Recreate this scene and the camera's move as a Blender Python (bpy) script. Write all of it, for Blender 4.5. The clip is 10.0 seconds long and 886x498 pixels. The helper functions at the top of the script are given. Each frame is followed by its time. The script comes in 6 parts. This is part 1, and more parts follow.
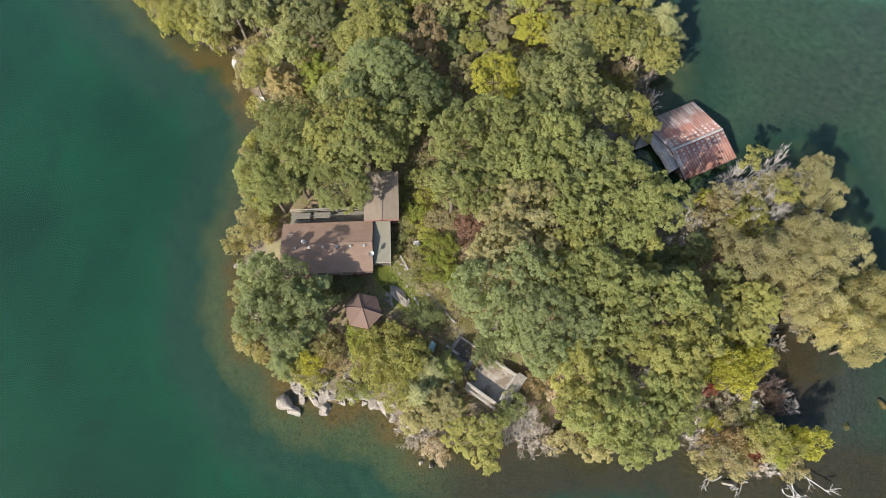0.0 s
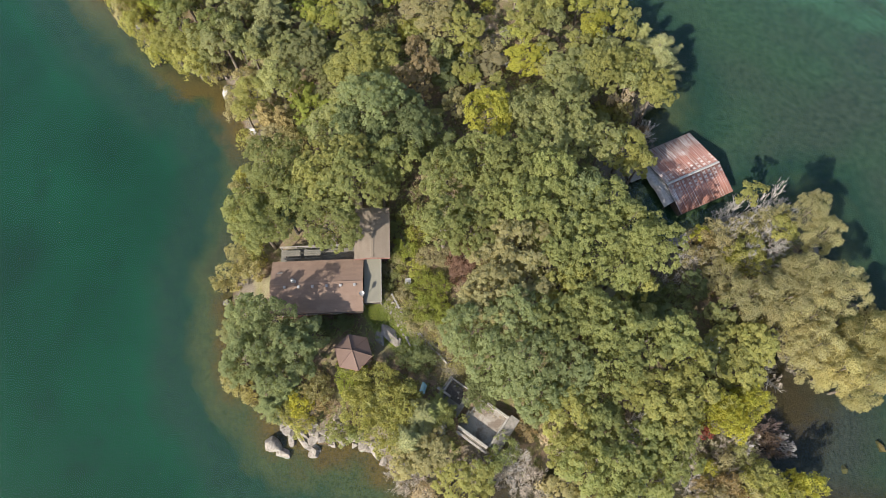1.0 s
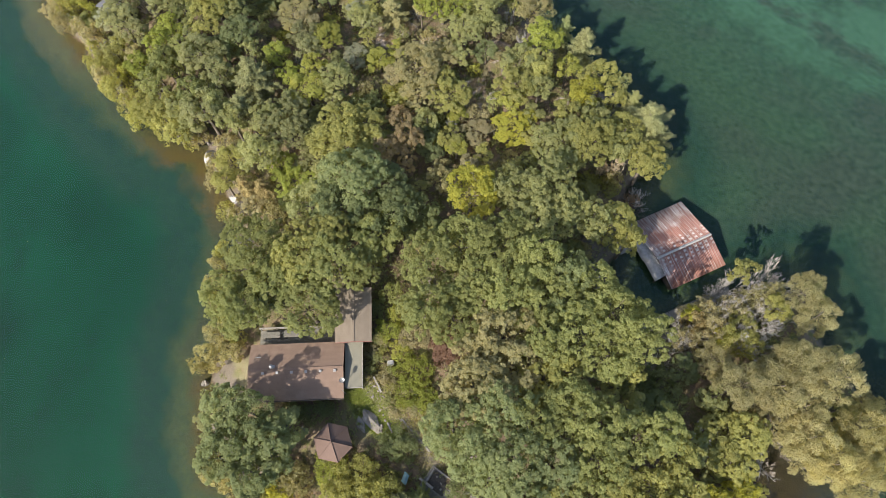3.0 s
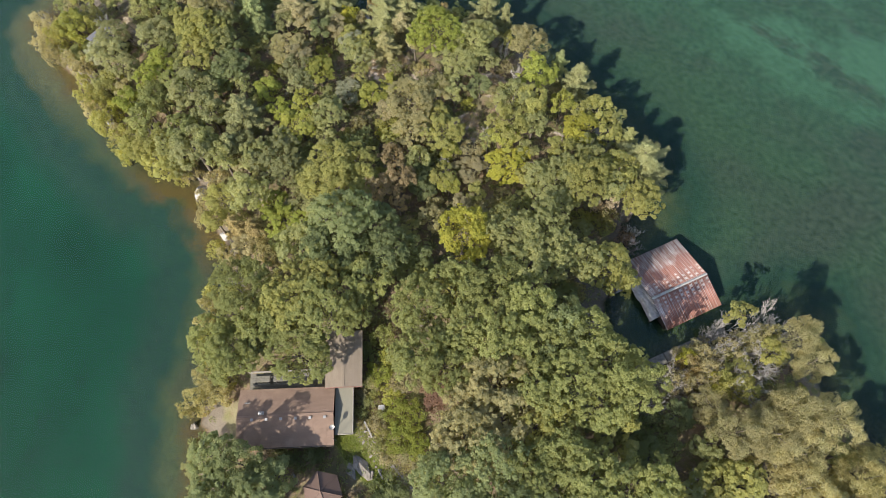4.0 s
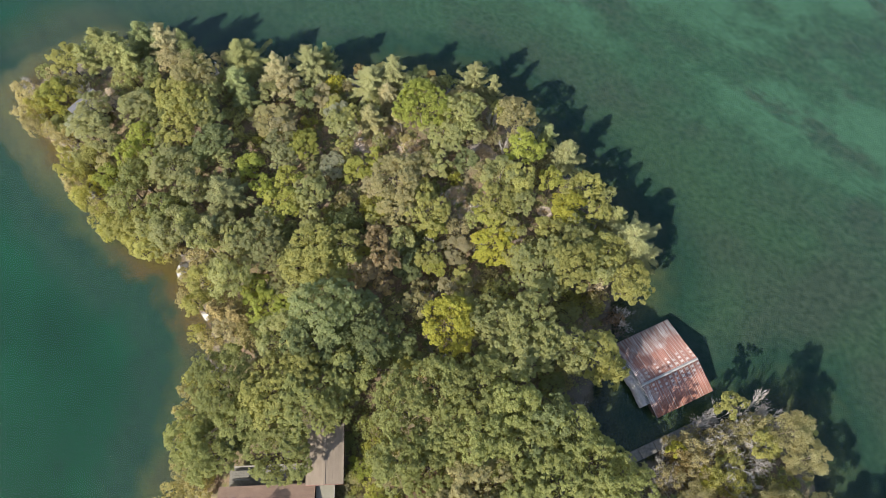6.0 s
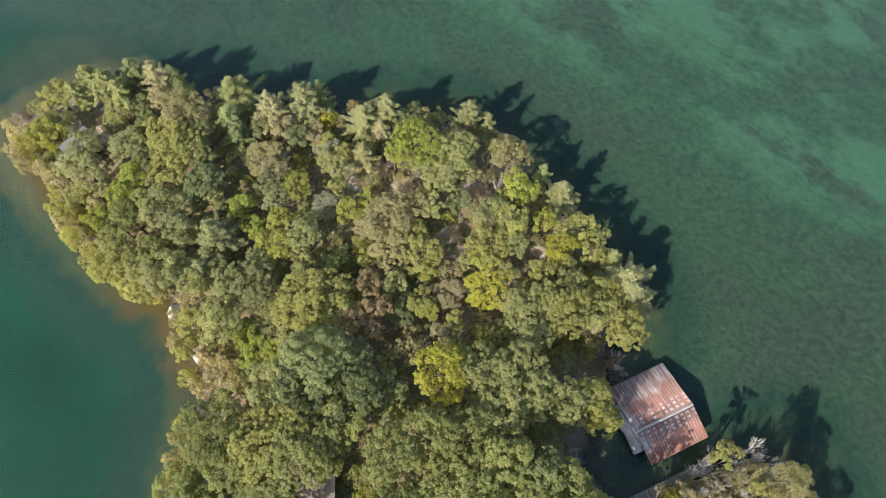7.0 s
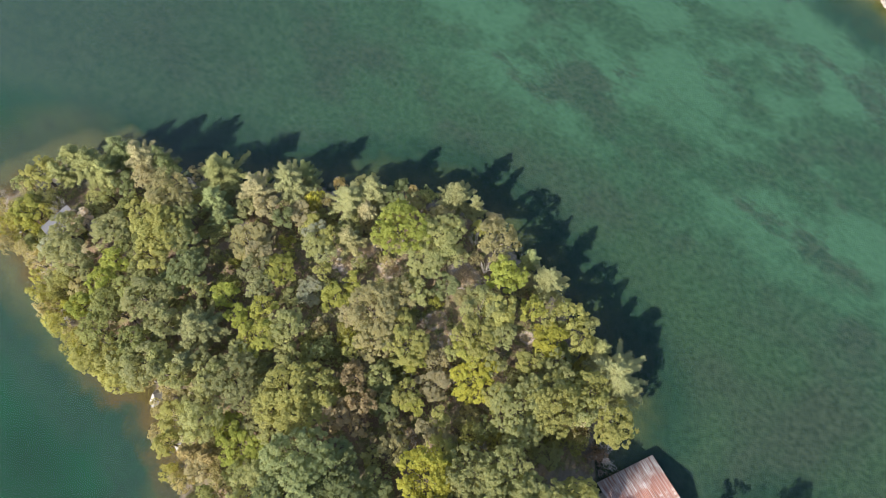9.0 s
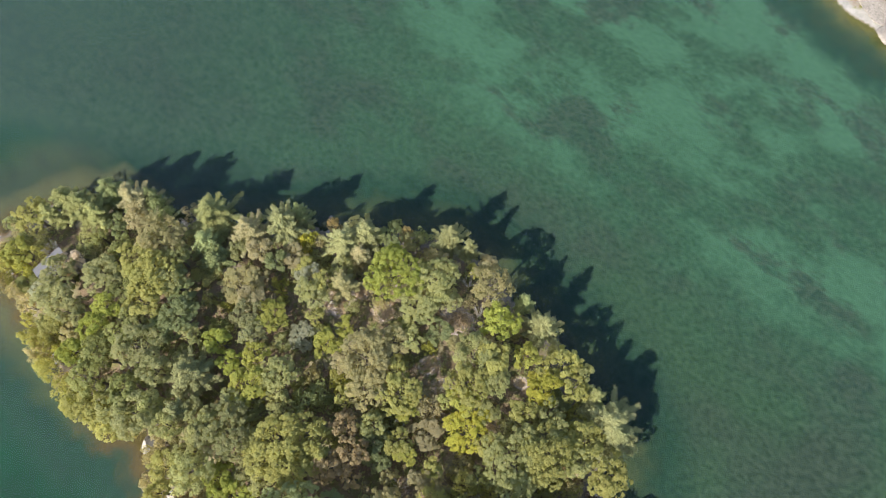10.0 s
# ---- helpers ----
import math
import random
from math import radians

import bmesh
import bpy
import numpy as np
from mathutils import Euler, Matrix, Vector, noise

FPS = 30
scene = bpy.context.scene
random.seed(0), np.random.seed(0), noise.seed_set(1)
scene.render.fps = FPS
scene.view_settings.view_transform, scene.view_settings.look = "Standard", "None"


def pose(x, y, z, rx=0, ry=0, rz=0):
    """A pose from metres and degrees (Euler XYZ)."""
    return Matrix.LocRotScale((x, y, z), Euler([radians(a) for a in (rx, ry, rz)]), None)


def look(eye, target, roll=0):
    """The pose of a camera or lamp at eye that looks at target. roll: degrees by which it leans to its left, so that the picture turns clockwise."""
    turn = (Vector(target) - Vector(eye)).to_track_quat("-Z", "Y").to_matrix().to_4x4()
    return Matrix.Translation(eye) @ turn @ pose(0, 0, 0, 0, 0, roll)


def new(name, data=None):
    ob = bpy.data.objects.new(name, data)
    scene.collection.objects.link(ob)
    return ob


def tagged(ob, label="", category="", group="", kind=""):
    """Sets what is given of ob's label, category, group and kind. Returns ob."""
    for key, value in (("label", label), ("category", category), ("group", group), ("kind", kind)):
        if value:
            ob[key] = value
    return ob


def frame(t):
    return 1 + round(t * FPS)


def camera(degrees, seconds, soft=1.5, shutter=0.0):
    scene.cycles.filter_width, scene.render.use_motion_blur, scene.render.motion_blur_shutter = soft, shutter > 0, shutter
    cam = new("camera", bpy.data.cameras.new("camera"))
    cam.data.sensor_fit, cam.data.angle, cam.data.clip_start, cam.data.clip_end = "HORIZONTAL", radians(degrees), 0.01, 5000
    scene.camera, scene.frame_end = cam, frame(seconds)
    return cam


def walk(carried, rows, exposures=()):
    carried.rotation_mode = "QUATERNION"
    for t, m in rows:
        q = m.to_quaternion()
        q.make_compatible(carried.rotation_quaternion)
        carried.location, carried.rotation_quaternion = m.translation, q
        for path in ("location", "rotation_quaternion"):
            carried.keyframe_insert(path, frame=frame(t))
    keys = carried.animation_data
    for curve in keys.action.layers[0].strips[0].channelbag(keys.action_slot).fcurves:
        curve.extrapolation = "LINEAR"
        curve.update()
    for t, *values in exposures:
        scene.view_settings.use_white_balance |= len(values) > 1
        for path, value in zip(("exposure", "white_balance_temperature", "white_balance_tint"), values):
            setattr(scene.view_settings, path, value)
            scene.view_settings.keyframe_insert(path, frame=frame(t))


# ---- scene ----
cam = camera(70.0, 10.0, soft=0.65)
PATH = [
    (0.0, 0.00, 0.00, 69.71, 21.041, -0.175, 3.693),
    (1.0, 0.74, 4.27, 70.25, 21.119, -0.092, 3.717),
    (2.0, 1.47, 8.65, 70.90, 21.197, -0.008, 3.741),
    (3.0, 2.18, 13.13, 71.66, 21.274, 0.076, 3.765),
    (4.0, 2.87, 17.72, 72.52, 21.352, 0.159, 3.788),
    (5.0, 3.54, 22.41, 73.48, 21.430, 0.243, 3.812),
    (6.0, 4.19, 27.22, 74.56, 21.507, 0.326, 3.836),
    (7.0, 4.82, 32.13, 75.74, 21.585, 0.410, 3.860),
    (8.0, 5.44, 37.14, 77.03, 21.663, 0.494, 3.883),
    (9.0, 6.03, 42.27, 78.43, 21.740, 0.577, 3.907),
    (10.0, 6.61, 47.50, 79.93, 21.818, 0.661, 3.931),
]
EXPOSURES = [(0.0, 1.58), (4.0, 1.58), (7.0, 1.68), (10.0, 1.80)]
walk(cam, [(t, pose(*p)) for t, *p in PATH], EXPOSURES)

# ---- world and sun: the shadows fall towards +x +y, the sun stands 36.5 degrees high ----
SUN_UP, SUN_AZ = 36.5, 54.5
world = bpy.data.worlds.new("sky")
scene.world = world
world.use_nodes = True
wn = world.node_tree.nodes
sky = wn.new("ShaderNodeTexSky")
sky.sky_type, sky.sun_disc = "NISHITA", False
sky.sun_elevation, sky.sun_rotation = radians(SUN_UP), radians(180 + SUN_AZ)
sky.dust_density, sky.air_density = 1.6, 1.0
wn["Background"].inputs["Strength"].default_value = 0.118
world.node_tree.links.new(sky.outputs[0], wn["Background"].inputs["Color"])
sun = new("sun", bpy.data.lights.new("sun", "SUN"))
sun.data.energy, sun.data.angle, sun.data.color = 3.55, radians(0.55), (1.0, 0.935, 0.845)
_ca, _sa = math.cos(radians(SUN_AZ)), math.sin(radians(SUN_AZ))
_flat = math.cos(radians(SUN_UP))
SUN_FROM = Vector((-_ca * _flat, -_sa * _flat, math.sin(radians(SUN_UP))))
sun.matrix_world = look(SUN_FROM * 200 + Vector((0, 45, 0)), (0, 45, 0))


CLEARINGS = ((-10.6, 10.6, 0.8), (-9.4, 70.0, 1.6), (-6.6, 71.7, 1.1), (-3.4, 69.2, 1.2), (6.0, 68.8, 2.0), (3.0, 62.9, 1.2), (4.2, 60.5, 0.8), (-23.6, 73.1, 1.4), (14.3, 61.6, 0.8), (11.3, 56.7, 0.7))
GAPS = ((-14.8, 69.2, 1.9), (1.1, 67.3, 1.4), (-12.1, 61.8, 1.6), (9.8, 51.9, 1.5), (-21.0, 57.8, 1.8), (-0.8, 50.7, 0.9), (-46.1, 77.5, 1.2), (-43.6, 77.2, 1.1), (13.2, 50.9, 1.1), (-26.9, 70.8, 1.3), (20.4, 48.2, 2.0))

# ---- materials ----
BED = 0.30  # how steeply the lake bed falls


class Nodes:
    """A small builder for node materials."""

    def __init__(self, name):
        self.mat = bpy.data.materials.new(name)
        self.mat.use_nodes = True
        self.tree = self.mat.node_tree
        self.n = self.tree.nodes
        self.bsdf = self.n["Principled BSDF"]
        self.out = self.n["Material Output"]

    def add(self, kind, **inputs):
        node = self.n.new("ShaderNode" + kind)
        for key, value in inputs.items():
            self.put(node.inputs[key.replace("_", " ")], value)
        return node

    def put(self, socket, value):
        if isinstance(value, bpy.types.NodeSocket):
            self.tree.links.new(value, socket)
        else:
            socket.default_value = value

    def pos(self):
        return self.n.new("ShaderNodeNewGeometry").outputs["Position"]

    def stretched(self, vector, sx, sy, sz, turn=0.0):
        m = self.n.new("ShaderNodeMapping")
        self.put(m.inputs["Vector"], vector)
        m.inputs["Scale"].default_value = (sx, sy, sz)
        m.inputs["Rotation"].default_value = (0, 0, radians(turn))
        return m.outputs[0]

    def noise(self, vector, scale, detail=4.0, rough=0.55, warp=0.0):
        t = self.add("TexNoise", Vector=vector, Scale=scale, Detail=detail, Roughness=rough, Distortion=warp)
        return t.outputs["Fac"]

    def cells(self, vector, scale, feature="F1"):
        t = self.n.new("ShaderNodeTexVoronoi")
        t.feature = feature
        self.put(t.inputs["Vector"], vector)
        t.inputs["Scale"].default_value = scale
        return t

    def mix(self, fac, a, b, blend="MIX"):
        m = self.n.new("ShaderNodeMix")
        m.data_type, m.blend_type = "RGBA", blend
        for key, v in ((0, fac), (6, a), (7, b)):
            if isinstance(v, tuple) and len(v) == 3:
                v = (*v, 1)
            self.put(m.inputs[key], v)
        return m.outputs[2]

    def math(self, op, a, b=0.0):
        m = self.n.new("ShaderNodeMath")
        m.operation = op
        self.put(m.inputs[0], a)
        self.put(m.inputs[1], b)
        return m.outputs[0]

    def span(self, value, a, b, lo=0.0, hi=1.0):
        m = self.n.new("ShaderNodeMapRange")
        for i, v in enumerate((value, a, b, lo, hi)):
            self.put(m.inputs[i], v)
        return m.outputs[0]

    def z(self, vector):
        s = self.n.new("ShaderNodeSeparateXYZ")
        self.put(s.inputs[0], vector)
        return s.outputs

    def bump(self, height, strength, distance=0.05):
        b = self.add("Bump", Height=height, Strength=strength, Distance=distance)
        self.put(self.bsdf.inputs["Normal"], b.outputs[0])
        return b.outputs[0]

    def base(self, color, rough=0.8, metal=0.0, spec=0.3):
        for key, v in (("Base Color", color), ("Roughness", rough), ("Metallic", metal), ("Specular IOR Level", spec)):
            if isinstance(v, tuple) and len(v) == 3:
                v = (*v, 1)
            self.put(self.bsdf.inputs[key], v)
        return self.mat


def foliage(name, through_light=0.64):
    """Leaves: the tree's own colour, varied leaf by leaf and clump by clump."""
    k = Nodes(name)
    info = k.n.new("ShaderNodeObjectInfo")
    geo = k.n.new("ShaderNodeNewGeometry")
    tex = k.n.new("ShaderNodeTexCoord")
    leaf = geo.outputs["Random Per Island"]
    clump = k.noise(geo.outputs["Position"], 0.55, 2.0)
    fine = k.noise(tex.outputs["Object"], 2.1, 2.0)
    col = k.mix(k.span(leaf, 0.0, 1.0, 0.0, 0.36), info.outputs["Color"], k.mix(1.0, info.outputs["Color"], (1.32, 1.16, 0.80), "MULTIPLY"))
    col = k.mix(k.span(clump, 0.3, 0.7, 0.0, 0.28), col, k.mix(1.0, col, (0.66, 0.82, 0.84), "MULTIPLY"))
    col = k.mix(k.span(fine, 0.35, 0.7, 0.0, 0.32), col, k.mix(1.0, col, (1.22, 1.14, 1.05), "MULTIPLY"))
    own = k.span(info.outputs["Random"], 0.0, 1.0, 0.84, 1.19)
    col = k.mix(1.0, col, own, "MULTIPLY")
    k.base(col, 0.8, 0.0, 0.12)
    tr = k.add("BsdfTranslucent", Color=k.mix(1.0, col, (1.28, 1.18, 0.74), "MULTIPLY"))
    m = k.add("MixShader", Fac=through_light)
    k.put(m.inputs[1], k.bsdf.outputs[0])
    k.put(m.inputs[2], tr.outputs[0])
    k.put(k.out.inputs[0], m.outputs[0])
    return k.mat


def bark(name, a, b):
    k = Nodes(name)
    p = k.pos()
    n = k.noise(k.stretched(p, 6, 6, 1.2), 2.0, 5)
    k.bump(n, 0.6, 0.03)
    return k.base(k.mix(n, a, b), 0.9)


LEAF = foliage("leaf")
NEEDLE = foliage("needle", 0.24)
BARK = bark("bark", (0.06, 0.05, 0.04), (0.16, 0.13, 0.10))


def twig_material():
    k = Nodes("twig")
    n = k.noise(k.stretched(k.pos(), 6, 6, 1.2), 2.0, 4)
    tint = k.n.new("ShaderNodeObjectInfo").outputs["Color"]
    return k.base(k.mix(1.0, tint, k.span(n, 0.3, 0.7, 0.8, 1.25), "MULTIPLY"), 0.9)


TWIG = twig_material()

BLEACHED = bark("bleached_wood", (0.26, 0.245, 0.225), (0.44, 0.42, 0.39))


def ground_material():
    """Granite at the waterline, litter and moss inland, and the bed of the lake, brown on the shelf and, where it is
    deep, painted with the green murk of the water above.
    """
    k = Nodes("ground")
    p = k.pos()
    x, y, z = k.z(p)
    # dry land
    litter = k.noise(p, 0.9, 6, 0.65)
    fine = k.noise(p, 7.0, 4, 0.7)
    land = k.mix(k.span(fine, 0.3, 0.7), (0.085, 0.058, 0.036), (0.19, 0.14, 0.095))
    land = k.mix(k.span(litter, 0.45, 0.62), land, k.mix(fine, (0.05, 0.065, 0.02), (0.14, 0.13, 0.045)))
    land = k.mix(k.span(k.noise(p, 0.28, 3), 0.54, 0.66), land, k.mix(fine, (0.105, 0.095, 0.052), (0.19, 0.17, 0.10)))
    lx = k.math("ADD", x, 5.6)
    ly = k.math("SUBTRACT", y, 21.0)
    lu = k.math("DIVIDE", k.math("SUBTRACT", k.math("MULTIPLY", lx, 0.75), k.math("MULTIPLY", ly, 0.66)), 5.0)
    lw = k.math("DIVIDE", k.math("ADD", k.math("MULTIPLY", lx, 0.66), k.math("MULTIPLY", ly, 0.75)), 2.2)
    lawn_r = k.math("ADD", k.math("MULTIPLY", lu, lu), k.math("MULTIPLY", lw, lw))
    lawn_r = k.math("ADD", lawn_r, k.span(litter, 0.2, 0.8, -0.5, 0.5))
    land = k.mix(k.span(lawn_r, 1.15, 0.75), land, k.mix(fine, (0.085, 0.115, 0.026), (0.20, 0.19, 0.07)))
    px_ = k.math("ADD", x, 7.0)
    py_ = k.math("SUBTRACT", y, 24.0)
    off = k.math("ABSOLUTE", k.math("ADD", k.math("MULTIPLY", px_, 0.683), k.math("MULTIPLY", py_, 0.731)))
    run = k.math("SUBTRACT", k.math("MULTIPLY", px_, 0.731), k.math("MULTIPLY", py_, 0.683))
    off = k.math("ADD", off, k.span(litter, 0.2, 0.8, -0.35, 0.35))
    trod = k.math("MULTIPLY", k.span(off, 0.95, 0.45), k.math("MULTIPLY", k.span(run, -1.5, 0.0), k.span(run, 12.0, 10.0)))
    land = k.mix(trod, land, k.mix(fine, (0.15, 0.122, 0.082), (0.30, 0.258, 0.19)))
    open_floor = None
    for ax, ay, ar in CLEARINGS:
        ex, ey = k.math("DIVIDE", k.math("SUBTRACT", x, ax), ar), k.math("DIVIDE", k.math("SUBTRACT", y, ay), ar)
        r2 = k.math("ADD", k.math("MULTIPLY", ex, ex), k.math("MULTIPLY", ey, ey))
        open_floor = r2 if open_floor is None else k.math("MINIMUM", open_floor, r2)
    open_floor = k.math("ADD", open_floor, k.span(litter, 0.2, 0.8, -0.6, 0.6))
    land = k.mix(k.span(open_floor, 1.5, 0.8), land, k.mix(k.span(fine, 0.3, 0.7), (0.25, 0.20, 0.168), (0.43, 0.37, 0.325)))
    crack = k.cells(p, 0.8, "DISTANCE_TO_EDGE").outputs["Distance"]
    granite = k.mix(k.span(fine, 0.25, 0.75), (0.075, 0.062, 0.045), (0.175, 0.148, 0.115))
    granite = k.mix(k.span(crack, 0.0, 0.05, 0.35, 0.0), granite, (0.12, 0.10, 0.085))
    bank = k.math("MULTIPLY", k.span(x, 52.0, 58.0), k.span(y, 96.0, 102.0))
    granite = k.mix(bank, granite, k.mix(k.span(litter, 0.3, 0.7), (0.13, 0.125, 0.117), (0.22, 0.213, 0.202)))
    wobble = k.math("ADD", z, k.span(litter, 0.2, 0.8, -0.5, 0.5))
    stony = k.math("ADD", wobble, k.span(k.noise(p, 0.12, 3), 0.35, 0.65, 1.1, -0.5))
    land = k.mix(k.span(stony, 0.75, 1.15), granite, land)
    # bed of the lake, with the murk of deep water put into its colour
    wide = k.noise(p, 0.045, 4, 0.55, 0.4)
    along = k.stretched(k.stretched(p, 1, 1, 1, 38), 0.72, 1.3, 1.0)
    patch = k.noise(along, 0.06, 9, 0.68, 0.1)
    growth = k.noise(k.stretched(along, 1, 1, 1, 12), 0.075, 10, 0.70, 0.0)
    blades = k.stretched(k.stretched(p, 1, 1, 1, 35), 0.85, 1.15, 1.0)
    weeds = k.noise(blades, 1.5, 10, 0.80, 0.15)
    stones = k.cells(p, 2.3).outputs["Distance"]
    pebble = k.noise(p, 4.2, 8, 0.75, 0.3)
    # pebble mottling, plus stretched noise that paints ripple glints into the bed colour
    pebble_glint = k.span(k.math("ADD", k.math("MULTIPLY", pebble, 0.6), k.math("MULTIPLY", k.noise(k.stretched(p, 1.0, 0.55, 1.0, 20), 4.5, 6, 0.75), 0.4)), 0.40, 0.60)
    near = k.mix(pebble_glint, (0.028, 0.017, 0.006), (0.130, 0.076, 0.024))
    shelf = k.mix(pebble_glint, (0.016, 0.022, 0.010), (0.074, 0.080, 0.034))
    near = k.mix(bank, near, k.mix(pebble_glint, (0.045, 0.036, 0.012), (0.130, 0.100, 0.034)))
    shelf = k.mix(k.span(stones, 0.05, 0.30, 0.6, 0.0), shelf, (0.070, 0.064, 0.034))
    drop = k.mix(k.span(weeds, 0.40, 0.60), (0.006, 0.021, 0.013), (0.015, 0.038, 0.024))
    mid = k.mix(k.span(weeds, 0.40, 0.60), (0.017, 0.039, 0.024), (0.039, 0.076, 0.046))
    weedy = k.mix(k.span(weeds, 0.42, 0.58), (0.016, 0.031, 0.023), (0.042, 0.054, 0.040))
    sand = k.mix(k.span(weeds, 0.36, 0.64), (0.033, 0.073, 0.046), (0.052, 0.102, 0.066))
    # scattering in the water column, painted as a bed colour
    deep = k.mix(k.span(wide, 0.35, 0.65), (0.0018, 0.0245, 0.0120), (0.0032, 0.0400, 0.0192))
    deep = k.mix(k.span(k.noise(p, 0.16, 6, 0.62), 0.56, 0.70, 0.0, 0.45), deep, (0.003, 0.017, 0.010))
    ragged = k.noise(p, 0.35, 6, 0.7)
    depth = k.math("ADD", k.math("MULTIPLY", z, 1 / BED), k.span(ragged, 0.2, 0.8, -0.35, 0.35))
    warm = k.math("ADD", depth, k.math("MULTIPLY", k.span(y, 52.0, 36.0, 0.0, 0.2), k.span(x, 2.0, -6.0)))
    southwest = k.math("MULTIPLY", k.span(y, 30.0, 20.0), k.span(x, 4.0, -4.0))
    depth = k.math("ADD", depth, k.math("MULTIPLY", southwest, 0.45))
    tip = k.math("MULTIPLY", k.span(x, -34.0, -42.0), k.span(y, 60.0, 66.0))
    shelf = k.mix(tip, shelf, k.mix(pebble_glint, (0.030, 0.028, 0.013), (0.112, 0.096, 0.046)))
    depth = k.math("ADD", depth, k.math("MULTIPLY", tip, 0.3))
    pebbly = k.math("MULTIPLY", k.span(x, -20.0, -24.0), k.math("MULTIPLY", k.span(y, 56.0, 51.0), k.span(y, 40.0, 45.0)))
    warm = k.math("ADD", warm, k.math("MULTIPLY", pebbly, 0.6))
    rusty = k.math("MAXIMUM", k.math("MULTIPLY", k.span(y, 27.0, 22.0), k.span(x, 30.0, 20.0)), k.math("MAXIMUM", pebbly, k.math("MAXIMUM", bank, tip)))
    near = k.mix(rusty, k.mix(pebble_glint, (0.014, 0.015, 0.008), (0.066, 0.060, 0.034)), near)
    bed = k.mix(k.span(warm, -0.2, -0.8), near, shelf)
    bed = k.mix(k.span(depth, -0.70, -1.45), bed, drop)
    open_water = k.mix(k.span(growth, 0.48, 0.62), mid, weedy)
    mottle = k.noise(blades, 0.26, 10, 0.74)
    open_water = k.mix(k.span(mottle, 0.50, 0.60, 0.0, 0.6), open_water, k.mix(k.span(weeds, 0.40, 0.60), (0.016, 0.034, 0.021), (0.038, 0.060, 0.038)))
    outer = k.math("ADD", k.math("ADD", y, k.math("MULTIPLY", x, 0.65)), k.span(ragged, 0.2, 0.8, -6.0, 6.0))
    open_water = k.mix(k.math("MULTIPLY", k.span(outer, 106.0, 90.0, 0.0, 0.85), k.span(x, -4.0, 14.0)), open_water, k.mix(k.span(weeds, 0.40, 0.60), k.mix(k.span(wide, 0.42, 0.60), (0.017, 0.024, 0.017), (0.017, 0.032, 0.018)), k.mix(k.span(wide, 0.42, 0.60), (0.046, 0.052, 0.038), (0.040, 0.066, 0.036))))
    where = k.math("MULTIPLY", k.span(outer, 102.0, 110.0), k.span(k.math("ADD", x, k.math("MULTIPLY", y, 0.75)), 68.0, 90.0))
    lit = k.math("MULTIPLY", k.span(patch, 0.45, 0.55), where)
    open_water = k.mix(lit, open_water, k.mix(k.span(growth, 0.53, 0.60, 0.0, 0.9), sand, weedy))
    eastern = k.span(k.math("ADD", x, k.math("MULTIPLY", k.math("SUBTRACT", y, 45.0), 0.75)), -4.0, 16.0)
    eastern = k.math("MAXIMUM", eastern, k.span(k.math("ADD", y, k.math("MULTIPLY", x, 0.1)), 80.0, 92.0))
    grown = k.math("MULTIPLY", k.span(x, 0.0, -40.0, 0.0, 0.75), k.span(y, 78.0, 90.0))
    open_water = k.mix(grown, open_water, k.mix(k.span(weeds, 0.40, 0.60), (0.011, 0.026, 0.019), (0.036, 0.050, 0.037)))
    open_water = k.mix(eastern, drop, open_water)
    # depth blends the bed into the painted green of the water over it
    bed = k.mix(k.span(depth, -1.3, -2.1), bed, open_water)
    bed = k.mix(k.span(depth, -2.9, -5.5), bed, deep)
    bx, by = k.math("DIVIDE", k.math("ADD", x, 56.0), 11.0), k.math("DIVIDE", k.math("SUBTRACT", y, 87.5), 6.0)
    bar = k.math("ADD", k.math("ADD", k.math("MULTIPLY", bx, bx), k.math("MULTIPLY", by, by)), k.span(ragged, 0.2, 0.8, -0.5, 0.5))
    bed = k.mix(k.span(bar, 1.5, 0.3, 0.0, 0.35), bed, shelf)
    cx, cy = k.math("SUBTRACT", x, 35.0), k.math("SUBTRACT", y, 15.5)
    cove = k.math("ADD", k.math("SQRT", k.math("ADD", k.math("MULTIPLY", cx, cx), k.math("MULTIPLY", cy, cy))), k.span(litter, 0.2, 0.8, -1.5, 1.5))
    bed = k.mix(k.span(cove, 15.0, 10.0), bed, k.mix(pebble_glint, (0.012, 0.013, 0.011), (0.050, 0.050, 0.041)))
    south = k.math("MULTIPLY", k.math("MULTIPLY", k.span(y, 9.0, 6.0), k.span(x, -4.0, 4.0)), k.span(depth, -3.0, -1.6, 0.0, 0.85))
    bed = k.mix(k.math("MAXIMUM", south, k.span(cove, 9.0, 4.5)), bed, k.mix(pebble_glint, (0.015, 0.009, 0.005), (0.058, 0.037, 0.022)))
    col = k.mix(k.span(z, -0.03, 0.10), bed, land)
    k.bump(k.math("ADD", fine, litter), 0.7, 0.12)
    return k.base(col, 0.92, 0.0, 0.15)


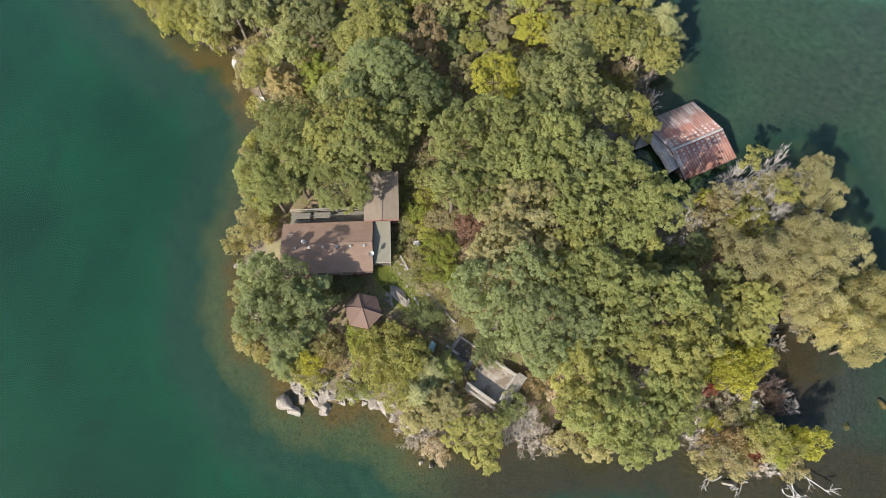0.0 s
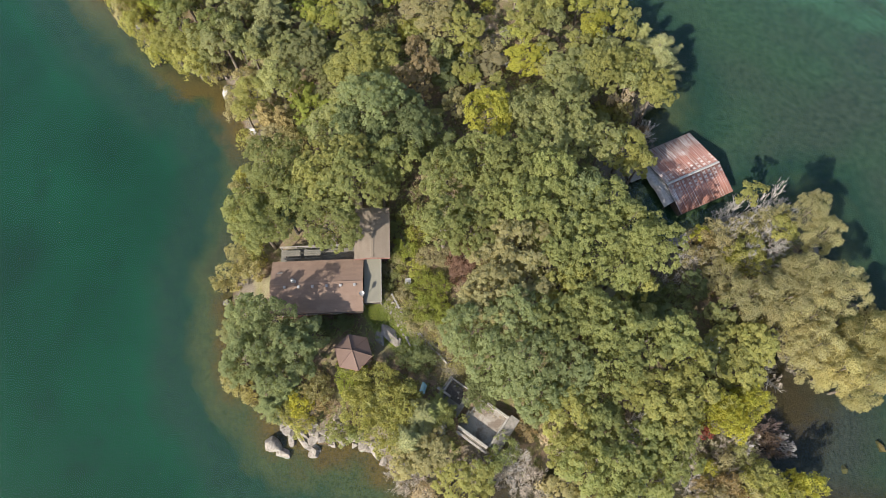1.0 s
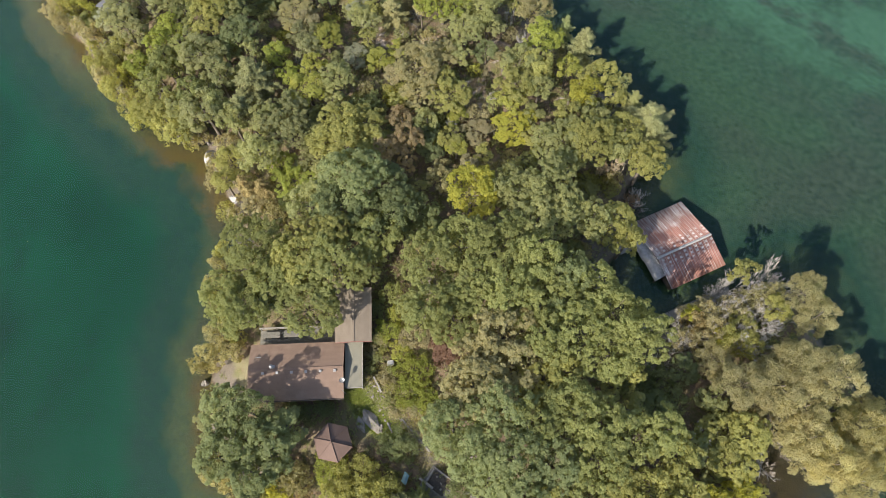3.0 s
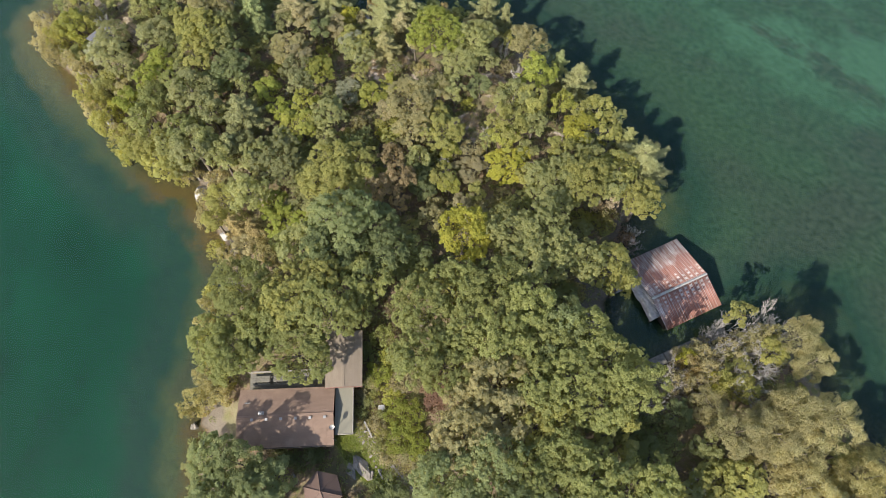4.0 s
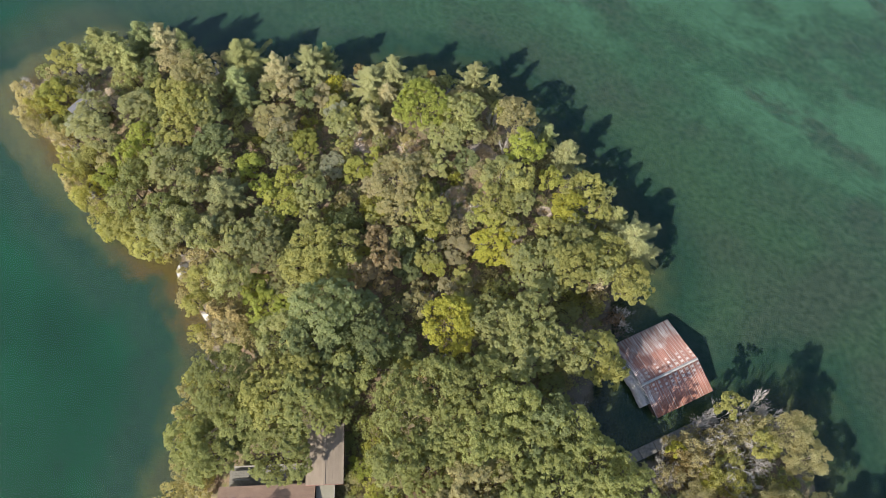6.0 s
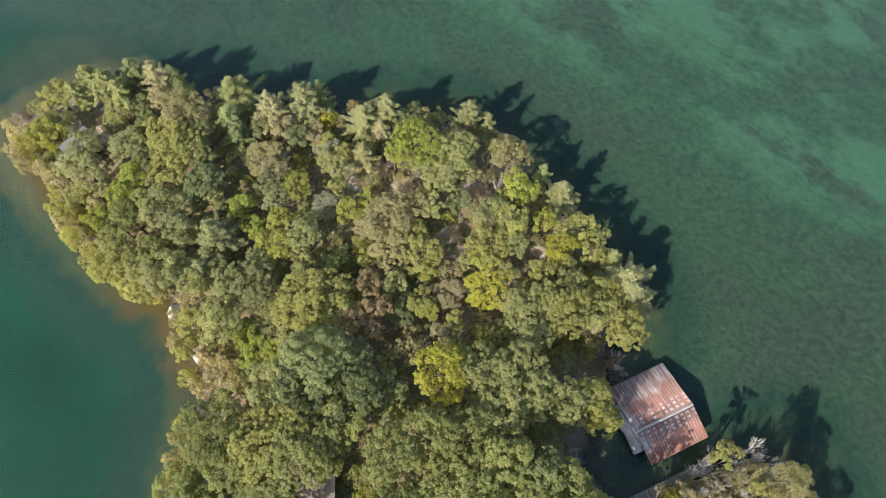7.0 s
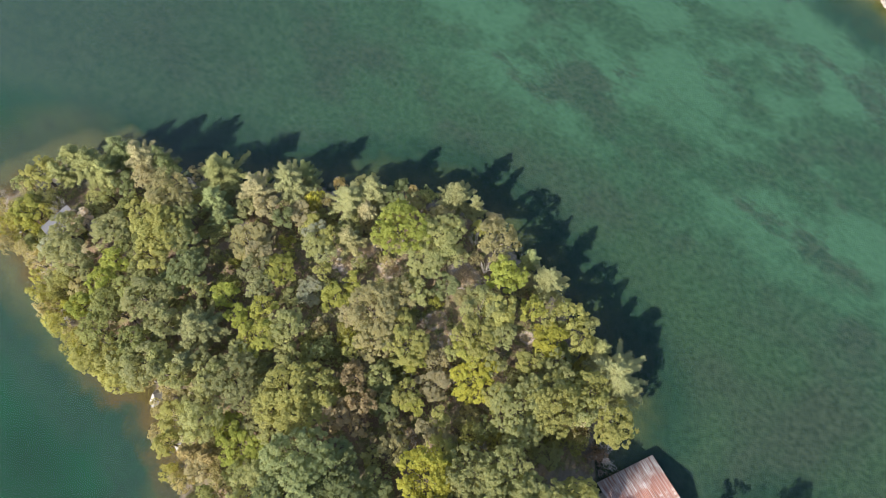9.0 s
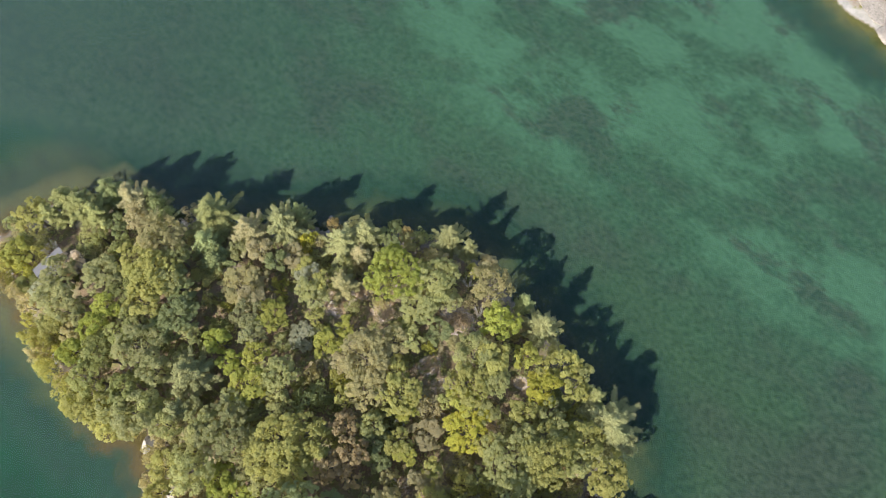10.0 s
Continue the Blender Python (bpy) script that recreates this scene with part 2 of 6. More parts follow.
def water_material():
    """Clear lake water: a faint mirror over a tinted, see-through surface."""
    k = Nodes("lake_water")
    p = k.pos()
    waves = k.math("ADD", k.noise(k.stretched(p, 1.0, 1.8, 1.0, 25), 1.3, 5, 0.6), k.noise(p, 0.35, 2))
    b = k.add("Bump", Height=waves, Strength=0.06, Distance=0.2)
    clear = k.add("BsdfTransparent", Color=(0.74, 0.92, 0.86, 1))
    shine = k.add("BsdfGlossy", Color=(1, 1, 1, 1), Roughness=0.07, Normal=b.outputs[0])
    fres = k.add("Fresnel", IOR=1.33, Normal=b.outputs[0])
    m = k.add("MixShader", Fac=fres.outputs[0])
    k.put(m.inputs[1], clear.outputs[0])
    k.put(m.inputs[2], shine.outputs[0])
    k.put(k.out.inputs[0], m.outputs[0])
    return k.mat


def roofing(name, a, b, worn, rough=0.85):
    k = Nodes(name)
    p = k.pos()
    grain = k.noise(p, 14, 4, 0.7)
    blot = k.noise(p, 0.7, 4, 0.6)
    col = k.mix(k.span(grain, 0.3, 0.7), a, b)
    col = k.mix(k.span(blot, 0.5, 0.75, 0.0, 0.7), col, worn)
    col = k.mix(1.0, col, k.span(k.n.new("ShaderNodeObjectInfo").outputs["Random"], 0, 1, 0.94, 1.06), "MULTIPLY")
    k.bump(grain, 0.5, 0.02)
    return k.base(col, rough)


def plain(name, a, b, rough=0.7, scale=5.0, metal=0.0, bump=0.3):
    k = Nodes(name)
    p = k.pos()
    n = k.noise(p, scale, 5, 0.65)
    m = k.noise(p, scale * 0.15, 3)
    col = k.mix(k.span(n, 0.3, 0.7), a, b)
    col = k.mix(k.span(m, 0.4, 0.75, 0.0, 0.45), col, k.mix(1.0, col, (0.6, 0.58, 0.55), "MULTIPLY"))
    k.bump(n, bump, 0.02)
    return k.base(col, rough, metal)


def rusty_metal():
    """Corrugated sheet: rust with bare metal in streaks down the sheets, rows of bare spots by the ridge and a bare band at the eaves."""
    k = Nodes("rusty_sheet")
    o = k.n.new("ShaderNodeTexCoord").outputs["Object"]
    ox, oy = k.z(o)[:2]
    streak = k.noise(k.stretched(o, 5.0, 0.35, 1.0), 1.0, 5, 0.7)
    blot = k.noise(o, 0.5, 4, 0.6)
    rust = k.mix(k.span(streak, 0.3, 0.7), (0.125, 0.058, 0.045), (0.205, 0.112, 0.090))
    rust = k.mix(k.span(blot, 0.35, 0.65), rust, k.mix(1.0, rust, (1.22, 1.12, 1.05), "MULTIPLY"))
    bare = k.mix(k.span(streak, 0.3, 0.7), (0.235, 0.215, 0.205), (0.40, 0.375, 0.355))
    # bare band towards the north eaves, and thin streaks down both slopes
    band = k.math("ADD", oy, k.span(blot, 0.3, 0.7, -1.3, 1.3))
    eave = k.math("MULTIPLY", k.span(band, 3.2, 4.2, 0.0, 0.9), k.span(streak, 0.38, 0.58))
    line = k.math("MULTIPLY", k.span(k.math("SINE", k.math("MULTIPLY", ox, 18.0)), 0.72, 0.95), k.span(k.noise(k.stretched(o, 1.3, 0.3, 1.0), 1.0, 3), 0.42, 0.58, 0.0, 0.75))
    # rows of bare spots beside the ridge
    spot = k.math("MULTIPLY", k.span(k.math("SINE", k.math("MULTIPLY", ox, 8.55)), 0.05, 0.3), k.span(k.math("SINE", k.math("MULTIPLY", oy, 12.6)), -0.35, 0.0))
    near = k.span(k.math("ABSOLUTE", k.math("SUBTRACT", oy, 0.15)), 1.3, 1.75, 1.0, 0.0)
    spot = k.math("MULTIPLY", k.math("MULTIPLY", spot, near), k.span(k.noise(k.stretched(o, 0.8, 0.25, 1.0), 1.0, 2), 0.40, 0.50))
    west = k.math("MULTIPLY", k.span(k.math("ADD", ox, k.span(blot, 0.3, 0.7, -0.8, 0.8)), -2.2, -3.0), k.span(streak, 0.35, 0.6))
    f = k.math("MAXIMUM", k.math("MAXIMUM", eave, line), k.math("MAXIMUM", spot, west))
    col = k.mix(f, rust, bare)
    col = k.mix(1.0, col, k.span(k.n.new("ShaderNodeObjectInfo").outputs["Random"], 0, 1, 0.9, 1.1), "MULTIPLY")
    k.bump(streak, 0.2, 0.01)
    return k.base(col, 0.62, 0.1)


GROUND = ground_material()
WATER = water_material()
SHINGLE = roofing("brown_shingle", (0.116, 0.075, 0.054), (0.168, 0.115, 0.083), (0.184, 0.131, 0.096))
TAN_SHINGLE = roofing("tan_shingle", (0.130, 0.103, 0.076), (0.184, 0.149, 0.113), (0.121, 0.095, 0.072))
HEX_SHINGLE = roofing("red_brown_shingle", (0.078, 0.049, 0.038), (0.130, 0.086, 0.067), (0.104, 0.068, 0.054))
GREY_SHINGLE = roofing("grey_shingle", (0.082, 0.081, 0.084), (0.128, 0.125, 0.128), (0.105, 0.102, 0.102))
ROLL = roofing("grey_green_roll_roofing", (0.128, 0.119, 0.088), (0.176, 0.164, 0.124), (0.15, 0.138, 0.104))
RUST = rusty_metal()
GALV = plain("galvanised_metal", (0.24, 0.228, 0.216), (0.36, 0.345, 0.325), 0.5, 3.0, 0.3)
BARE_SHEET = plain("weathered_sheet", (0.24, 0.232, 0.225), (0.40, 0.388, 0.375), 0.65, 2.5, 0.1)
WOOD_RED = plain("red_brown_boards", (0.14, 0.065, 0.05), (0.22, 0.11, 0.09), 0.8, 4.0)
WOOD_DARK = plain("dark_boards", (0.045, 0.036, 0.03), (0.10, 0.08, 0.065), 0.85, 4.0)
def stained_floor():
    """Pale concrete under blown soil and leaf litter."""
    k = Nodes("stained_floor")
    p = k.pos()
    fine = k.noise(p, 9.0, 6, 0.75)
    blot = k.noise(p, 1.1, 6, 0.65, 0.4)
    col = k.mix(k.span(fine, 0.3, 0.7), (0.185, 0.165, 0.135), (0.29, 0.265, 0.225))
    col = k.mix(k.span(blot, 0.46, 0.60, 0.0, 0.85), col, k.mix(fine, (0.07, 0.05, 0.036), (0.15, 0.115, 0.085)))
    k.bump(fine, 0.5, 0.02)
    return k.base(col, 0.95)


STAINED = stained_floor()
WOOD_DECK = plain("dull_deck_boards", (0.085, 0.08, 0.066), (0.16, 0.148, 0.122), 0.85, 6.0)
WOOD_GREY = plain("silvered_boards", (0.16, 0.145, 0.122), (0.28, 0.255, 0.22), 0.85, 6.0)
WHITE = plain("white_paint", (0.38, 0.37, 0.35), (0.54, 0.53, 0.50), 0.5, 6.0)
CONCRETE = plain("old_concrete", (0.105, 0.095, 0.080), (0.21, 0.192, 0.165), 0.9, 3.0, 0, 0.6)
PALE_CONCRETE = plain("pale_concrete", (0.17, 0.155, 0.132), (0.30, 0.278, 0.245), 0.9, 3.0, 0, 0.6)
GRANITE = plain("granite", (0.105, 0.090, 0.073), (0.265, 0.235, 0.20), 0.9, 4.0, 0, 0.9)
SUNKEN = plain("algae_covered_stone", (0.035, 0.027, 0.009), (0.085, 0.065, 0.020), 0.9, 3.0, 0, 0.6)
PALE_ROCK = plain("bleached_rock", (0.20, 0.19, 0.175), (0.33, 0.315, 0.295), 0.9, 3.0, 0, 0.7)
SOIL = plain("path_soil", (0.15, 0.115, 0.075), (0.28, 0.225, 0.16), 0.95, 4.0, 0, 0.8)
GLASS = plain("window_glass", (0.02, 0.025, 0.03), (0.03, 0.035, 0.04), 0.08, 1.0, 0, 0.0)
BLUE = plain("blue_tarpaulin", (0.26, 0.43, 0.47), (0.38, 0.56, 0.60), 0.45, 3.0)
ASH = plain("ash_and_soil", (0.03, 0.026, 0.022), (0.085, 0.072, 0.06), 0.95, 5.0)


# ---- mesh helpers ----
def mesh_of(name, verts, faces, mat, smooth=False):
    me = bpy.data.meshes.new(name)
    me.from_pydata([tuple(v) for v in verts], [], [tuple(f) for f in faces])
    me.materials.append(mat)
    if smooth:
        me.shade_smooth()
    me.update()
    return me


def tri_mesh(name, verts, tris, mat):
    """A mesh from arrays of corners and triangles."""
    me = bpy.data.meshes.new(name)
    me.vertices.add(len(verts))
    me.vertices.foreach_set("co", np.asarray(verts, np.float32).ravel())
    me.loops.add(tris.size)
    me.loops.foreach_set("vertex_index", tris.ravel().astype(np.int32))
    me.polygons.add(len(tris))
    me.polygons.foreach_set("loop_start", np.arange(0, tris.size, 3, dtype=np.int32))
    me.materials.append(mat)
    me.update(calc_edges=True)
    return me


def part(name, bm, mat, parent, label=""):
    """Links a bmesh, or a finished mesh, as one part under its thing."""
    if isinstance(bm, bmesh.types.BMesh):
        me = bpy.data.meshes.new(name)
        bm.to_mesh(me)
        bm.free()
        me.materials.append(mat)
    else:
        me = bm
    ob = new(name, me)
    ob.parent = parent
    if label:
        tagged(ob, label)
    return ob


def thing(name, m, label, category, group="", kind=""):
    ob = new(name)
    ob.empty_display_size = 0.3
    ob.matrix_world = m
    return tagged(ob, label, category, group, kind)


def block(x0, y0, z0, x1, y1, z1, bevel=0.02, m=None):
    """A box with softened edges."""
    bm = bmesh.new()
    bmesh.ops.create_cube(bm, size=1.0)
    bmesh.ops.scale(bm, vec=(abs(x1 - x0), abs(y1 - y0), abs(z1 - z0)), verts=bm.verts)
    bmesh.ops.translate(bm, vec=((x0 + x1) / 2, (y0 + y1) / 2, (z0 + z1) / 2), verts=bm.verts)
    if bevel:
        bmesh.ops.bevel(bm, geom=bm.edges[:], offset=bevel, segments=1, affect="EDGES")
    if m is not None:
        bmesh.ops.transform(bm, matrix=m, verts=bm.verts)
    return bm


def prism(pts, z0, z1):
    """An upright solid over an outline."""
    bm = bmesh.new()
    low = [bm.verts.new((x, y, z0)) for x, y in pts]
    top = [bm.verts.new((x, y, z1)) for x, y in pts]
    bm.faces.new(low[::-1])
    bm.faces.new(top)
    for i in range(len(pts)):
        j = (i + 1) % len(pts)
        bm.faces.new((low[i], low[j], top[j], top[i]))
    return bm


def slab(corners, thick, shift=0.0):
    """A board over three or four corners in space, thick downwards."""
    bm = bmesh.new()
    top = [bm.verts.new(Vector(c) + Vector((0, 0, shift))) for c in corners]
    low = [bm.verts.new(Vector(c) + Vector((0, 0, shift - thick))) for c in corners]
    bm.faces.new(top)
    bm.faces.new(low[::-1])
    for i in range(len(top)):
        j = (i + 1) % len(top)
        bm.faces.new((low[i], low[j], top[j], top[i]))
    bmesh.ops.recalc_face_normals(bm, faces=bm.faces)
    return bm


def tube(points, radii, sides=6):
    """Corners and triangles of a tapered tube along points."""
    pts = np.asarray(points, float)
    verts, tris = [], []
    way = np.gradient(pts, axis=0)
    way /= np.linalg.norm(way, axis=1, keepdims=True) + 1e-9
    ref = np.array([1.0, 0, 0]) if abs(way[0][0]) < 0.8 else np.array([0, 1.0, 0])
    for p, w, r in zip(pts, way, radii):
        u = np.cross(w, ref)
        u /= np.linalg.norm(u) + 1e-9
        v = np.cross(w, u)
        for i in range(sides):
            a = 2 * math.pi * i / sides
            verts.append(p + r * (math.cos(a) * u + math.sin(a) * v))
    for k in range(len(pts) - 1):
        for i in range(sides):
            a, b = k * sides + i, k * sides + (i + 1) % sides
            tris += [(a, b, b + sides), (a, b + sides, a + sides)]
    return np.array(verts), np.array(tris)


def join(chunks):
    """Several (corners, triangles) as one."""
    vs, ts, n = [], [], 0
    for v, t in chunks:
        vs.append(v)
        ts.append(t + n)
        n += len(v)
    return np.concatenate(vs), np.concatenate(ts)


def tube_part(name, points, radii, mat, parent, label="", sides=8):
    v, t = tube(points, radii, sides)
    return part(name, tri_mesh(name, v, t, mat), mat, parent, label)


# ---- the lie of the land ----
SHORE = [(-60, 77), (-57, 72), (-52, 67), (-48, 61.6), (-42, 56.8), (-37, 53.6), (-32.2, 52.6), (-29.8, 48.8), (-26.6, 44.6), (-26.0, 38), (-25.8, 33),
         (-26.6, 27), (-25, 22.5), (-24.5, 18), (-22.5, 14.5), (-19.5, 11.5), (-17.5, 9), (-13.5, 7.3), (-8, 8), (-5, 5.5), (-1, 3.2), (4, 4),
         (13, 6.5), (23, 6.8), (25, 8.8), (27, 5.5), (30, 3), (37, 4.5), (37.5, 8), (35.5, 11), (35.3, 15), (36.0, 20.0), (38.5, 22.0), (49, 21.5), (56, 22)]
SHORE += [(57, 25), (49, 26.5), (46, 29.5), (45, 34), (44, 39.5), (34, 37.5), (24.5, 33), (20.5, 36.5), (21.5, 40), (23.5, 45), (24, 49.5),
          (26.5, 53), (26, 59), (21, 66), (17, 70), (12, 76), (8, 80), (3, 82), (-7, 82.5), (-21, 82.5), (-35, 82.5), (-44, 85), (-51, 84), (-57, 80.5)]


def shore_distance(x, y):
    """Metres to the waterline, positive on land."""
    x, y = np.asarray(x, float), np.asarray(y, float)
    best, inside = np.full(x.shape, 1e9), np.zeros(x.shape, bool)
    for (ax, ay), (bx, by) in zip(SHORE, SHORE[1:] + SHORE[:1]):
        ex, ey = bx - ax, by - ay
        f = np.clip(((x - ax) * ex + (y - ay) * ey) / (ex * ex + ey * ey), 0, 1)
        best = np.minimum(best, np.hypot(x - ax - f * ex, y - ay - f * ey))
        cross = (ay > y) != (by > y)
        with np.errstate(divide="ignore", invalid="ignore"):
            inside ^= cross & (x < ex * (y - ay) / (ey if ey else 1e-9) + ax)
    d = np.where(inside, best, -best)
    d = d + 0.55 * np.sin(x * 0.9 + 1.3 * np.sin(y * 0.7)) * np.cos(y * 0.8 + 0.6) + 0.25 * np.sin(2.3 * x + y * 1.9)
    d = d - 1.2
    far_bank = 37.5 - np.hypot(x - 95, y - 147) + 0.8 * np.sin(x * 0.5) * np.cos(y * 0.4)
    return np.maximum(d, far_bank)


def smooth(a, b, v):
    f = np.clip((v - a) / (b - a), 0, 1)
    return f * f * (3 - 2 * f)


def height(x, y):
    """The ground, or the bed of the lake, over a place."""
    x, y = np.asarray(x, float), np.asarray(y, float)
    d = shore_distance(x, y)
    lumps = 0.16 * np.sin(x * 0.71 + 0.4 * y) * np.sin(y * 0.63 - 0.2 * x) + 0.07 * np.sin(1.9 * x) * np.sin(1.7 * y)
    land = 0.55 * smooth(0, 1.3, d) + 2.1 * smooth(0.5, 10, d) + lumps * smooth(0.3, 3, d)
    o = -d
    east = np.maximum(smooth(0, 22, x + 0.75 * (y - 45)), smooth(80, 95, y + 0.1 * x))
    shelf = 0.27 * np.minimum(o, 4) + 0.12 * np.clip(o - 4, 0, 8)
    steep = shelf + 4.8 * smooth(4, 15, o) + 3 * smooth(15, 60, o)
    gentle = shelf + 0.9 * smooth(6, 22, o)
    bed = -(east * gentle + (1 - east) * steep)
    cove = 0.5 + 0.045 * np.hypot((x - 39) * 0.8, y - 14) + 0.05 * np.clip(o, 0, 6)
    bed = np.maximum(bed, -np.where(cove > 1.4, 1.4 + (cove - 1.4) * 9, cove))
    return np.where(d > 0, land, bed * BED)


def ground_at(x, y):
    return float(height(np.array([x]), np.array([y]))[0])


def axis(lo, hi, step):
    inner = np.arange(lo, hi + step / 2, step)
    out = step * 1.6 ** np.arange(1, 17)
    out = np.cumsum(out)
    out = out[out < 3200]
    return np.concatenate([lo - out[::-1], inner, hi + out])


def sheet(xs, ys, zs, name, mat):
    nx, ny = len(xs), len(ys)
    gx, gy = np.meshgrid(xs, ys)
    v = np.stack([gx.ravel(), gy.ravel(), np.asarray(zs).ravel()], 1)
    i = (np.arange(ny - 1)[:, None] * nx + np.arange(nx - 1)).ravel()
    t = np.concatenate([np.stack([i, i + 1, i + nx + 1], 1), np.stack([i, i + nx + 1, i + nx], 1)])
    me = tri_mesh(name, v, t, mat)
    me.shade_smooth()
    return me


xs, ys = axis(-78, 84, 0.7), axis(-10, 140, 0.7)
gx, gy = np.meshgrid(xs, ys)
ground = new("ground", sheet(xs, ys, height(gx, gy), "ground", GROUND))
tagged(ground, "wooded island ground running down to a lake bed coloured with the green murk of deep water", "ground", kind="structure")
wx = np.array([-3000, -600, -200, -80, 0, 80, 200, 600, 3000.0])
water = new("water", sheet(wx, wx + 60, np.zeros((9, 9)), "water", WATER))
water.visible_shadow = False
tagged(water, "clear green lake water with faint ripples round the island", "lake", kind="structure")

# ---- plants ----
def leaves(centres, normals, length, width, rng, along=None):
    """Corners and triangles of pointed leaves, one at each centre, facing along its normal."""
    n = len(centres)
    nn = normals / (np.linalg.norm(normals, axis=1, keepdims=True) + 1e-9)
    r = rng.normal(size=(n, 3)) if along is None else along + 0.3 * rng.normal(size=(n, 3))
    u = r - (r * nn).sum(1, keepdims=True) * nn
    u /= np.linalg.norm(u, axis=1, keepdims=True) + 1e-9
    v = np.cross(nn, u)
    ln = (length * rng.uniform(0.7, 1.3, n))[:, None]
    wd = (width * rng.uniform(0.7, 1.3, n))[:, None]
    base, tip = centres - u * ln / 2, centres + u * ln / 2 - nn * ln * 0.12
    left, right = base + u * ln * 0.1 + v * wd / 2 + nn * wd * 0.15, base + u * ln * 0.1 - v * wd / 2
    verts = np.stack([left, right, tip], 1).reshape(-1, 3)
    return verts, np.arange(n * 3).reshape(-1, 3)


def unit(a):
    return a / (np.linalg.norm(a, axis=1, keepdims=True) + 1e-9)


def dome_ways(n, rng, low=-0.35):
    """Even directions over the upper part of a ball."""
    k = np.arange(n) + 0.5
    z = 1 - k / n * (1 - low)
    a = k * 2.39996 + rng.uniform(0, 6.3)
    r = np.sqrt(np.maximum(0, 1 - z * z))
    return unit(np.stack([r * np.cos(a), r * np.sin(a), z], 1) + rng.normal(scale=0.16, size=(n, 3)))


def leafy_crown(radius, tall, rng, per_area=118, length=0.235, width=0.175, small=0.28, big=0.36, droop=0.0, loose=0.26, low=-0.35):
    """A crown of big boughs, each of many small sprays of leaves; its middle is the origin."""
    nb = max(7, int(5 + radius * radius * 1.5))
    ways = dome_ways(nb, rng, low)
    rb = np.maximum(0.55, radius * big * rng.uniform(0.65, 1.2, nb))
    reach = (radius - rb * 0.75) * rng.uniform(0.72, 1.12, nb)
    mids = ways * reach[:, None] * [1, 1, tall / radius]
    mids[:, 2] -= droop * np.hypot(mids[:, 0], mids[:, 1]) ** 2 / radius
    total = int(per_area * 2 * math.pi * radius * radius * 0.8)
    share = rb**2 / (rb**2).sum()
    per_spray = 21
    pts, nrm = [], []
    for c, w, r, s in zip(mids, ways, rb, share):
        ns = max(4, int(total * s / per_spray))
        d = unit(rng.normal(size=(ns * 3, 3)) + 0.75 * w + [0, 0, 0.55])
        d = d[(d @ w > -0.25) | (d[:, 2] > 0.2)][:ns]
        rad = small * rng.uniform(0.65, 1.3, len(d))
        at = c + d * (r * rng.uniform(0.62, 1.15, len(d)))[:, None]
        e = unit(rng.normal(size=(len(d) * per_spray, 3)) + 0.9 * np.repeat(d, per_spray, 0) + [0, 0, 0.35])
        pts.append(np.repeat(at, per_spray, 0) + e * (np.repeat(rad, per_spray) * rng.uniform(0.55, 1.08, len(e)))[:, None])
        nrm.append(0.36 * e + 0.38 * np.repeat(d, per_spray, 0) + [0, 0, 0.92] + loose * rng.normal(size=e.shape))
    # sparse leaves inside, so that the crown is not hollow
    ni = int(total * 0.14)
    q = unit(rng.normal(size=(ni, 3))) * (radius * 0.72 * rng.uniform(0.2, 1, ni) ** 0.5)[:, None] * [1, 1, tall / radius * 0.8]
    pts.append(q)
    nrm.append(rng.normal(size=(ni, 3)) * 0.6 + [0, 0, 1])
    return leaves(np.concatenate(pts), np.concatenate(nrm), length, width, rng)


def trunk_chunks(top, radius, spread, rng, limbs=6):
    """A bent tapered trunk, and limbs out into the crown; its foot is the origin."""
    bend = rng.normal(scale=0.03 * top, size=2)
    zs = np.linspace(-0.5, top * 0.82, 7)
    f = np.clip(zs / top, 0, 1)
    line = np.stack([bend[0] * f * f * 2, bend[1] * f * f * 2, zs], 1)
    trunk = tube(line, radius * (1.25 - f), 7)
    out = []
    for i in range(limbs):
        a = i * 2.4 + rng.uniform(-0.4, 0.4)
        s = rng.uniform(0.38, 0.7)
        start = np.array([np.interp(s * top, zs, line[:, k]) for k in range(3)])
        w = np.array([math.cos(a), math.sin(a), 0]) * spread * rng.uniform(0.6, 0.95)
        rise = top * rng.uniform(0.12, 0.3)
        pts = [start, start + w * 0.35 + [0, 0, rise * 0.25], start + w * 0.7 + [0, 0, rise * 0.6], start + w + [0, 0, rise]]
        out.append(tube(pts, radius * np.array([0.5, 0.38, 0.24, 0.08]), 5))
    return trunk, out


STOCK = {}


def stock(key, maker):
    """Meshes that are made once and shared by plants of one kind and size."""
    if key not in STOCK:
        STOCK[key] = maker(np.random.default_rng(sum(ord(c) for c in str(key)) * 7919 % 100003))
    return STOCK[key]


turner = random.Random(11)
COUNT = [0]
PLANTED = []


def plant(name, x, y, spread, meshes, scale, tint, label, category, group):
    base = ground_at(x, y)
    m = Matrix.Translation((x, y, base)) @ Matrix.Rotation(turner.uniform(0, 6.283), 4, "Z") @ Matrix.Diagonal((*scale, 1))
    root = thing(name, m, label, category, group)
    for me in meshes:
        ob = new(me.name.split(".")[0], me)
        ob.parent = root
        ob.color = (*tint, 1)
        if ob.name.startswith(("twigwork", "branchwork")):
            tagged(ob, kind="stuff")
    COUNT[0] += 1
    PLANTED.append((x, y, spread))
    return root


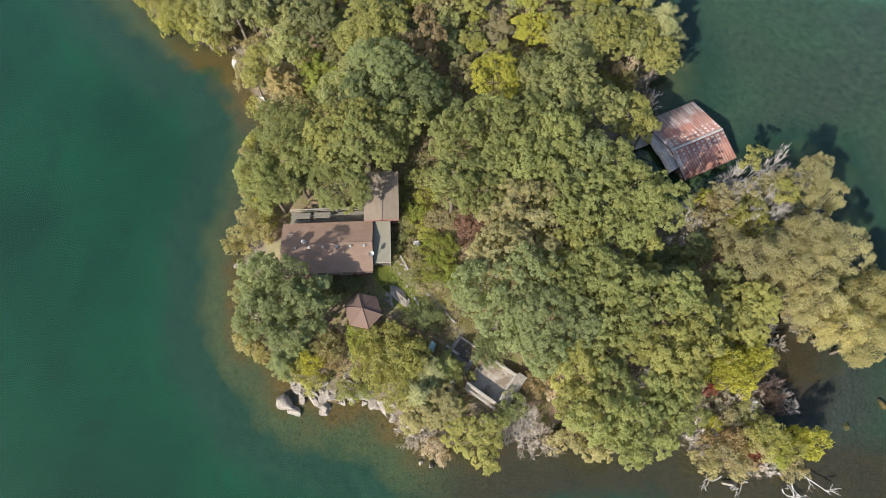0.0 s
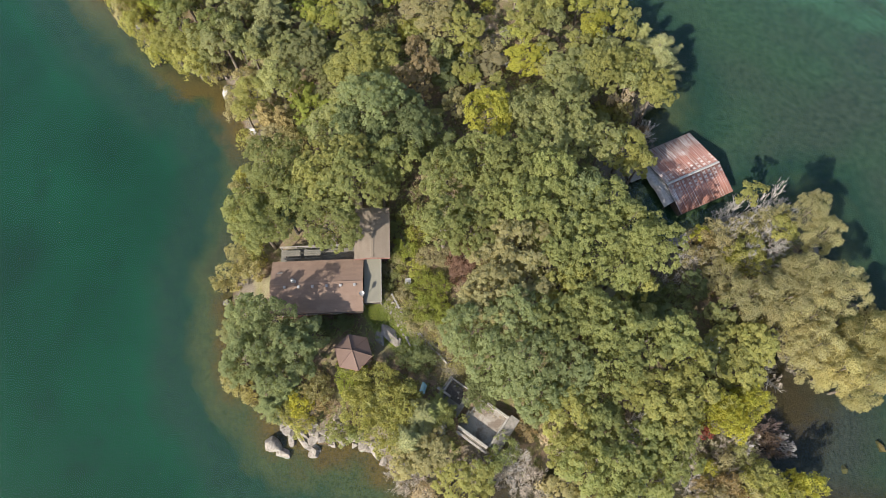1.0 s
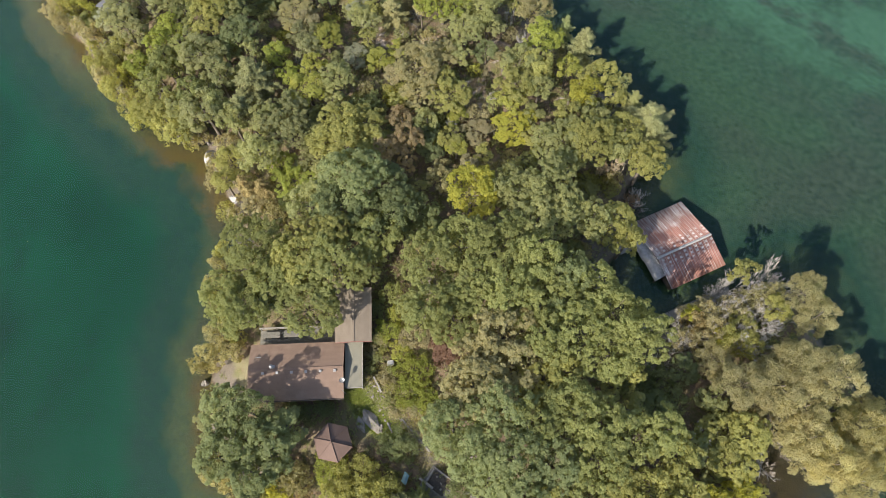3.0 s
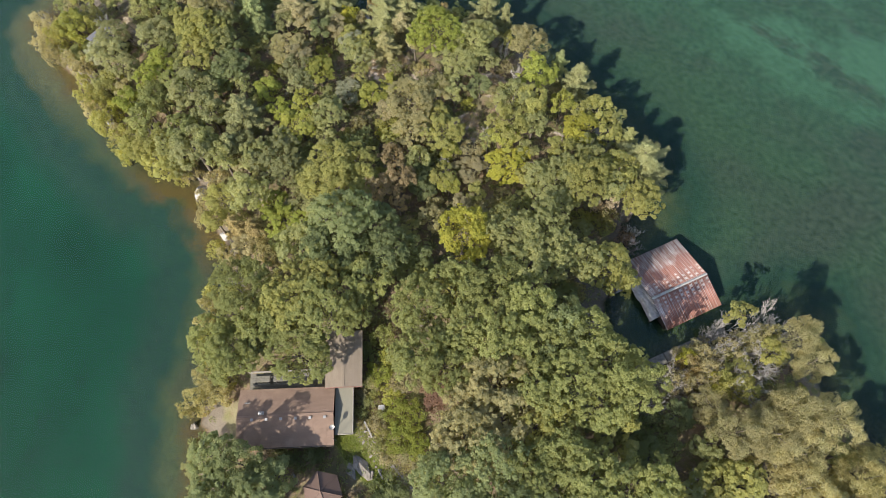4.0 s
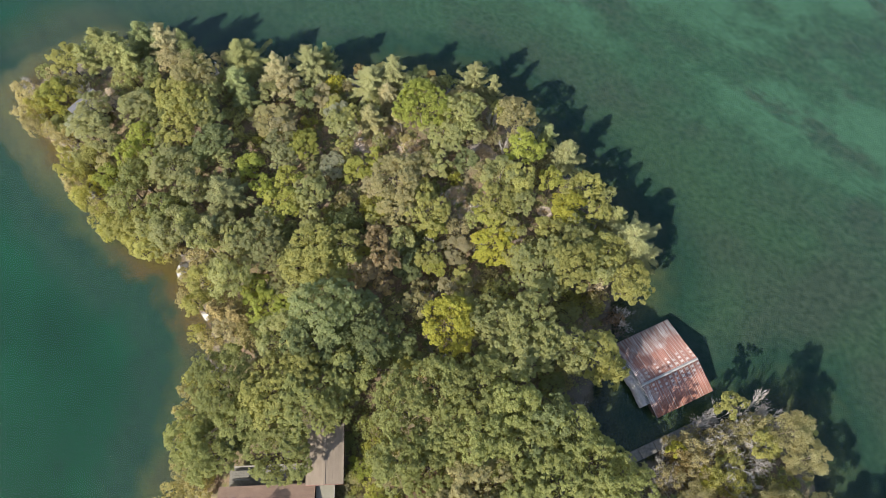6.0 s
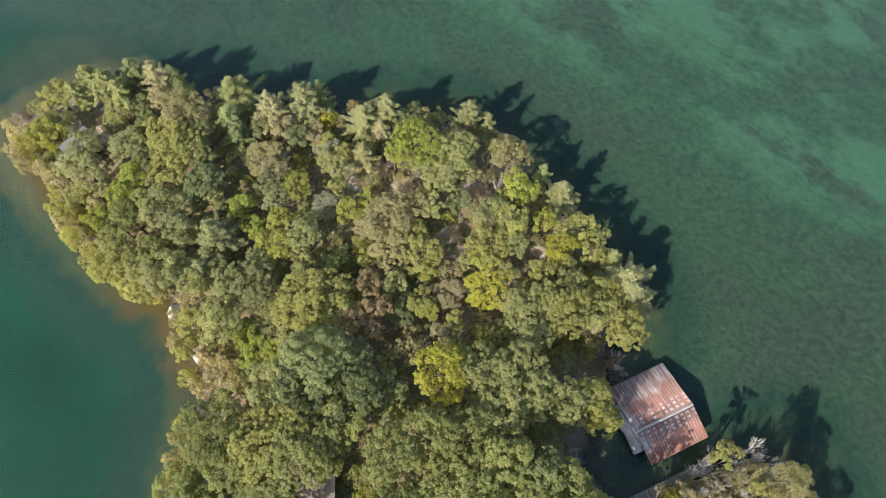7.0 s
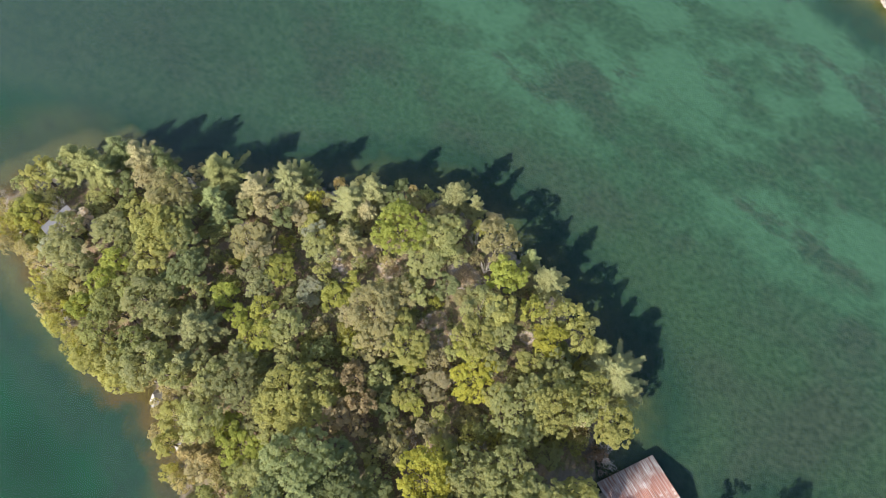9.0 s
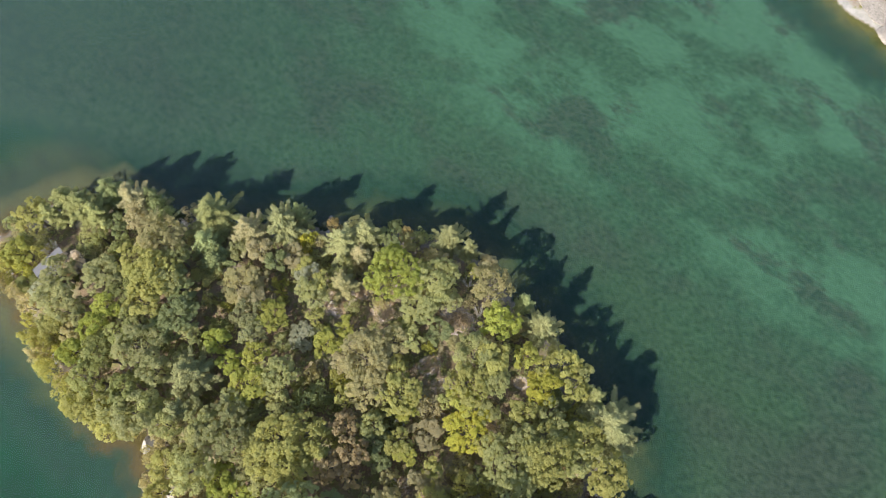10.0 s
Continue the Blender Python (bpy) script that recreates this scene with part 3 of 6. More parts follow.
COLOURS = {
    "green": (0.219, 0.238, 0.098),
    "dark green": (0.198, 0.228, 0.114),
    "light green": (0.277, 0.280, 0.105),
    "vivid green": (0.236, 0.266, 0.068),
    "yellow": (0.322, 0.322, 0.068),
    "olive": (0.280, 0.263, 0.142),
    "reddish brown": (0.292, 0.236, 0.142),
    "silvery green": (0.238, 0.246, 0.132),
    "tawny olive": (0.300, 0.277, 0.172),
    "golden olive": (0.342, 0.322, 0.168),
    "maroon": (0.190, 0.122, 0.096),
    "grey": (0.375, 0.350, 0.316),
    "pinkish tan": (0.430, 0.372, 0.305),
    "orange": (0.290, 0.236, 0.124),
    "white": (0.520, 0.490, 0.460),
    "fresh green": (0.260, 0.274, 0.128),
    "greyish green": (0.242, 0.251, 0.127),
    "crimson": (0.230, 0.070, 0.060),
    "lime green": (0.272, 0.284, 0.080),
    "sage grey": (0.285, 0.297, 0.215),
    "deep green": (0.140, 0.166, 0.082),
    "dull brown": (0.165, 0.122, 0.100),
    "straw green": (0.312, 0.297, 0.172),
}
G, D, L, V, Y, O, R, S, T, U, B, E, P, A, W, M, H, K, Z, Q, F, N, C = COLOURS


def near_size(value, sizes):
    return min(sizes, key=lambda s: abs(math.log(s / value)))


def oak(x, y, r, top, colour):
    """A broadleaf tree."""
    size = near_size(r, (1.1, 1.7, 2.4, 3.2, 4.4))
    which = COUNT[0] % 4
    full = {1.1: 4.5, 1.7: 6.5, 2.4: 9.0, 3.2: 10.5, 4.4: 11.5}[size]
    tall = {1.1: 1.2, 1.7: 1.7, 2.4: 2.3, 3.2: 2.7, 4.4: 3.3}[size]

    def make(rng):
        v, t = leafy_crown(size, tall, rng)
        v = v + [0, 0, full - tall]
        trunk, limbs = trunk_chunks(full, 0.07 + size * 0.05, size * 0.75, rng, 5)
        return [tri_mesh("trunk", *trunk, BARK), tri_mesh("crown", v, t, LEAF)] + [tri_mesh("limb", *c, BARK) for c in limbs]

    meshes = stock(("oak", size, which), make)
    k = r / size
    up = max(0.3, (top - ground_at(x, y)) / full)
    return plant("broadleaf_tree", x, y, r, meshes, (k * 1.04, k * turner.uniform(0.94, 1.08), up), COLOURS[colour],
                 f"broadleaf tree with a rounded {colour} crown of dense leaves", "tree", "trees of the island")


def willow(x, y, r, top, colour):
    """A broad tree with fine, feathery, drooping leaves."""
    size = near_size(r, (2.6, 3.6))
    which = COUNT[0] % 3

    def make(rng):
        v, t = leafy_crown(size, size * 1.05, rng, per_area=230, length=0.27, width=0.075, small=0.34, big=0.30, droop=0.25, loose=0.8, low=-0.7)
        v = v + [0, 0, 8.0 - size * 1.05]
        trunk, limbs = trunk_chunks(8.0, 0.15, size * 0.8, rng, 7)
        return [tri_mesh("trunk", *trunk, BARK), tri_mesh("crown", v, t, LEAF)] + [tri_mesh("limb", *c, BARK) for c in limbs]

    meshes = stock(("willow", size, which), make)
    k = r / size
    up = (top - ground_at(x, y)) / 8.0
    return plant("willow_tree", x, y, r, meshes, (k * 1.05, k * 1.05, up), COLOURS[colour],
                 f"broad willow with a feathery {colour} crown over the shore", "tree", "willows by the water")


def pine(x, y, r, top, colour):
    """A conifer: whorls of branches with plumes of needles."""
    size = near_size(r, (2.0, 3.0))
    which = COUNT[0] % 3
    full = {2.0: 8.0, 3.0: 11.0}[size]

    def make(rng):
        pts, nrm, out, sticks = [], [], [], []
        levels = int(full * 1.5)
        for i in range(levels):
            f = i / (levels - 1)
            z = full * (0.22 + 0.77 * f)
            reach = size * (1 - f) ** 0.75 * rng.uniform(0.85, 1.15) + 0.22
            count = 5 if f < 0.85 else 4
            for j in range(count):
                a = j * 2 * math.pi / count + i * 0.9 + rng.uniform(-0.35, 0.35)
                lng = reach * rng.uniform(0.5, 1.25)
                w = np.array([math.cos(a), math.sin(a), 0])
                side = np.array([-w[1], w[0], 0])
                rise = lng * rng.uniform(0.02, 0.25) * (0.4 + f)
                end = w * lng + [0, 0, z + rise]
                sticks.append(tube([[0, 0, z], (w * lng * 0.5) + [0, 0, z + rise * 0.3], end], [0.05, 0.035, 0.01], 3))
                n = max(9, int(lng * 26))
                s = rng.uniform(0.22, 1.05, n)
                across = rng.normal(scale=0.36, size=n) * (0.2 + 0.42 * np.clip(1.1 - s, 0, 1))
                p = np.outer(s * lng, w) + np.outer(across * min(1.0, lng * 0.6), side)
                p[:, 2] += z + rise * s * s + rng.normal(scale=0.05, size=n) - 0.12 * np.abs(across)
                pts.append(p)
                nrm.append(rng.normal(scale=0.35, size=(n, 3)) + [0, 0, 1] + 0.25 * w)
                out.append(w + np.outer(np.sign(across) * 0.7, side) + [0, 0, 0.12])
        # needles that follow the branch read as plumes: seven blades at each place
        p, q = np.concatenate(pts), np.concatenate(nrm)
        p3 = np.repeat(p, 7, 0) + rng.normal(scale=0.09, size=(len(p) * 7, 3))
        q3 = np.repeat(q, 7, 0) + rng.normal(scale=0.4, size=(len(p) * 7, 3))
        v, t = leaves(p3, q3, 0.31, 0.055, rng, np.repeat(np.concatenate(out), 7, 0) + 0.5 * rng.normal(size=p3.shape))
        trunk = tube([[0, 0, -0.5], [0.03, 0.02, full * 0.5], [0, 0, full]], [0.2, 0.12, 0.02], 7)
        return tri_mesh("trunk", *trunk, BARK), tri_mesh("crown", v, t, NEEDLE), tri_mesh("branchwork", *join(sticks), BARK)

    meshes = stock(("pine", size, which), make)
    k = r / size
    up = (top - ground_at(x, y)) / full
    return plant("pine_tree", x, y, r, meshes, (k * 1.1, k * 1.1, up), [c * f for c, f in zip(COLOURS[colour], (0.87, 0.87, 0.78))],
                 f"conifer with tiered {colour} needle plumes and a pointed top", "tree", "conifers of the island")


def shrub(x, y, r, top, colour):
    """A low bush with stems from the ground."""
    size = near_size(r, (0.9, 1.4, 2.0))
    which = COUNT[0] % 4

    def make(rng):
        v, t = leafy_crown(size, size * 0.85, rng, per_area=150, length=0.2, width=0.11, small=0.3, big=0.4, loose=0.9)
        v = v + [0, 0, size * 0.9]
        stems = []
        for i in range(4):
            a = i * 1.7
            w = np.array([math.cos(a), math.sin(a), 0]) * size * 0.6
            stems.append(tube([[0, 0, -0.3], w * 0.4 + [0, 0, size * 0.6], w + [0, 0, size * 1.3]], [0.05, 0.035, 0.012], 4))
        return tri_mesh("crown", v, t, LEAF), *[tri_mesh("stem", *c, BARK) for c in stems]

    meshes = stock(("shrub", size, which), make)
    k = r / size
    up = min(2.2, max(0.5, (top - ground_at(x, y)) / (size * 1.75)))
    return plant("shrub", x, y, r, meshes, (k * 1.05, k * 1.05, up), COLOURS[colour],
                 f"loose {colour} shrub with thin stems among the trees", "shrub", "shrubs of the island")


def bare(x, y, r, top, colour):
    """A leafless bush or small tree: forked grey boughs and a haze of twigs."""
    which = COUNT[0] % 4

    def make(rng):
        boughs, twigs = [], []

        def fork(p, w, lng, rad, level):
            w = w / np.linalg.norm(w)
            mid = p + w * lng * 0.5 + rng.normal(scale=0.05 * lng, size=3)
            end = p + w * lng + rng.normal(scale=0.07 * lng, size=3)
            (boughs if level < 1 else twigs).append(tube([p, mid, end], [rad, rad * 0.8, rad * 0.6], 4 if level < 2 else 3))
            if level == 5:
                return
            for i in range(3):
                at = p + (end - p) * rng.uniform(0.35, 1.0)
                fork(at, w + rng.normal(scale=0.30, size=3) + [0, 0, 0.16], lng * rng.uniform(0.55, 0.82), max(0.0055, rad * 0.68), level + 1)

        for i in range(6):
            a = i * 1.047 + rng.uniform(-0.3, 0.3)
            fork(np.array([0.1 * math.cos(a), 0.1 * math.sin(a), -0.2]), np.array([math.cos(a) * 0.7, math.sin(a) * 0.7, 1.0]), 1.2, 0.018, 0)
        return [tri_mesh("bough", *c, TWIG) for c in boughs] + [tri_mesh("twigwork", *join(twigs), TWIG)]

    meshes = stock(("bare", which), make)
    k = r / 2.3
    up = (top - ground_at(x, y)) / 3.9
    return plant("bare_shrub", x, y, r, meshes, (k, k, up), COLOURS[colour],
                 f"leafless {colour} bush of forked twigs near the shore", "bush", "bare bushes of the island")


def driftwood(x, y, z, length, turned, seed):
    """A bleached fallen branch that forks over the water."""
    rng = np.random.default_rng(seed)
    root = thing("dead_branch", pose(x, y, z, 0, 0, turned), "bleached white dead branch forking out over the water", "branch", "dead branches on the shore")

    def limb(p, a, lng, rad, level):
        w = np.array([math.cos(a), math.sin(a), rng.uniform(-0.05, 0.18)])
        bend = rng.normal(scale=0.10 * lng, size=3) * [1, 1, 0.3]
        pts = [p, p + w * lng * 0.2 + bend * 0.8, p + w * lng * 0.4 + bend, p + w * lng * 0.62 - bend * 0.4, p + w * lng * 0.8 - bend, p + w * lng]
        tube_part("branch", pts, [rad, rad * 0.95, rad * 0.85, rad * 0.7, rad * 0.55, rad * 0.3], BLEACHED, root, "", 6)
        if level < 2:
            for i in range(3 - level):
                s = rng.uniform(0.3, 0.9)
                limb(p + w * lng * s + bend * (1 - s), a + rng.choice([-1, 1]) * rng.uniform(0.45, 0.95), lng * rng.uniform(0.4, 0.6), rad * 0.62, level + 1)

    limb(np.zeros(3), 0.0, length, 0.062, 0)
    return root


oak(-22.2, 31.4, 2.3, 10.2, G)
oak(-19.9, 36.6, 3.2, 11.0, G)
oak(-20.3, 29.6, 2.9, 9.8, G)
oak(-13.1, 30.3, 3.4, 9.9, G)
oak(-10.8, 35.5, 3.5, 11.2, G)
oak(-8.0, 35.4, 2.3, 9.8, G)
oak(-6.4, 38.9, 2.7, 10.0, G)
oak(-17.5, 33.1, 2.5, 9.8, G)
oak(-14.6, 36.1, 3.1, 11.0, L)
oak(-11.5, 38.7, 2.2, 11.2, L)
oak(-17.8, 31.3, 1.6, 8.4, F)
shrub(-24.0, 28.3, 1.7, 4.0, O)
shrub(-24.5, 25.6, 1.5, 4.0, O)
shrub(-22.4, 26.7, 1.5, 4.0, O)
shrub(-25.6, 24.4, 0.9, 3.8, O)
shrub(-23.3, 29.9, 1.3, 3.7, L)
shrub(-22.0, 28.1, 1.0, 3.8, L)
oak(-15.6, 16.6, 2.7, 9.6, D)
oak(-16.9, 19.2, 2.1, 11.0, D)
oak(-13.9, 18.4, 2.0, 8.2, D)
oak(-18.8, 17.0, 2.4, 10.6, D)
oak(-20.1, 19.8, 2.3, 9.3, D)
oak(-19.5, 15.0, 2.4, 9.8, D)
oak(-14.3, 15.5, 2.0, 8.8, D)
oak(-16.3, 13.7, 1.9, 10.4, D)
pine(-17.6, 11.6, 1.6, 5.6, D)
pine(-16.3, 13.1, 1.5, 6.3, D)
shrub(-14.6, 11.9, 1.3, 4.3, Y)
shrub(-13.4, 14.2, 1.2, 3.5, O)
shrub(-12.4, 12.2, 0.9, 3.2, R)
shrub(-14.4, 10.1, 1.2, 3.2, L)
shrub(-8.6, 9.4, 0.8, 2.6, D)
shrub(-16.0, 11.1, 1.3, 3.8, L)
bare(-10.0, 11.3, 1.3, 3.6, T)
bare(-3.9, 6.3, 1.6, 3.6, W)
shrub(-9.4, 14.8, 1.7, 4.4, V)
shrub(-6.4, 14.5, 2.1, 5.8, L)
shrub(-7.6, 13.4, 1.5, 5.2, L)
shrub(-8.4, 11.6, 2.0, 5.2, L)
shrub(-4.3, 12.0, 2.4, 6.4, L)
shrub(-6.2, 12.2, 1.5, 5.6, M)
shrub(-4.9, 9.4, 2.2, 6.2, L)
shrub(-3.0, 13.4, 1.3, 5.4, G)
pine(-1.6, 11.4, 2.3, 6.5, S)
pine(-2.9, 9.0, 2.2, 7.4, S)
pine(0.0, 12.5, 1.3, 5.9, G)
pine(-0.9, 11.8, 1.2, 6.4, G)
oak(-0.8, 8.0, 2.3, 5.8, O)
oak(-3.0, 7.0, 1.6, 5.8, O)
shrub(-1.9, 25.4, 1.9, 4.0, V)
shrub(-2.2, 22.9, 1.4, 3.8, V)
shrub(-0.4, 22.4, 1.3, 3.8, V)
shrub(-3.6, 27.6, 1.1, 3.5, Z)
# dense shrubs below the south eaves, their dark colour also standing in for tree shade
shrub(-11.4, 20.7, 1.1, 3.5, F)
shrub(-12.9, 20.4, 1.0, 3.4, F)
shrub(-14.4, 20.1, 1.2, 3.5, F)
shrub(-10.2, 20.9, 0.7, 3.1, F)
shrub(-5.0, 29.9, 1.3, 4.2, V)
shrub(-3.6, 31.5, 1.4, 4.4, Z)
shrub(-3.4, 21.1, 0.8, 3.4, T)
shrub(-2.5, 23.0, 0.9, 3.5, T)
shrub(-1.5, 21.1, 0.9, 3.2, T)
shrub(-0.1, 19.9, 0.9, 3.3, T)
shrub(-0.1, 20.9, 0.8, 3.1, T)
shrub(0.9, 18.8, 0.9, 3.1, T)
shrub(0.6, 21.2, 0.8, 3.3, T)
shrub(-6.7, 27.4, 0.8, 3.1, T)
shrub(-5.0, 24.5, 0.7, 3.2, T)
shrub(-3.8, 23.6, 0.8, 3.3, T)
shrub(-5.7, 28.4, 0.8, 3.1, T)
shrub(-7.8, 28.9, 0.7, 3.3, T)
shrub(-1.3, 21.7, 0.8, 3.4, M)
shrub(-4.3, 22.3, 0.7, 3.5, M)
shrub(-6.0, 26.5, 0.7, 3.2, M)
shrub(-6.3, 28.6, 0.8, 3.4, M)
shrub(-6.5, 25.5, 0.6, 3.1, M)
shrub(1.5, 19.9, 0.7, 3.5, M)
shrub(-4.4, 25.3, 0.6, 3.1, M)
shrub(-2.7, 21.7, 0.6, 3.2, L)
shrub(-4.1, 23.5, 0.6, 3.5, L)
shrub(-0.5, 21.4, 0.6, 3.5, L)
shrub(-5.6, 27.4, 0.6, 3.4, L)
shrub(-2.5, 29.1, 1.4, 3.0, T)
shrub(-0.6, 29.4, 1.3, 3.0, T)
shrub(-1.8, 31.9, 1.1, 3.0, T)
shrub(1.2, 29.6, 1.1, 3.9, B)
shrub(1.5, 27.1, 1.2, 3.9, B)
shrub(0.4, 28.4, 0.8, 4.2, B)
shrub(-3.6, 17.7, 1.4, 3.4, D)
shrub(-1.8, 17.8, 1.1, 3.5, D)
shrub(4.1, 14.7, 1.4, 3.7, D)
shrub(-6.4, 32.1, 1.1, 3.5, D)
shrub(0.2, 19.9, 1.0, 3.1, L)
shrub(-5.7, 28.7, 0.7, 3.2, L)
oak(-0.8, 35.4, 3.0, 13.1, G)
oak(2.4, 37.6, 2.9, 13.4, G)
oak(3.2, 33.3, 3.4, 12.0, G)
oak(6.7, 37.8, 3.1, 13.2, G)
oak(10.1, 36.3, 2.9, 13.3, G)
oak(-0.8, 30.2, 2.7, 13.4, G)
oak(6.8, 33.0, 3.1, 13.3, G)
oak(11.2, 33.3, 3.0, 11.7, G)
oak(16.0, 34.1, 2.6, 12.2, G)
oak(18.1, 31.6, 2.9, 12.0, G)
oak(20.6, 29.3, 2.9, 13.4, G)
oak(14.7, 29.4, 3.1, 12.0, G)
oak(11.2, 28.6, 3.0, 11.6, G)
oak(17.6, 27.0, 2.8, 11.9, G)
oak(2.2, 29.6, 2.6, 11.9, G)
oak(14.2, 35.4, 2.3, 12.0, D)
oak(13.7, 32.3, 2.4, 11.0, D)
oak(7.0, 28.2, 3.3, 12.1, O)
oak(4.8, 26.3, 2.5, 12.0, O)
oak(4.8, 22.9, 3.2, 12.4, O)
oak(8.0, 25.1, 2.7, 11.8, O)
oak(3.2, 23.6, 1.9, 10.8, O)
oak(11.3, 24.4, 2.4, 10.6, L)
oak(13.4, 25.2, 1.8, 10.4, L)
oak(20.2, 25.9, 1.4, 9.2, L)
oak(2.6, 19.0, 2.9, 12.8, D)
oak(7.1, 21.2, 2.9, 12.5, D)
oak(4.8, 16.9, 2.6, 11.2, D)
oak(8.3, 16.6, 3.1, 12.7, D)
oak(12.3, 16.5, 2.6, 11.4, D)
oak(9.4, 13.5, 2.3, 11.5, D)
oak(6.4, 14.8, 1.8, 10.8, D)
oak(10.6, 20.4, 2.8, 11.7, G)
oak(14.0, 21.8, 2.8, 12.0, G)
oak(16.4, 20.4, 2.6, 12.2, G)
oak(16.2, 17.0, 2.8, 11.4, G)
oak(19.6, 19.2, 2.6, 11.7, G)
oak(22.5, 20.1, 2.3, 11.5, G)
oak(24.0, 18.0, 2.3, 10.3, L)
oak(19.2, 15.2, 2.4, 9.8, L)
oak(21.4, 14.3, 2.5, 11.1, L)
oak(24.5, 14.6, 2.0, 10.5, L)
oak(12.4, 12.5, 2.8, 10.0, L)
oak(22.3, 12.0, 2.5, 10.1, L)
oak(12.5, 8.9, 2.1, 10.8, L)
oak(15.7, 10.8, 2.7, 10.0, G)
oak(14.1, 7.2, 2.4, 11.2, G)
oak(17.0, 7.4, 2.7, 10.8, G)
oak(17.4, 5.1, 1.9, 10.9, G)
oak(20.6, 10.1, 2.5, 9.8, G)
oak(22.1, 8.8, 2.4, 10.1, G)
oak(20.1, 6.6, 1.9, 9.8, G)
oak(15.5, 13.6, 2.2, 9.8, G)
oak(12.7, 6.0, 1.6, 7.4, O)
oak(15.0, 5.1, 1.4, 7.3, O)
bare(19.9, 12.1, 2.0, 11.4, E)
oak(31.1, 17.4, 1.8, 6.6, L)
oak(32.1, 20.7, 2.4, 7.2, L)
oak(29.6, 20.4, 2.3, 6.6, L)
bare(29.7, 19.3, 2.1, 7.2, E)
bare(33.2, 18.9, 1.8, 7.0, E)
shrub(22.3, 25.2, 1.8, 4.2, F)
shrub(24.5, 26.2, 1.6, 4.0, F)
oak(23.5, 23.0, 1.7, 5.0, F)
shrub(25.9, 24.2, 1.5, 4.0, D)
shrub(20.5, 25.8, 1.4, 4.0, F)
oak(26.8, 27.2, 1.5, 5.2, F)
willow(30.2, 28.4, 1.9, 5.7, C)
willow(35.7, 26.1, 3.0, 8.4, C)
willow(38.5, 27.9, 2.5, 9.5, C)
willow(41.6, 27.3, 2.5, 9.0, C)
willow(34.6, 24.4, 1.6, 7.4, C)
willow(31.6, 25.6, 2.3, 9.0, C)
willow(38.4, 24.0, 2.5, 8.4, C)
willow(39.8, 36.2, 1.9, 9.3, C)
willow(40.9, 33.4, 1.9, 8.5, C)
willow(38.1, 20.7, 2.0, 9.3, C)
willow(37.5, 28.6, 1.9, 9.5, C)
willow(40.5, 18.4, 2.2, 8.9, U)
willow(41.2, 19.6, 2.9, 8.4, U)
willow(43.6, 22.0, 2.5, 9.2, U)
willow(42.4, 17.2, 2.2, 9.2, U)
willow(45.8, 19.7, 2.9, 9.6, U)
willow(48.3, 23.7, 2.5, 8.4, U)
bare(37.9, 20.8, 1.3, 3.0, P)
bare(38.5, 19.6, 1.1, 2.6, P)
shrub(37.6, 21.6, 1.1, 3.0, T)
shrub(38.5, 20.5, 1.2, 3.4, C)
bare(28.1, 20.4, 1.6, 8.4, W)
bare(33.9, 30.2, 1.3, 6.0, W)
bare(27.6, 30.6, 1.5, 5.6, P)
shrub(31.4, 31.0, 1.2, 5.6, L)
bare(27.4, 9.0, 1.7, 4.6, P)
bare(28.8, 10.1, 1.6, 4.6, P)
bare(25.9, 7.0, 1.5, 4.0, W)
bare(26.6, 5.9, 1.6, 4.0, P)
bare(31.4, 10.9, 1.4, 4.2, W)
bare(28.2, 6.4, 1.5, 4.6, P)
bare(30.0, 8.0, 1.3, 4.6, P)
bare(23.4, 46.9, 1.5, 3.2, N)
bare(22.4, 49.0, 1.4, 3.2, N)
bare(21.5, 47.1, 1.3, 3.0, N)
shrub(20.6, 50.5, 1.0, 2.4, N)
shrub(22.9, 48.3, 0.9, 1.8, N)
shrub(-31.5, 53.7, 1.2, 3.0, T)
bare(-30.6, 53.7, 1.2, 3.0, N)
shrub(-32.5, 53.1, 1.0, 3.4, L)
willow(38.7, 19.6, 2.3, 7.0, C)
willow(37.7, 22.4, 1.8, 6.6, C)
oak(29.3, 19.0, 1.9, 7.0, L)
bare(35.1, 19.4, 1.3, 4.0, P)
bare(36.0, 17.8, 1.2, 3.4, P)
shrub(34.0, 22.7, 0.9, 5.2, A)
shrub(28.0, 13.4, 1.5, 6.4, Y)
shrub(29.4, 14.1, 2.1, 7.0, Y)
shrub(31.3, 15.0, 1.7, 6.6, Y)
shrub(29.9, 12.5, 1.4, 5.8, Y)
shrub(28.4, 14.6, 1.2, 6.6, L)
bare(28.6, 9.6, 2.0, 4.2, T)
bare(30.1, 10.8, 1.8, 4.4, P)
bare(32.3, 11.3, 1.6, 4.0, P)
bare(26.8, 8.3, 1.8, 4.0, P)
bare(25.4, 7.6, 1.5, 3.6, P)
bare(28.0, 7.4, 1.6, 3.8, T)
bare(26.2, 6.2, 1.5, 3.4, P)
bare(29.5, 9.0, 1.6, 4.2, H)
bare(27.7, 10.3, 1.4, 4.4, H)
shrub(29.1, 9.2, 1.1, 3.2, T)
shrub(31.1, 10.0, 1.2, 3.2, H)
shrub(27.2, 8.9, 0.9, 2.8, H)
bare(33.4, 13.3, 1.8, 4.2, N)
bare(34.2, 11.8, 1.9, 4.0, N)
bare(35.3, 10.7, 1.6, 3.6, N)
bare(32.8, 10.2, 1.8, 3.8, N)
bare(35.1, 12.9, 1.5, 3.6, N)
bare(36.1, 11.8, 1.4, 3.4, E)
shrub(34.5, 11.5, 1.1, 2.2, N)
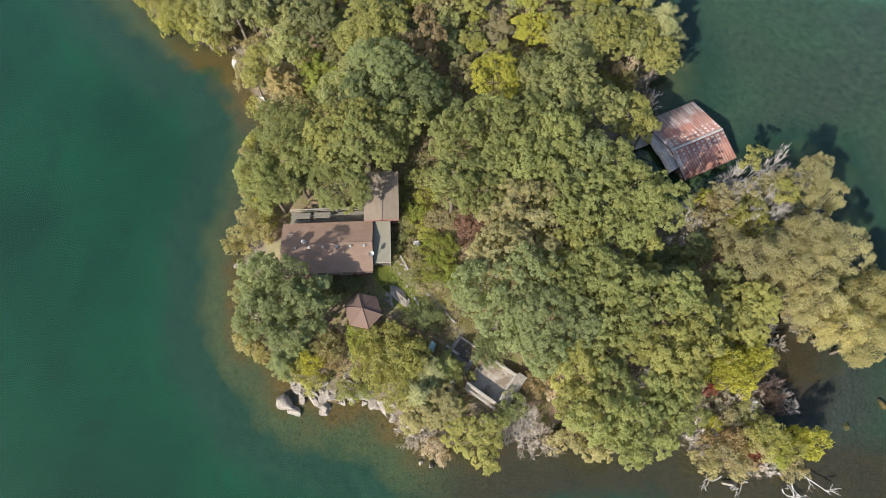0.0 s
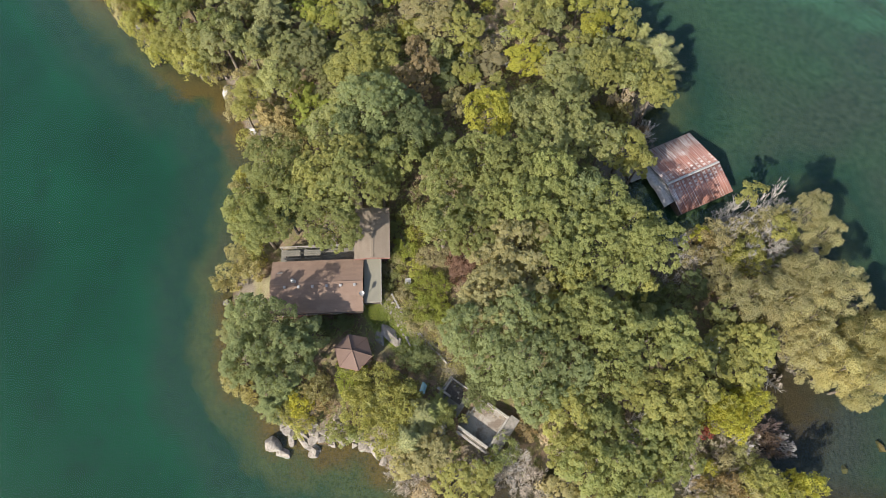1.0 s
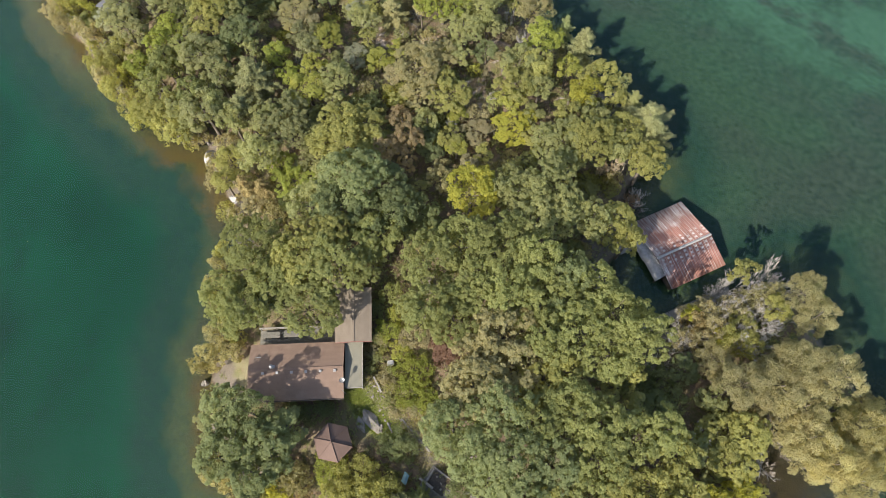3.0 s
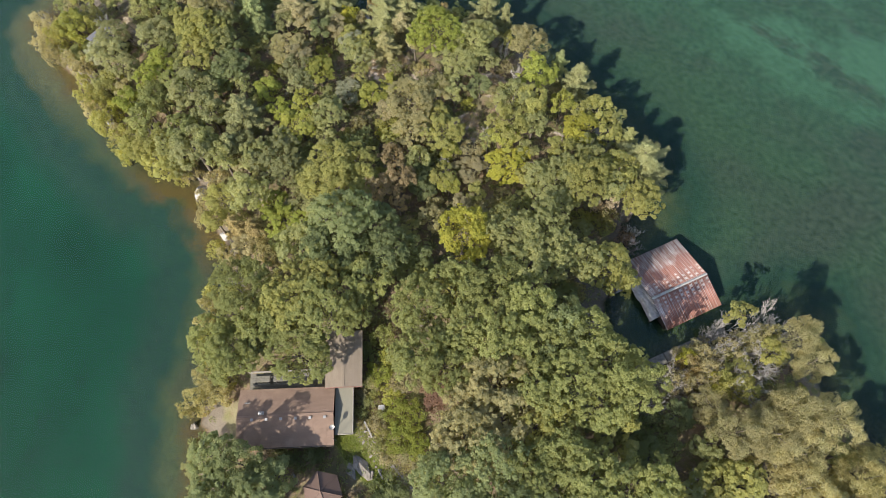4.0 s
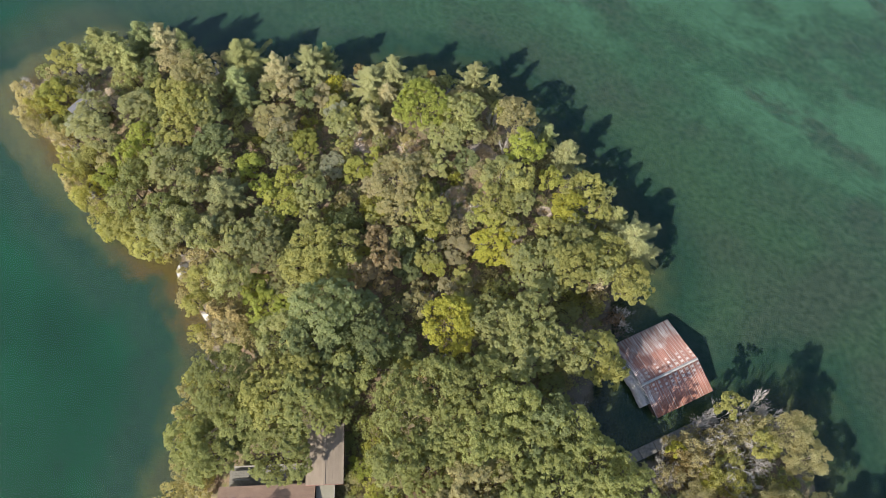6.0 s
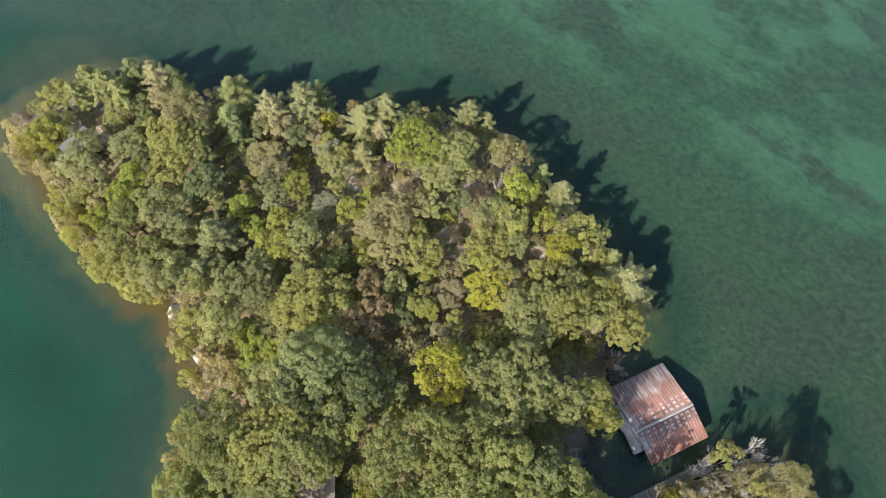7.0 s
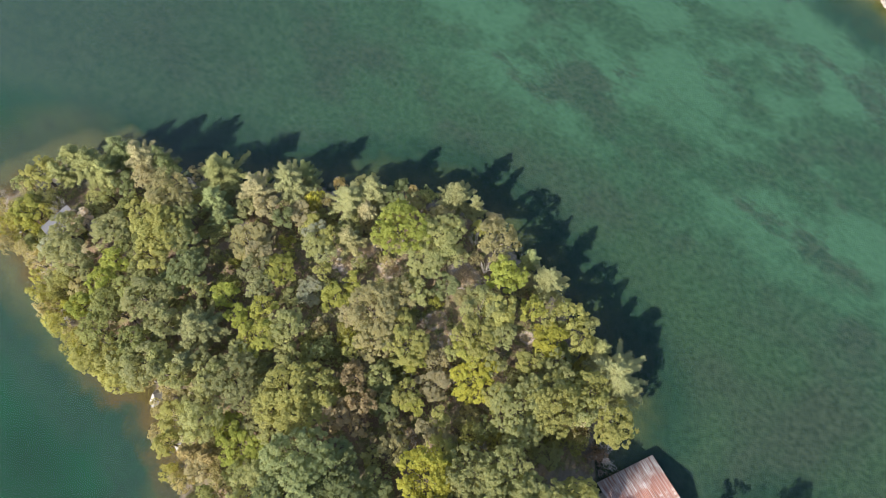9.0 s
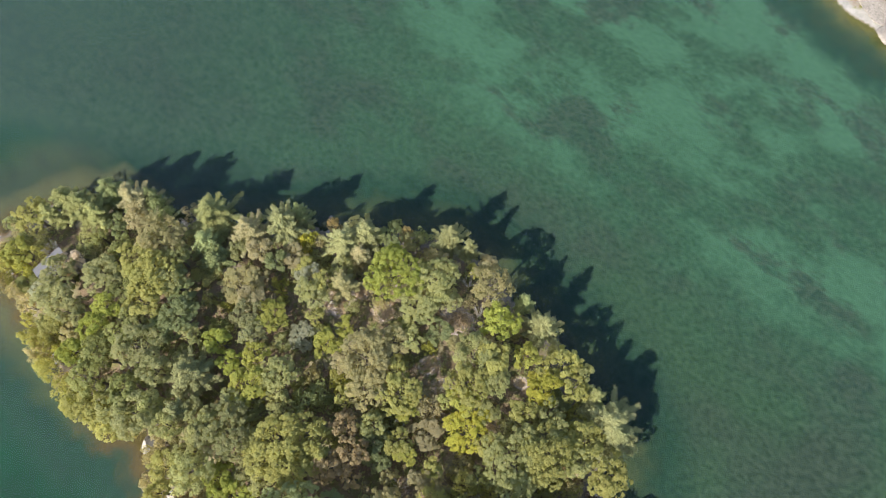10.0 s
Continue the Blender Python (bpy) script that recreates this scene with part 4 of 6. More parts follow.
shrub(27.4, 8.4, 0.8, 3.6, Y)
shrub(29.3, 6.9, 1.1, 3.8, R)
shrub(28.7, 7.3, 0.8, 3.4, R)
shrub(26.7, 7.0, 0.7, 3.2, R)
shrub(32.7, 7.2, 2.0, 5.0, L)
shrub(31.6, 6.7, 1.6, 4.2, C)
shrub(34.6, 6.7, 1.5, 4.4, L)
shrub(33.8, 5.9, 1.2, 4.0, V)
shrub(32.2, 7.8, 1.3, 4.4, M)
shrub(36.7, 7.0, 1.6, 5.2, Y)
shrub(36.4, 7.5, 1.0, 4.6, Y)
shrub(31.6, 5.4, 0.9, 3.0, K)
shrub(27.6, 11.9, 0.6, 3.4, K)
shrub(30.3, 5.7, 1.1, 3.2, A)
shrub(28.3, 5.2, 1.6, 3.8, T)
shrub(26.7, 4.5, 1.3, 3.2, C)
shrub(30.2, 4.4, 1.3, 3.2, T)
shrub(35.5, 4.6, 1.3, 3.0, T)
bare(32.1, 4.3, 1.5, 3.4, P)
bare(29.3, 4.5, 1.6, 3.8, T)
bare(31.5, 8.9, 1.4, 4.0, W)
bare(34.2, 5.3, 1.3, 3.4, W)
bare(33.5, 4.3, 1.2, 3.2, W)
bare(27.8, 8.2, 1.3, 4.2, W)
bare(36.7, 10.7, 1.0, 3.0, W)
bare(33.5, 37.4, 2.6, 6.8, E)
bare(36.3, 36.7, 2.9, 7.4, E)
bare(33.3, 33.6, 2.7, 7.0, E)
bare(36.0, 32.6, 2.8, 7.2, E)
bare(39.1, 37.8, 2.2, 5.8, E)
bare(31.8, 31.4, 2.4, 6.6, E)
bare(30.8, 33.4, 2.4, 6.4, E)
bare(28.9, 31.6, 2.3, 6.0, E)
bare(26.8, 30.2, 1.9, 5.4, E)
shrub(30.7, 32.2, 1.7, 4.5, T)
shrub(36.3, 36.4, 1.5, 4.2, C)
shrub(35.0, 35.8, 1.4, 3.8, C)
shrub(37.9, 36.7, 1.5, 4.6, C)
shrub(32.3, 34.6, 1.0, 3.2, T)
shrub(28.9, 34.7, 0.8, 2.0, T)
shrub(31.0, 35.8, 0.8, 2.2, T)
shrub(33.2, 34.5, 1.4, 4.6, T)
shrub(28.6, 32.6, 1.3, 4.8, A)
shrub(32.4, 30.9, 1.4, 4.2, L)
shrub(34.4, 30.6, 1.4, 4.6, L)
bare(37.4, 38.2, 3.3, 7.5, E)
bare(34.2, 34.8, 3.0, 7.2, E)
bare(34.3, 30.9, 2.7, 7.2, E)
bare(37.6, 34.1, 2.8, 6.9, E)
bare(31.1, 33.5, 2.3, 7.2, E)
bare(31.9, 36.1, 2.6, 5.3, E)
bare(27.3, 31.2, 2.3, 5.7, E)
bare(24.9, 28.5, 1.9, 5.1, E)
bare(28.0, 29.9, 1.9, 5.7, E)
shrub(29.7, 33.7, 1.7, 5.3, T)
shrub(27.7, 30.8, 1.3, 4.7, T)
oak(34.1, 38.7, 1.3, 6.4, L)
oak(37.6, 34.6, 1.5, 5.4, L)
oak(33.7, 32.4, 1.7, 4.7, L)
oak(31.4, 30.9, 1.3, 4.4, Y)
oak(28.3, 33.8, 0.8, 4.9, Y)
bare(8.5, 5.0, 1.9, 3.6, P)
bare(7.0, 6.4, 2.0, 4.1, P)
bare(10.0, 6.4, 1.8, 3.6, P)
bare(-3.3, 5.1, 1.9, 3.8, P)
bare(-1.9, 4.4, 1.6, 4.1, P)
bare(5.9, 7.8, 1.5, 3.7, P)
bare(8.1, 6.5, 1.9, 4.6, W)
bare(6.7, 7.5, 1.6, 4.8, W)
bare(-3.0, 5.5, 1.6, 4.3, W)
bare(-2.1, 5.5, 2.5, 5.3, P)
bare(8.1, 7.3, 2.6, 5.2, P)
bare(10.1, 5.5, 2.3, 5.3, P)
bare(-4.1, 6.0, 1.5, 4.9, P)
oak(1.9, 5.5, 1.8, 5.0, L)
oak(4.4, 5.9, 1.7, 5.1, L)
oak(4.3, 3.2, 1.2, 4.9, L)
shrub(11.4, 5.6, 1.1, 3.7, T)
shrub(-0.8, 3.8, 1.4, 3.4, P)
shrub(11.7, 10.2, 0.9, 3.4, P)
oak(5.2, 6.8, 1.2, 5.1, G)
shrub(2.5, 11.5, 0.5, 3.5, M)
shrub(9.6, 11.2, 1.4, 3.5, R)
shrub(11.1, 12.5, 0.8, 3.7, R)
pine(-26.6, 80.1, 3.6, 8.7, M)
pine(-26.4, 76.1, 2.1, 8.1, D)
pine(-17.1, 79.3, 3.1, 9.2, S)
pine(-21.3, 78.1, 2.5, 9.1, T)
oak(-19.6, 75.6, 1.7, 6.5, T)
bare(-16.4, 77.8, 1.0, 7.0, E)
pine(-15.4, 81.3, 1.4, 7.6, D)
shrub(-14.4, 78.4, 1.1, 4.5, Y)
shrub(-12.5, 78.2, 0.8, 3.8, T)
shrub(-11.3, 81.0, 0.8, 4.2, A)
pine(-9.0, 77.4, 2.8, 8.1, S)
pine(-6.0, 78.5, 2.1, 9.1, S)
pine(-6.7, 76.1, 1.7, 6.6, T)
shrub(-1.4, 80.2, 0.8, 4.4, A)
shrub(-3.0, 81.1, 0.9, 4.4, D)
shrub(0.6, 79.8, 1.1, 4.0, D)
pine(4.6, 78.8, 2.5, 8.5, S)
pine(7.1, 77.7, 1.3, 7.6, S)
oak(-1.9, 72.8, 3.2, 9.2, V)
oak(3.0, 72.4, 2.9, 8.4, M)
oak(1.2, 69.3, 2.6, 7.6, M)
oak(4.1, 70.6, 2.0, 6.5, H)
oak(-12.7, 72.5, 1.7, 5.5, Q)
pine(-8.4, 71.8, 2.0, 7.6, O)
oak(-15.4, 75.4, 1.8, 5.0, T)
shrub(-16.9, 71.7, 1.1, 4.0, Z)
shrub(-16.3, 69.8, 0.7, 3.8, Z)
oak(-21.5, 71.0, 2.6, 5.5, U)
oak(-19.7, 72.2, 1.5, 5.0, O)
shrub(-22.8, 68.5, 0.9, 4.2, Z)
oak(-19.4, 67.1, 2.0, 7.0, S)
oak(-16.5, 67.0, 2.0, 7.0, Z)
oak(-43.1, 67.4, 2.5, 8.0, H)
oak(-40.8, 65.8, 1.6, 7.5, H)
oak(-37.5, 64.0, 1.5, 8.0, V)
oak(-36.6, 66.8, 1.7, 7.6, V)
oak(-39.6, 61.1, 1.7, 7.0, V)
oak(-31.6, 71.1, 3.0, 9.0, L)
oak(-31.9, 67.3, 2.0, 8.0, L)
oak(-29.3, 70.5, 1.8, 8.2, M)
oak(-27.2, 65.9, 2.5, 8.4, D)
oak(-29.4, 64.2, 1.8, 7.0, D)
oak(-33.3, 65.6, 1.5, 7.5, M)
oak(-31.2, 61.8, 2.6, 9.0, H)
oak(-28.6, 59.3, 1.8, 8.6, H)
pine(-24.3, 59.1, 2.9, 10.8, S)
pine(-25.2, 55.0, 1.8, 9.0, S)
oak(-36.3, 61.5, 1.8, 8.0, G)
oak(-33.9, 63.3, 1.6, 8.0, G)
oak(-30.5, 58.8, 1.5, 7.0, D)
oak(-36.7, 58.1, 1.8, 8.0, G)
bare(-35.6, 57.1, 0.8, 8.6, E)
oak(-37.3, 55.4, 2.1, 6.6, L)
oak(-33.7, 55.0, 1.8, 8.0, L)
oak(-31.6, 56.9, 1.8, 8.4, G)
oak(-29.4, 54.4, 2.6, 9.2, H)
oak(-32.3, 55.0, 2.0, 8.0, M)
oak(-34.2, 53.4, 2.0, 6.4, L)
oak(-31.9, 53.5, 1.4, 6.0, M)
shrub(-28.0, 52.6, 1.3, 3.0, T)
oak(-25.9, 53.3, 1.6, 8.4, M)
oak(-21.4, 53.5, 2.1, 8.6, M)
oak(-23.8, 55.8, 1.3, 7.6, H)
oak(-28.3, 55.7, 1.5, 8.2, M)
oak(-43.3, 65.0, 1.1, 6.0, L)
oak(-37.4, 60.5, 1.1, 6.5, D)
oak(-34.8, 60.5, 1.1, 7.5, G)
bare(-34.7, 67.3, 0.9, 6.5, E)
shrub(-50.7, 68.9, 1.0, 4.0, T)
shrub(-48.9, 67.2, 1.0, 4.0, T)
shrub(-47.8, 65.3, 0.8, 4.0, L)
shrub(-44.5, 61.9, 1.3, 4.6, L)
shrub(-44.8, 59.9, 1.0, 4.4, L)
shrub(-42.6, 61.5, 1.0, 4.6, Z)
shrub(-50.1, 71.5, 1.1, 4.8, Z)
shrub(-48.1, 68.5, 0.9, 4.2, O)
shrub(-41.5, 57.9, 1.0, 4.2, T)
shrub(-40.3, 55.1, 0.9, 4.4, L)
shrub(-53.0, 72.8, 1.1, 4.4, L)
shrub(-55.5, 74.1, 1.6, 4.6, T)
pine(-25.4, 74.1, 1.7, 6.6, D)
shrub(-6.9, 74.8, 1.2, 4.0, T)
shrub(-3.9, 70.3, 0.9, 3.6, O)
bare(8.8, 69.7, 1.0, 7.0, E)
shrub(7.4, 71.1, 0.9, 3.6, T)
oak(9.9, 72.2, 2.4, 8.8, O)
oak(11.3, 67.9, 2.2, 8.6, V)
pine(16.5, 68.0, 2.5, 8.6, S)
pine(14.3, 71.0, 1.4, 7.1, D)
bare(7.1, 73.8, 1.1, 7.0, E)
bare(10.6, 71.0, 0.8, 8.5, W)
oak(-18.4, 64.8, 1.7, 7.5, S)
oak(-22.3, 63.5, 1.6, 7.5, V)
oak(-20.6, 61.0, 1.4, 7.0, V)
oak(-17.4, 62.2, 1.5, 7.5, Z)
oak(-17.6, 58.7, 2.2, 8.0, Z)
oak(-14.0, 59.9, 2.2, 8.2, M)
oak(-14.2, 57.1, 1.5, 7.0, M)
oak(-15.8, 58.9, 1.0, 7.6, L)
oak(-12.5, 65.0, 1.7, 5.5, Q)
oak(-9.4, 64.2, 1.8, 6.0, Z)
oak(-7.4, 66.4, 1.3, 5.5, Z)
shrub(-11.9, 59.0, 1.2, 4.2, L)
shrub(-7.7, 59.5, 1.1, 4.4, Y)
oak(-4.4, 62.6, 3.1, 8.4, O)
oak(-4.0, 59.0, 2.2, 7.5, O)
oak(-1.2, 65.0, 1.8, 7.6, O)
oak(-7.2, 62.3, 1.4, 6.0, T)
shrub(-9.0, 57.4, 1.1, 4.0, D)
shrub(-12.4, 56.9, 1.0, 3.8, D)
oak(-19.4, 53.2, 3.0, 8.6, H)
oak(-17.5, 56.0, 1.6, 5.5, D)
oak(-12.6, 52.8, 2.8, 9.6, L)
oak(-9.6, 53.2, 2.4, 9.2, L)
oak(-11.2, 49.8, 2.4, 9.6, L)
oak(-14.3, 50.5, 2.0, 8.8, L)
oak(-8.6, 50.9, 1.7, 8.8, L)
oak(-5.7, 54.8, 1.5, 8.4, R)
oak(-4.6, 51.8, 1.6, 8.8, R)
oak(-7.0, 50.3, 1.7, 8.6, R)
oak(-4.5, 49.1, 1.0, 8.0, R)
oak(-2.7, 55.0, 1.4, 8.0, M)
oak(-2.8, 52.9, 1.7, 6.5, D)
oak(-1.7, 51.4, 1.4, 6.0, D)
oak(-1.6, 54.2, 1.0, 5.5, D)
oak(-0.1, 58.7, 2.3, 7.6, L)
oak(-1.0, 61.2, 1.7, 7.0, L)
oak(0.8, 57.0, 1.3, 6.0, Z)
bare(0.4, 56.0, 0.8, 7.5, W)
oak(0.1, 53.4, 1.7, 6.6, L)
oak(1.2, 52.1, 1.3, 6.0, Z)
shrub(3.4, 57.5, 1.6, 5.0, T)
oak(3.5, 54.7, 2.0, 5.5, T)
oak(7.5, 54.9, 2.3, 6.4, Y)
oak(9.7, 56.8, 1.0, 6.0, Y)
oak(8.2, 63.7, 2.5, 8.6, M)
oak(10.7, 63.2, 2.0, 8.6, L)
oak(7.8, 60.2, 2.4, 8.4, L)
oak(7.3, 58.4, 1.6, 7.5, Z)
oak(10.9, 60.8, 1.7, 7.6, M)
oak(10.2, 57.4, 1.4, 6.2, M)
shrub(2.8, 64.9, 0.8, 4.0, Z)
oak(14.5, 63.9, 1.5, 7.5, Z)
oak(16.5, 60.5, 2.0, 7.2, Y)
oak(16.9, 62.9, 1.3, 7.0, L)
oak(19.1, 63.5, 1.8, 7.6, L)
oak(20.1, 60.7, 1.5, 6.8, L)
oak(21.5, 62.6, 1.1, 6.5, M)
oak(14.2, 57.5, 1.7, 7.2, L)
oak(17.2, 57.8, 1.7, 7.4, M)
oak(13.0, 51.8, 3.1, 9.0, M)
oak(16.8, 52.9, 3.0, 9.6, L)
oak(18.1, 55.4, 1.6, 8.4, M)
oak(14.6, 54.6, 1.6, 8.4, M)
oak(14.6, 50.0, 1.6, 7.6, M)
oak(20.9, 54.7, 2.1, 8.6, L)
oak(20.3, 52.5, 1.7, 8.0, M)
pine(24.0, 57.0, 3.7, 8.4, S)
pine(22.6, 60.2, 1.6, 7.0, M)
pine(25.2, 55.6, 2.3, 7.0, S)
oak(23.5, 51.3, 2.5, 8.0, L)
shrub(19.2, 51.4, 0.7, 4.0, P)
shrub(20.8, 51.9, 0.8, 4.2, P)
shrub(17.1, 49.7, 1.2, 3.6, L)
shrub(20.4, 50.4, 1.1, 3.4, O)
shrub(11.0, 55.6, 0.8, 3.5, P)
pine(-45.6, 80.6, 2.5, 9.1, M)
pine(-43.4, 80.1, 2.4, 8.7, M)
pine(-40.7, 82.7, 2.3, 8.1, D)
oak(-50.8, 78.9, 2.2, 6.0, L)
pine(-36.9, 81.3, 2.8, 9.7, T)
pine(-34.8, 82.0, 1.4, 8.1, D)
pine(-42.0, 79.5, 1.9, 7.6, M)
oak(-39.4, 78.3, 1.5, 5.5, D)
oak(-32.0, 76.1, 2.9, 8.6, O)
oak(-33.9, 80.3, 1.6, 6.5, D)
bare(-31.1, 79.7, 0.8, 6.5, W)
bare(-47.3, 74.5, 1.5, 6.5, E)
oak(-51.1, 73.7, 1.8, 5.5, Z)
shrub(-53.2, 72.1, 1.5, 4.6, L)
shrub(-48.7, 74.0, 0.8, 4.6, L)
oak(-43.4, 72.4, 1.5, 6.5, P)
bare(-42.5, 72.1, 1.8, 8.0, P)
bare(-41.0, 71.5, 1.5, 7.0, P)
oak(-37.7, 70.7, 2.6, 8.2, H)
oak(-33.7, 72.7, 2.6, 8.2, L)
oak(-35.2, 69.5, 2.0, 7.5, G)
oak(-29.5, 73.7, 1.7, 7.6, M)
oak(-29.2, 70.3, 2.0, 7.0, D)
shrub(-52.6, 77.2, 1.1, 4.2, T)
pine(-47.9, 79.0, 1.5, 7.6, M)
oak(-36.1, 78.8, 1.5, 7.0, T)
shrub(-55.1, 71.9, 1.7, 3.7, T)
oak(-0.4, 47.0, 1.5, 8.1, O)
oak(-21.5, 48.6, 2.3, 9.7, M)
oak(-26.0, 49.0, 2.1, 5.5, L)
oak(-23.9, 51.0, 1.5, 5.5, M)
oak(-26.1, 46.1, 1.4, 6.4, L)
pine(-23.4, 45.4, 1.3, 7.4, A)
pine(-21.3, 45.2, 1.3, 7.0, A)
shrub(-20.4, 46.4, 2.0, 4.7, O)
oak(-17.5, 46.4, 2.3, 6.1, V)
oak(-19.2, 48.3, 1.6, 6.5, V)
oak(-10.1, 44.7, 3.6, 12.5, D)
oak(-11.1, 41.8, 2.9, 11.1, F)
oak(-6.7, 44.9, 2.5, 10.1, D)
oak(-5.0, 42.2, 2.6, 11.1, F)
oak(-8.0, 40.6, 2.4, 10.2, F)
oak(-14.1, 41.8, 3.0, 10.3, M)
oak(-2.3, 43.3, 1.9, 6.7, D)
oak(-2.9, 41.2, 1.8, 5.2, D)
oak(-0.7, 41.7, 1.3, 5.2, D)
oak(3.2, 44.4, 3.1, 11.4, Y)
oak(8.0, 44.8, 3.0, 11.2, M)
oak(11.7, 45.0, 3.0, 12.0, M)
oak(13.2, 42.9, 2.8, 9.7, M)
oak(10.0, 41.1, 2.7, 12.0, M)
oak(16.7, 42.7, 2.2, 9.7, M)
oak(19.4, 42.6, 2.8, 7.7, L)
oak(21.1, 41.1, 1.7, 8.0, L)
bare(23.6, 48.4, 2.0, 4.0, E)
shrub(19.7, 49.7, 1.6, 2.9, L)
shrub(-53.6, 69.6, 1.2, 4.2, T)
shrub(-28.0, 47.6, 1.3, 3.6, T)
shrub(-43.4, 59.3, 1.4, 4.6, L)
shrub(-40.6, 57.2, 1.5, 4.6, L)
shrub(-38.9, 55.8, 1.4, 4.4, Z)
shrub(-35.8, 54.2, 1.5, 4.4, L)
shrub(-33.2, 53.4, 1.3, 4.2, L)
shrub(-45.6, 61.4, 1.3, 4.2, T)
shrub(-47.2, 63.3, 1.2, 4.0, L)
shrub(-24.5, 42.5, 1.2, 3.7, T)
shrub(-25.5, 34.1, 1.1, 3.5, O)
shrub(-24.8, 31.2, 1.1, 3.4, O)
shrub(-25.6, 36.3, 1.1, 3.8, O)
shrub(-22.6, 14.3, 1.0, 3.4, O)
shrub(-21.5, 13.4, 1.0, 3.5, O)
shrub(-20.1, 12.5, 0.8, 3.8, O)
shrub(-25.4, 38.0, 1.1, 3.4, L)
shrub(-25.4, 32.7, 0.9, 3.4, L)
shrub(-26.0, 43.2, 1.0, 3.8, L)


oak(-44.1, 70.8, 2.1, 7.4, H)
oak(-45.5, 68.5, 1.5, 6.6, Q)


bare(7.5, 8.0, 2.8, 5.4, E)
bare(-0.0, 9.8, 1.5, 6.8, W)
shrub(4.5, 14.3, 1.9, 4.6, D)
oak(1.6, 28.4, 1.7, 6.4, B)
oak(1.3, 27.2, 1.2, 5.8, B)
shrub(-13.0, 13.5, 1.6, 4.2, O)
shrub(-2.4, 17.3, 1.2, 3.8, D)
shrub(0.1, 11.7, 1.4, 4.6, G)


shrub(6.7, 8.7, 1.5, 4.4, D)


driftwood(35.9, 3.9, 0.4, 2.6, -85, 3)
driftwood(36.8, 4.4, 0.5, 3.4, -38, 5)
driftwood(35.0, 2.6, 0.25, 2.6, -30, 8)
driftwood(28.8, 3.4, 0.4, 2.2, 200, 12)
driftwood(31.5, 3.0, 0.3, 1.8, 215, 14)
driftwood(35.2, 19.2, 0.9, 2.6, -75, 17)


def young_growth(count, seed):
    """Saplings and bushes in the gaps of the wood, clear of the buildings and the garden."""
    rng = np.random.default_rng(seed)
    clear = ((-14, 25.5, 10), (-9.4, 17.2, 3.5), (-5, 21, 4.5), (3.5, 13, 5.5), (28, 42, 8), (28.5, 35, 4), (-45, 72.4, 3.6), (-3.5, 25.5, 3), (-2, 20, 4), (-1, 23, 3), (-0.5, 17.5, 3), (-3, 15.6, 3.4)) + CLEARINGS + GAPS
    xs_, ys_ = rng.uniform(-58, 46, 6000), rng.uniform(5, 84, 6000)
    d = shore_distance(xs_, ys_)
    made = 0
    for x, y, far in zip(xs_, ys_, d):
        if far < 0.3 or any(math.hypot(x - a, y - b) < c for a, b, c in clear):
            continue
        if any((x - a) ** 2 + (y - b) ** 2 < (r * 0.72 + 0.5) ** 2 for a, b, r in PLANTED):
            continue
        kind = rng.random()
        colour = (G, L, M, O, H, M, L, T, D)[int(rng.integers(9))]
        size = rng.uniform(0.9, 1.7)
        if kind < 0.45:
            shrub(x, y, size, rng.uniform(1.6, 2.6) + ground_at(x, y), colour)
        elif kind < 0.9:
            oak(x, y, size, rng.uniform(3.0, 5.0) + ground_at(x, y), colour)
        else:
            bare(x, y, size, rng.uniform(2.0, 3.5) + ground_at(x, y), E)
        made += 1
        if made == count:
            return


young_growth(170, 3)


# ---- roofs ----
def quad_patch(a, b, c, d, fu0, fu1, fv0, fv1):
    """The part of the quad a-b (along the eaves) d-c (along the ridge) between two fractions each way."""
    a, b, c, d = (Vector(p) for p in (a, b, c, d))

    def at(u, v):
        return a.lerp(b, u).lerp(d.lerp(c, u), v)

    return at(fu0, fv0), at(fu1, fv0), at(fu1, fv1), at(fu0, fv1)


def shingled(parent, a, b, c, d, rows, columns, mat, name="shingle_strip"):
    """Overlapping shingle strips on a slope, each a thin piece of its own."""
    rng = random.Random(len(parent.children) + rows)
    for r in range(rows):
        off = rng.uniform(0.2, 0.8) / columns
        cuts = [0.0] + [min(1.0, off + i / columns) for i in range(columns)] + [1.0]
        for u0, u1 in zip(cuts, cuts[1:]):
            if u1 - u0 < 0.01:
                continue
            p = quad_patch(a, b, c, d, u0 + 0.0006, u1 - 0.0006, r / rows, min(1.0, (r + 1.06) / rows))
            lift = [0.022, 0.022, 0.012, 0.012]
            bm = slab([q + Vector((0, 0, l)) for q, l in zip(p, lift)], 0.012)
            part(name, bm, mat, parent)


def walls_box(parent, x0, y0, x1, y1, z0, z1, mat, thick=0.15):
    for wall in ((x0, y0, x1, y0 + thick), (x0, y1 - thick, x1, y1), (x0, y0 + thick, x0 + thick, y1 - thick), (x1 - thick, y0 + thick, x1, y1 - thick)):
        part("wall", block(wall[0], wall[1], z0, wall[2], wall[3], z1, 0.0), mat, parent)


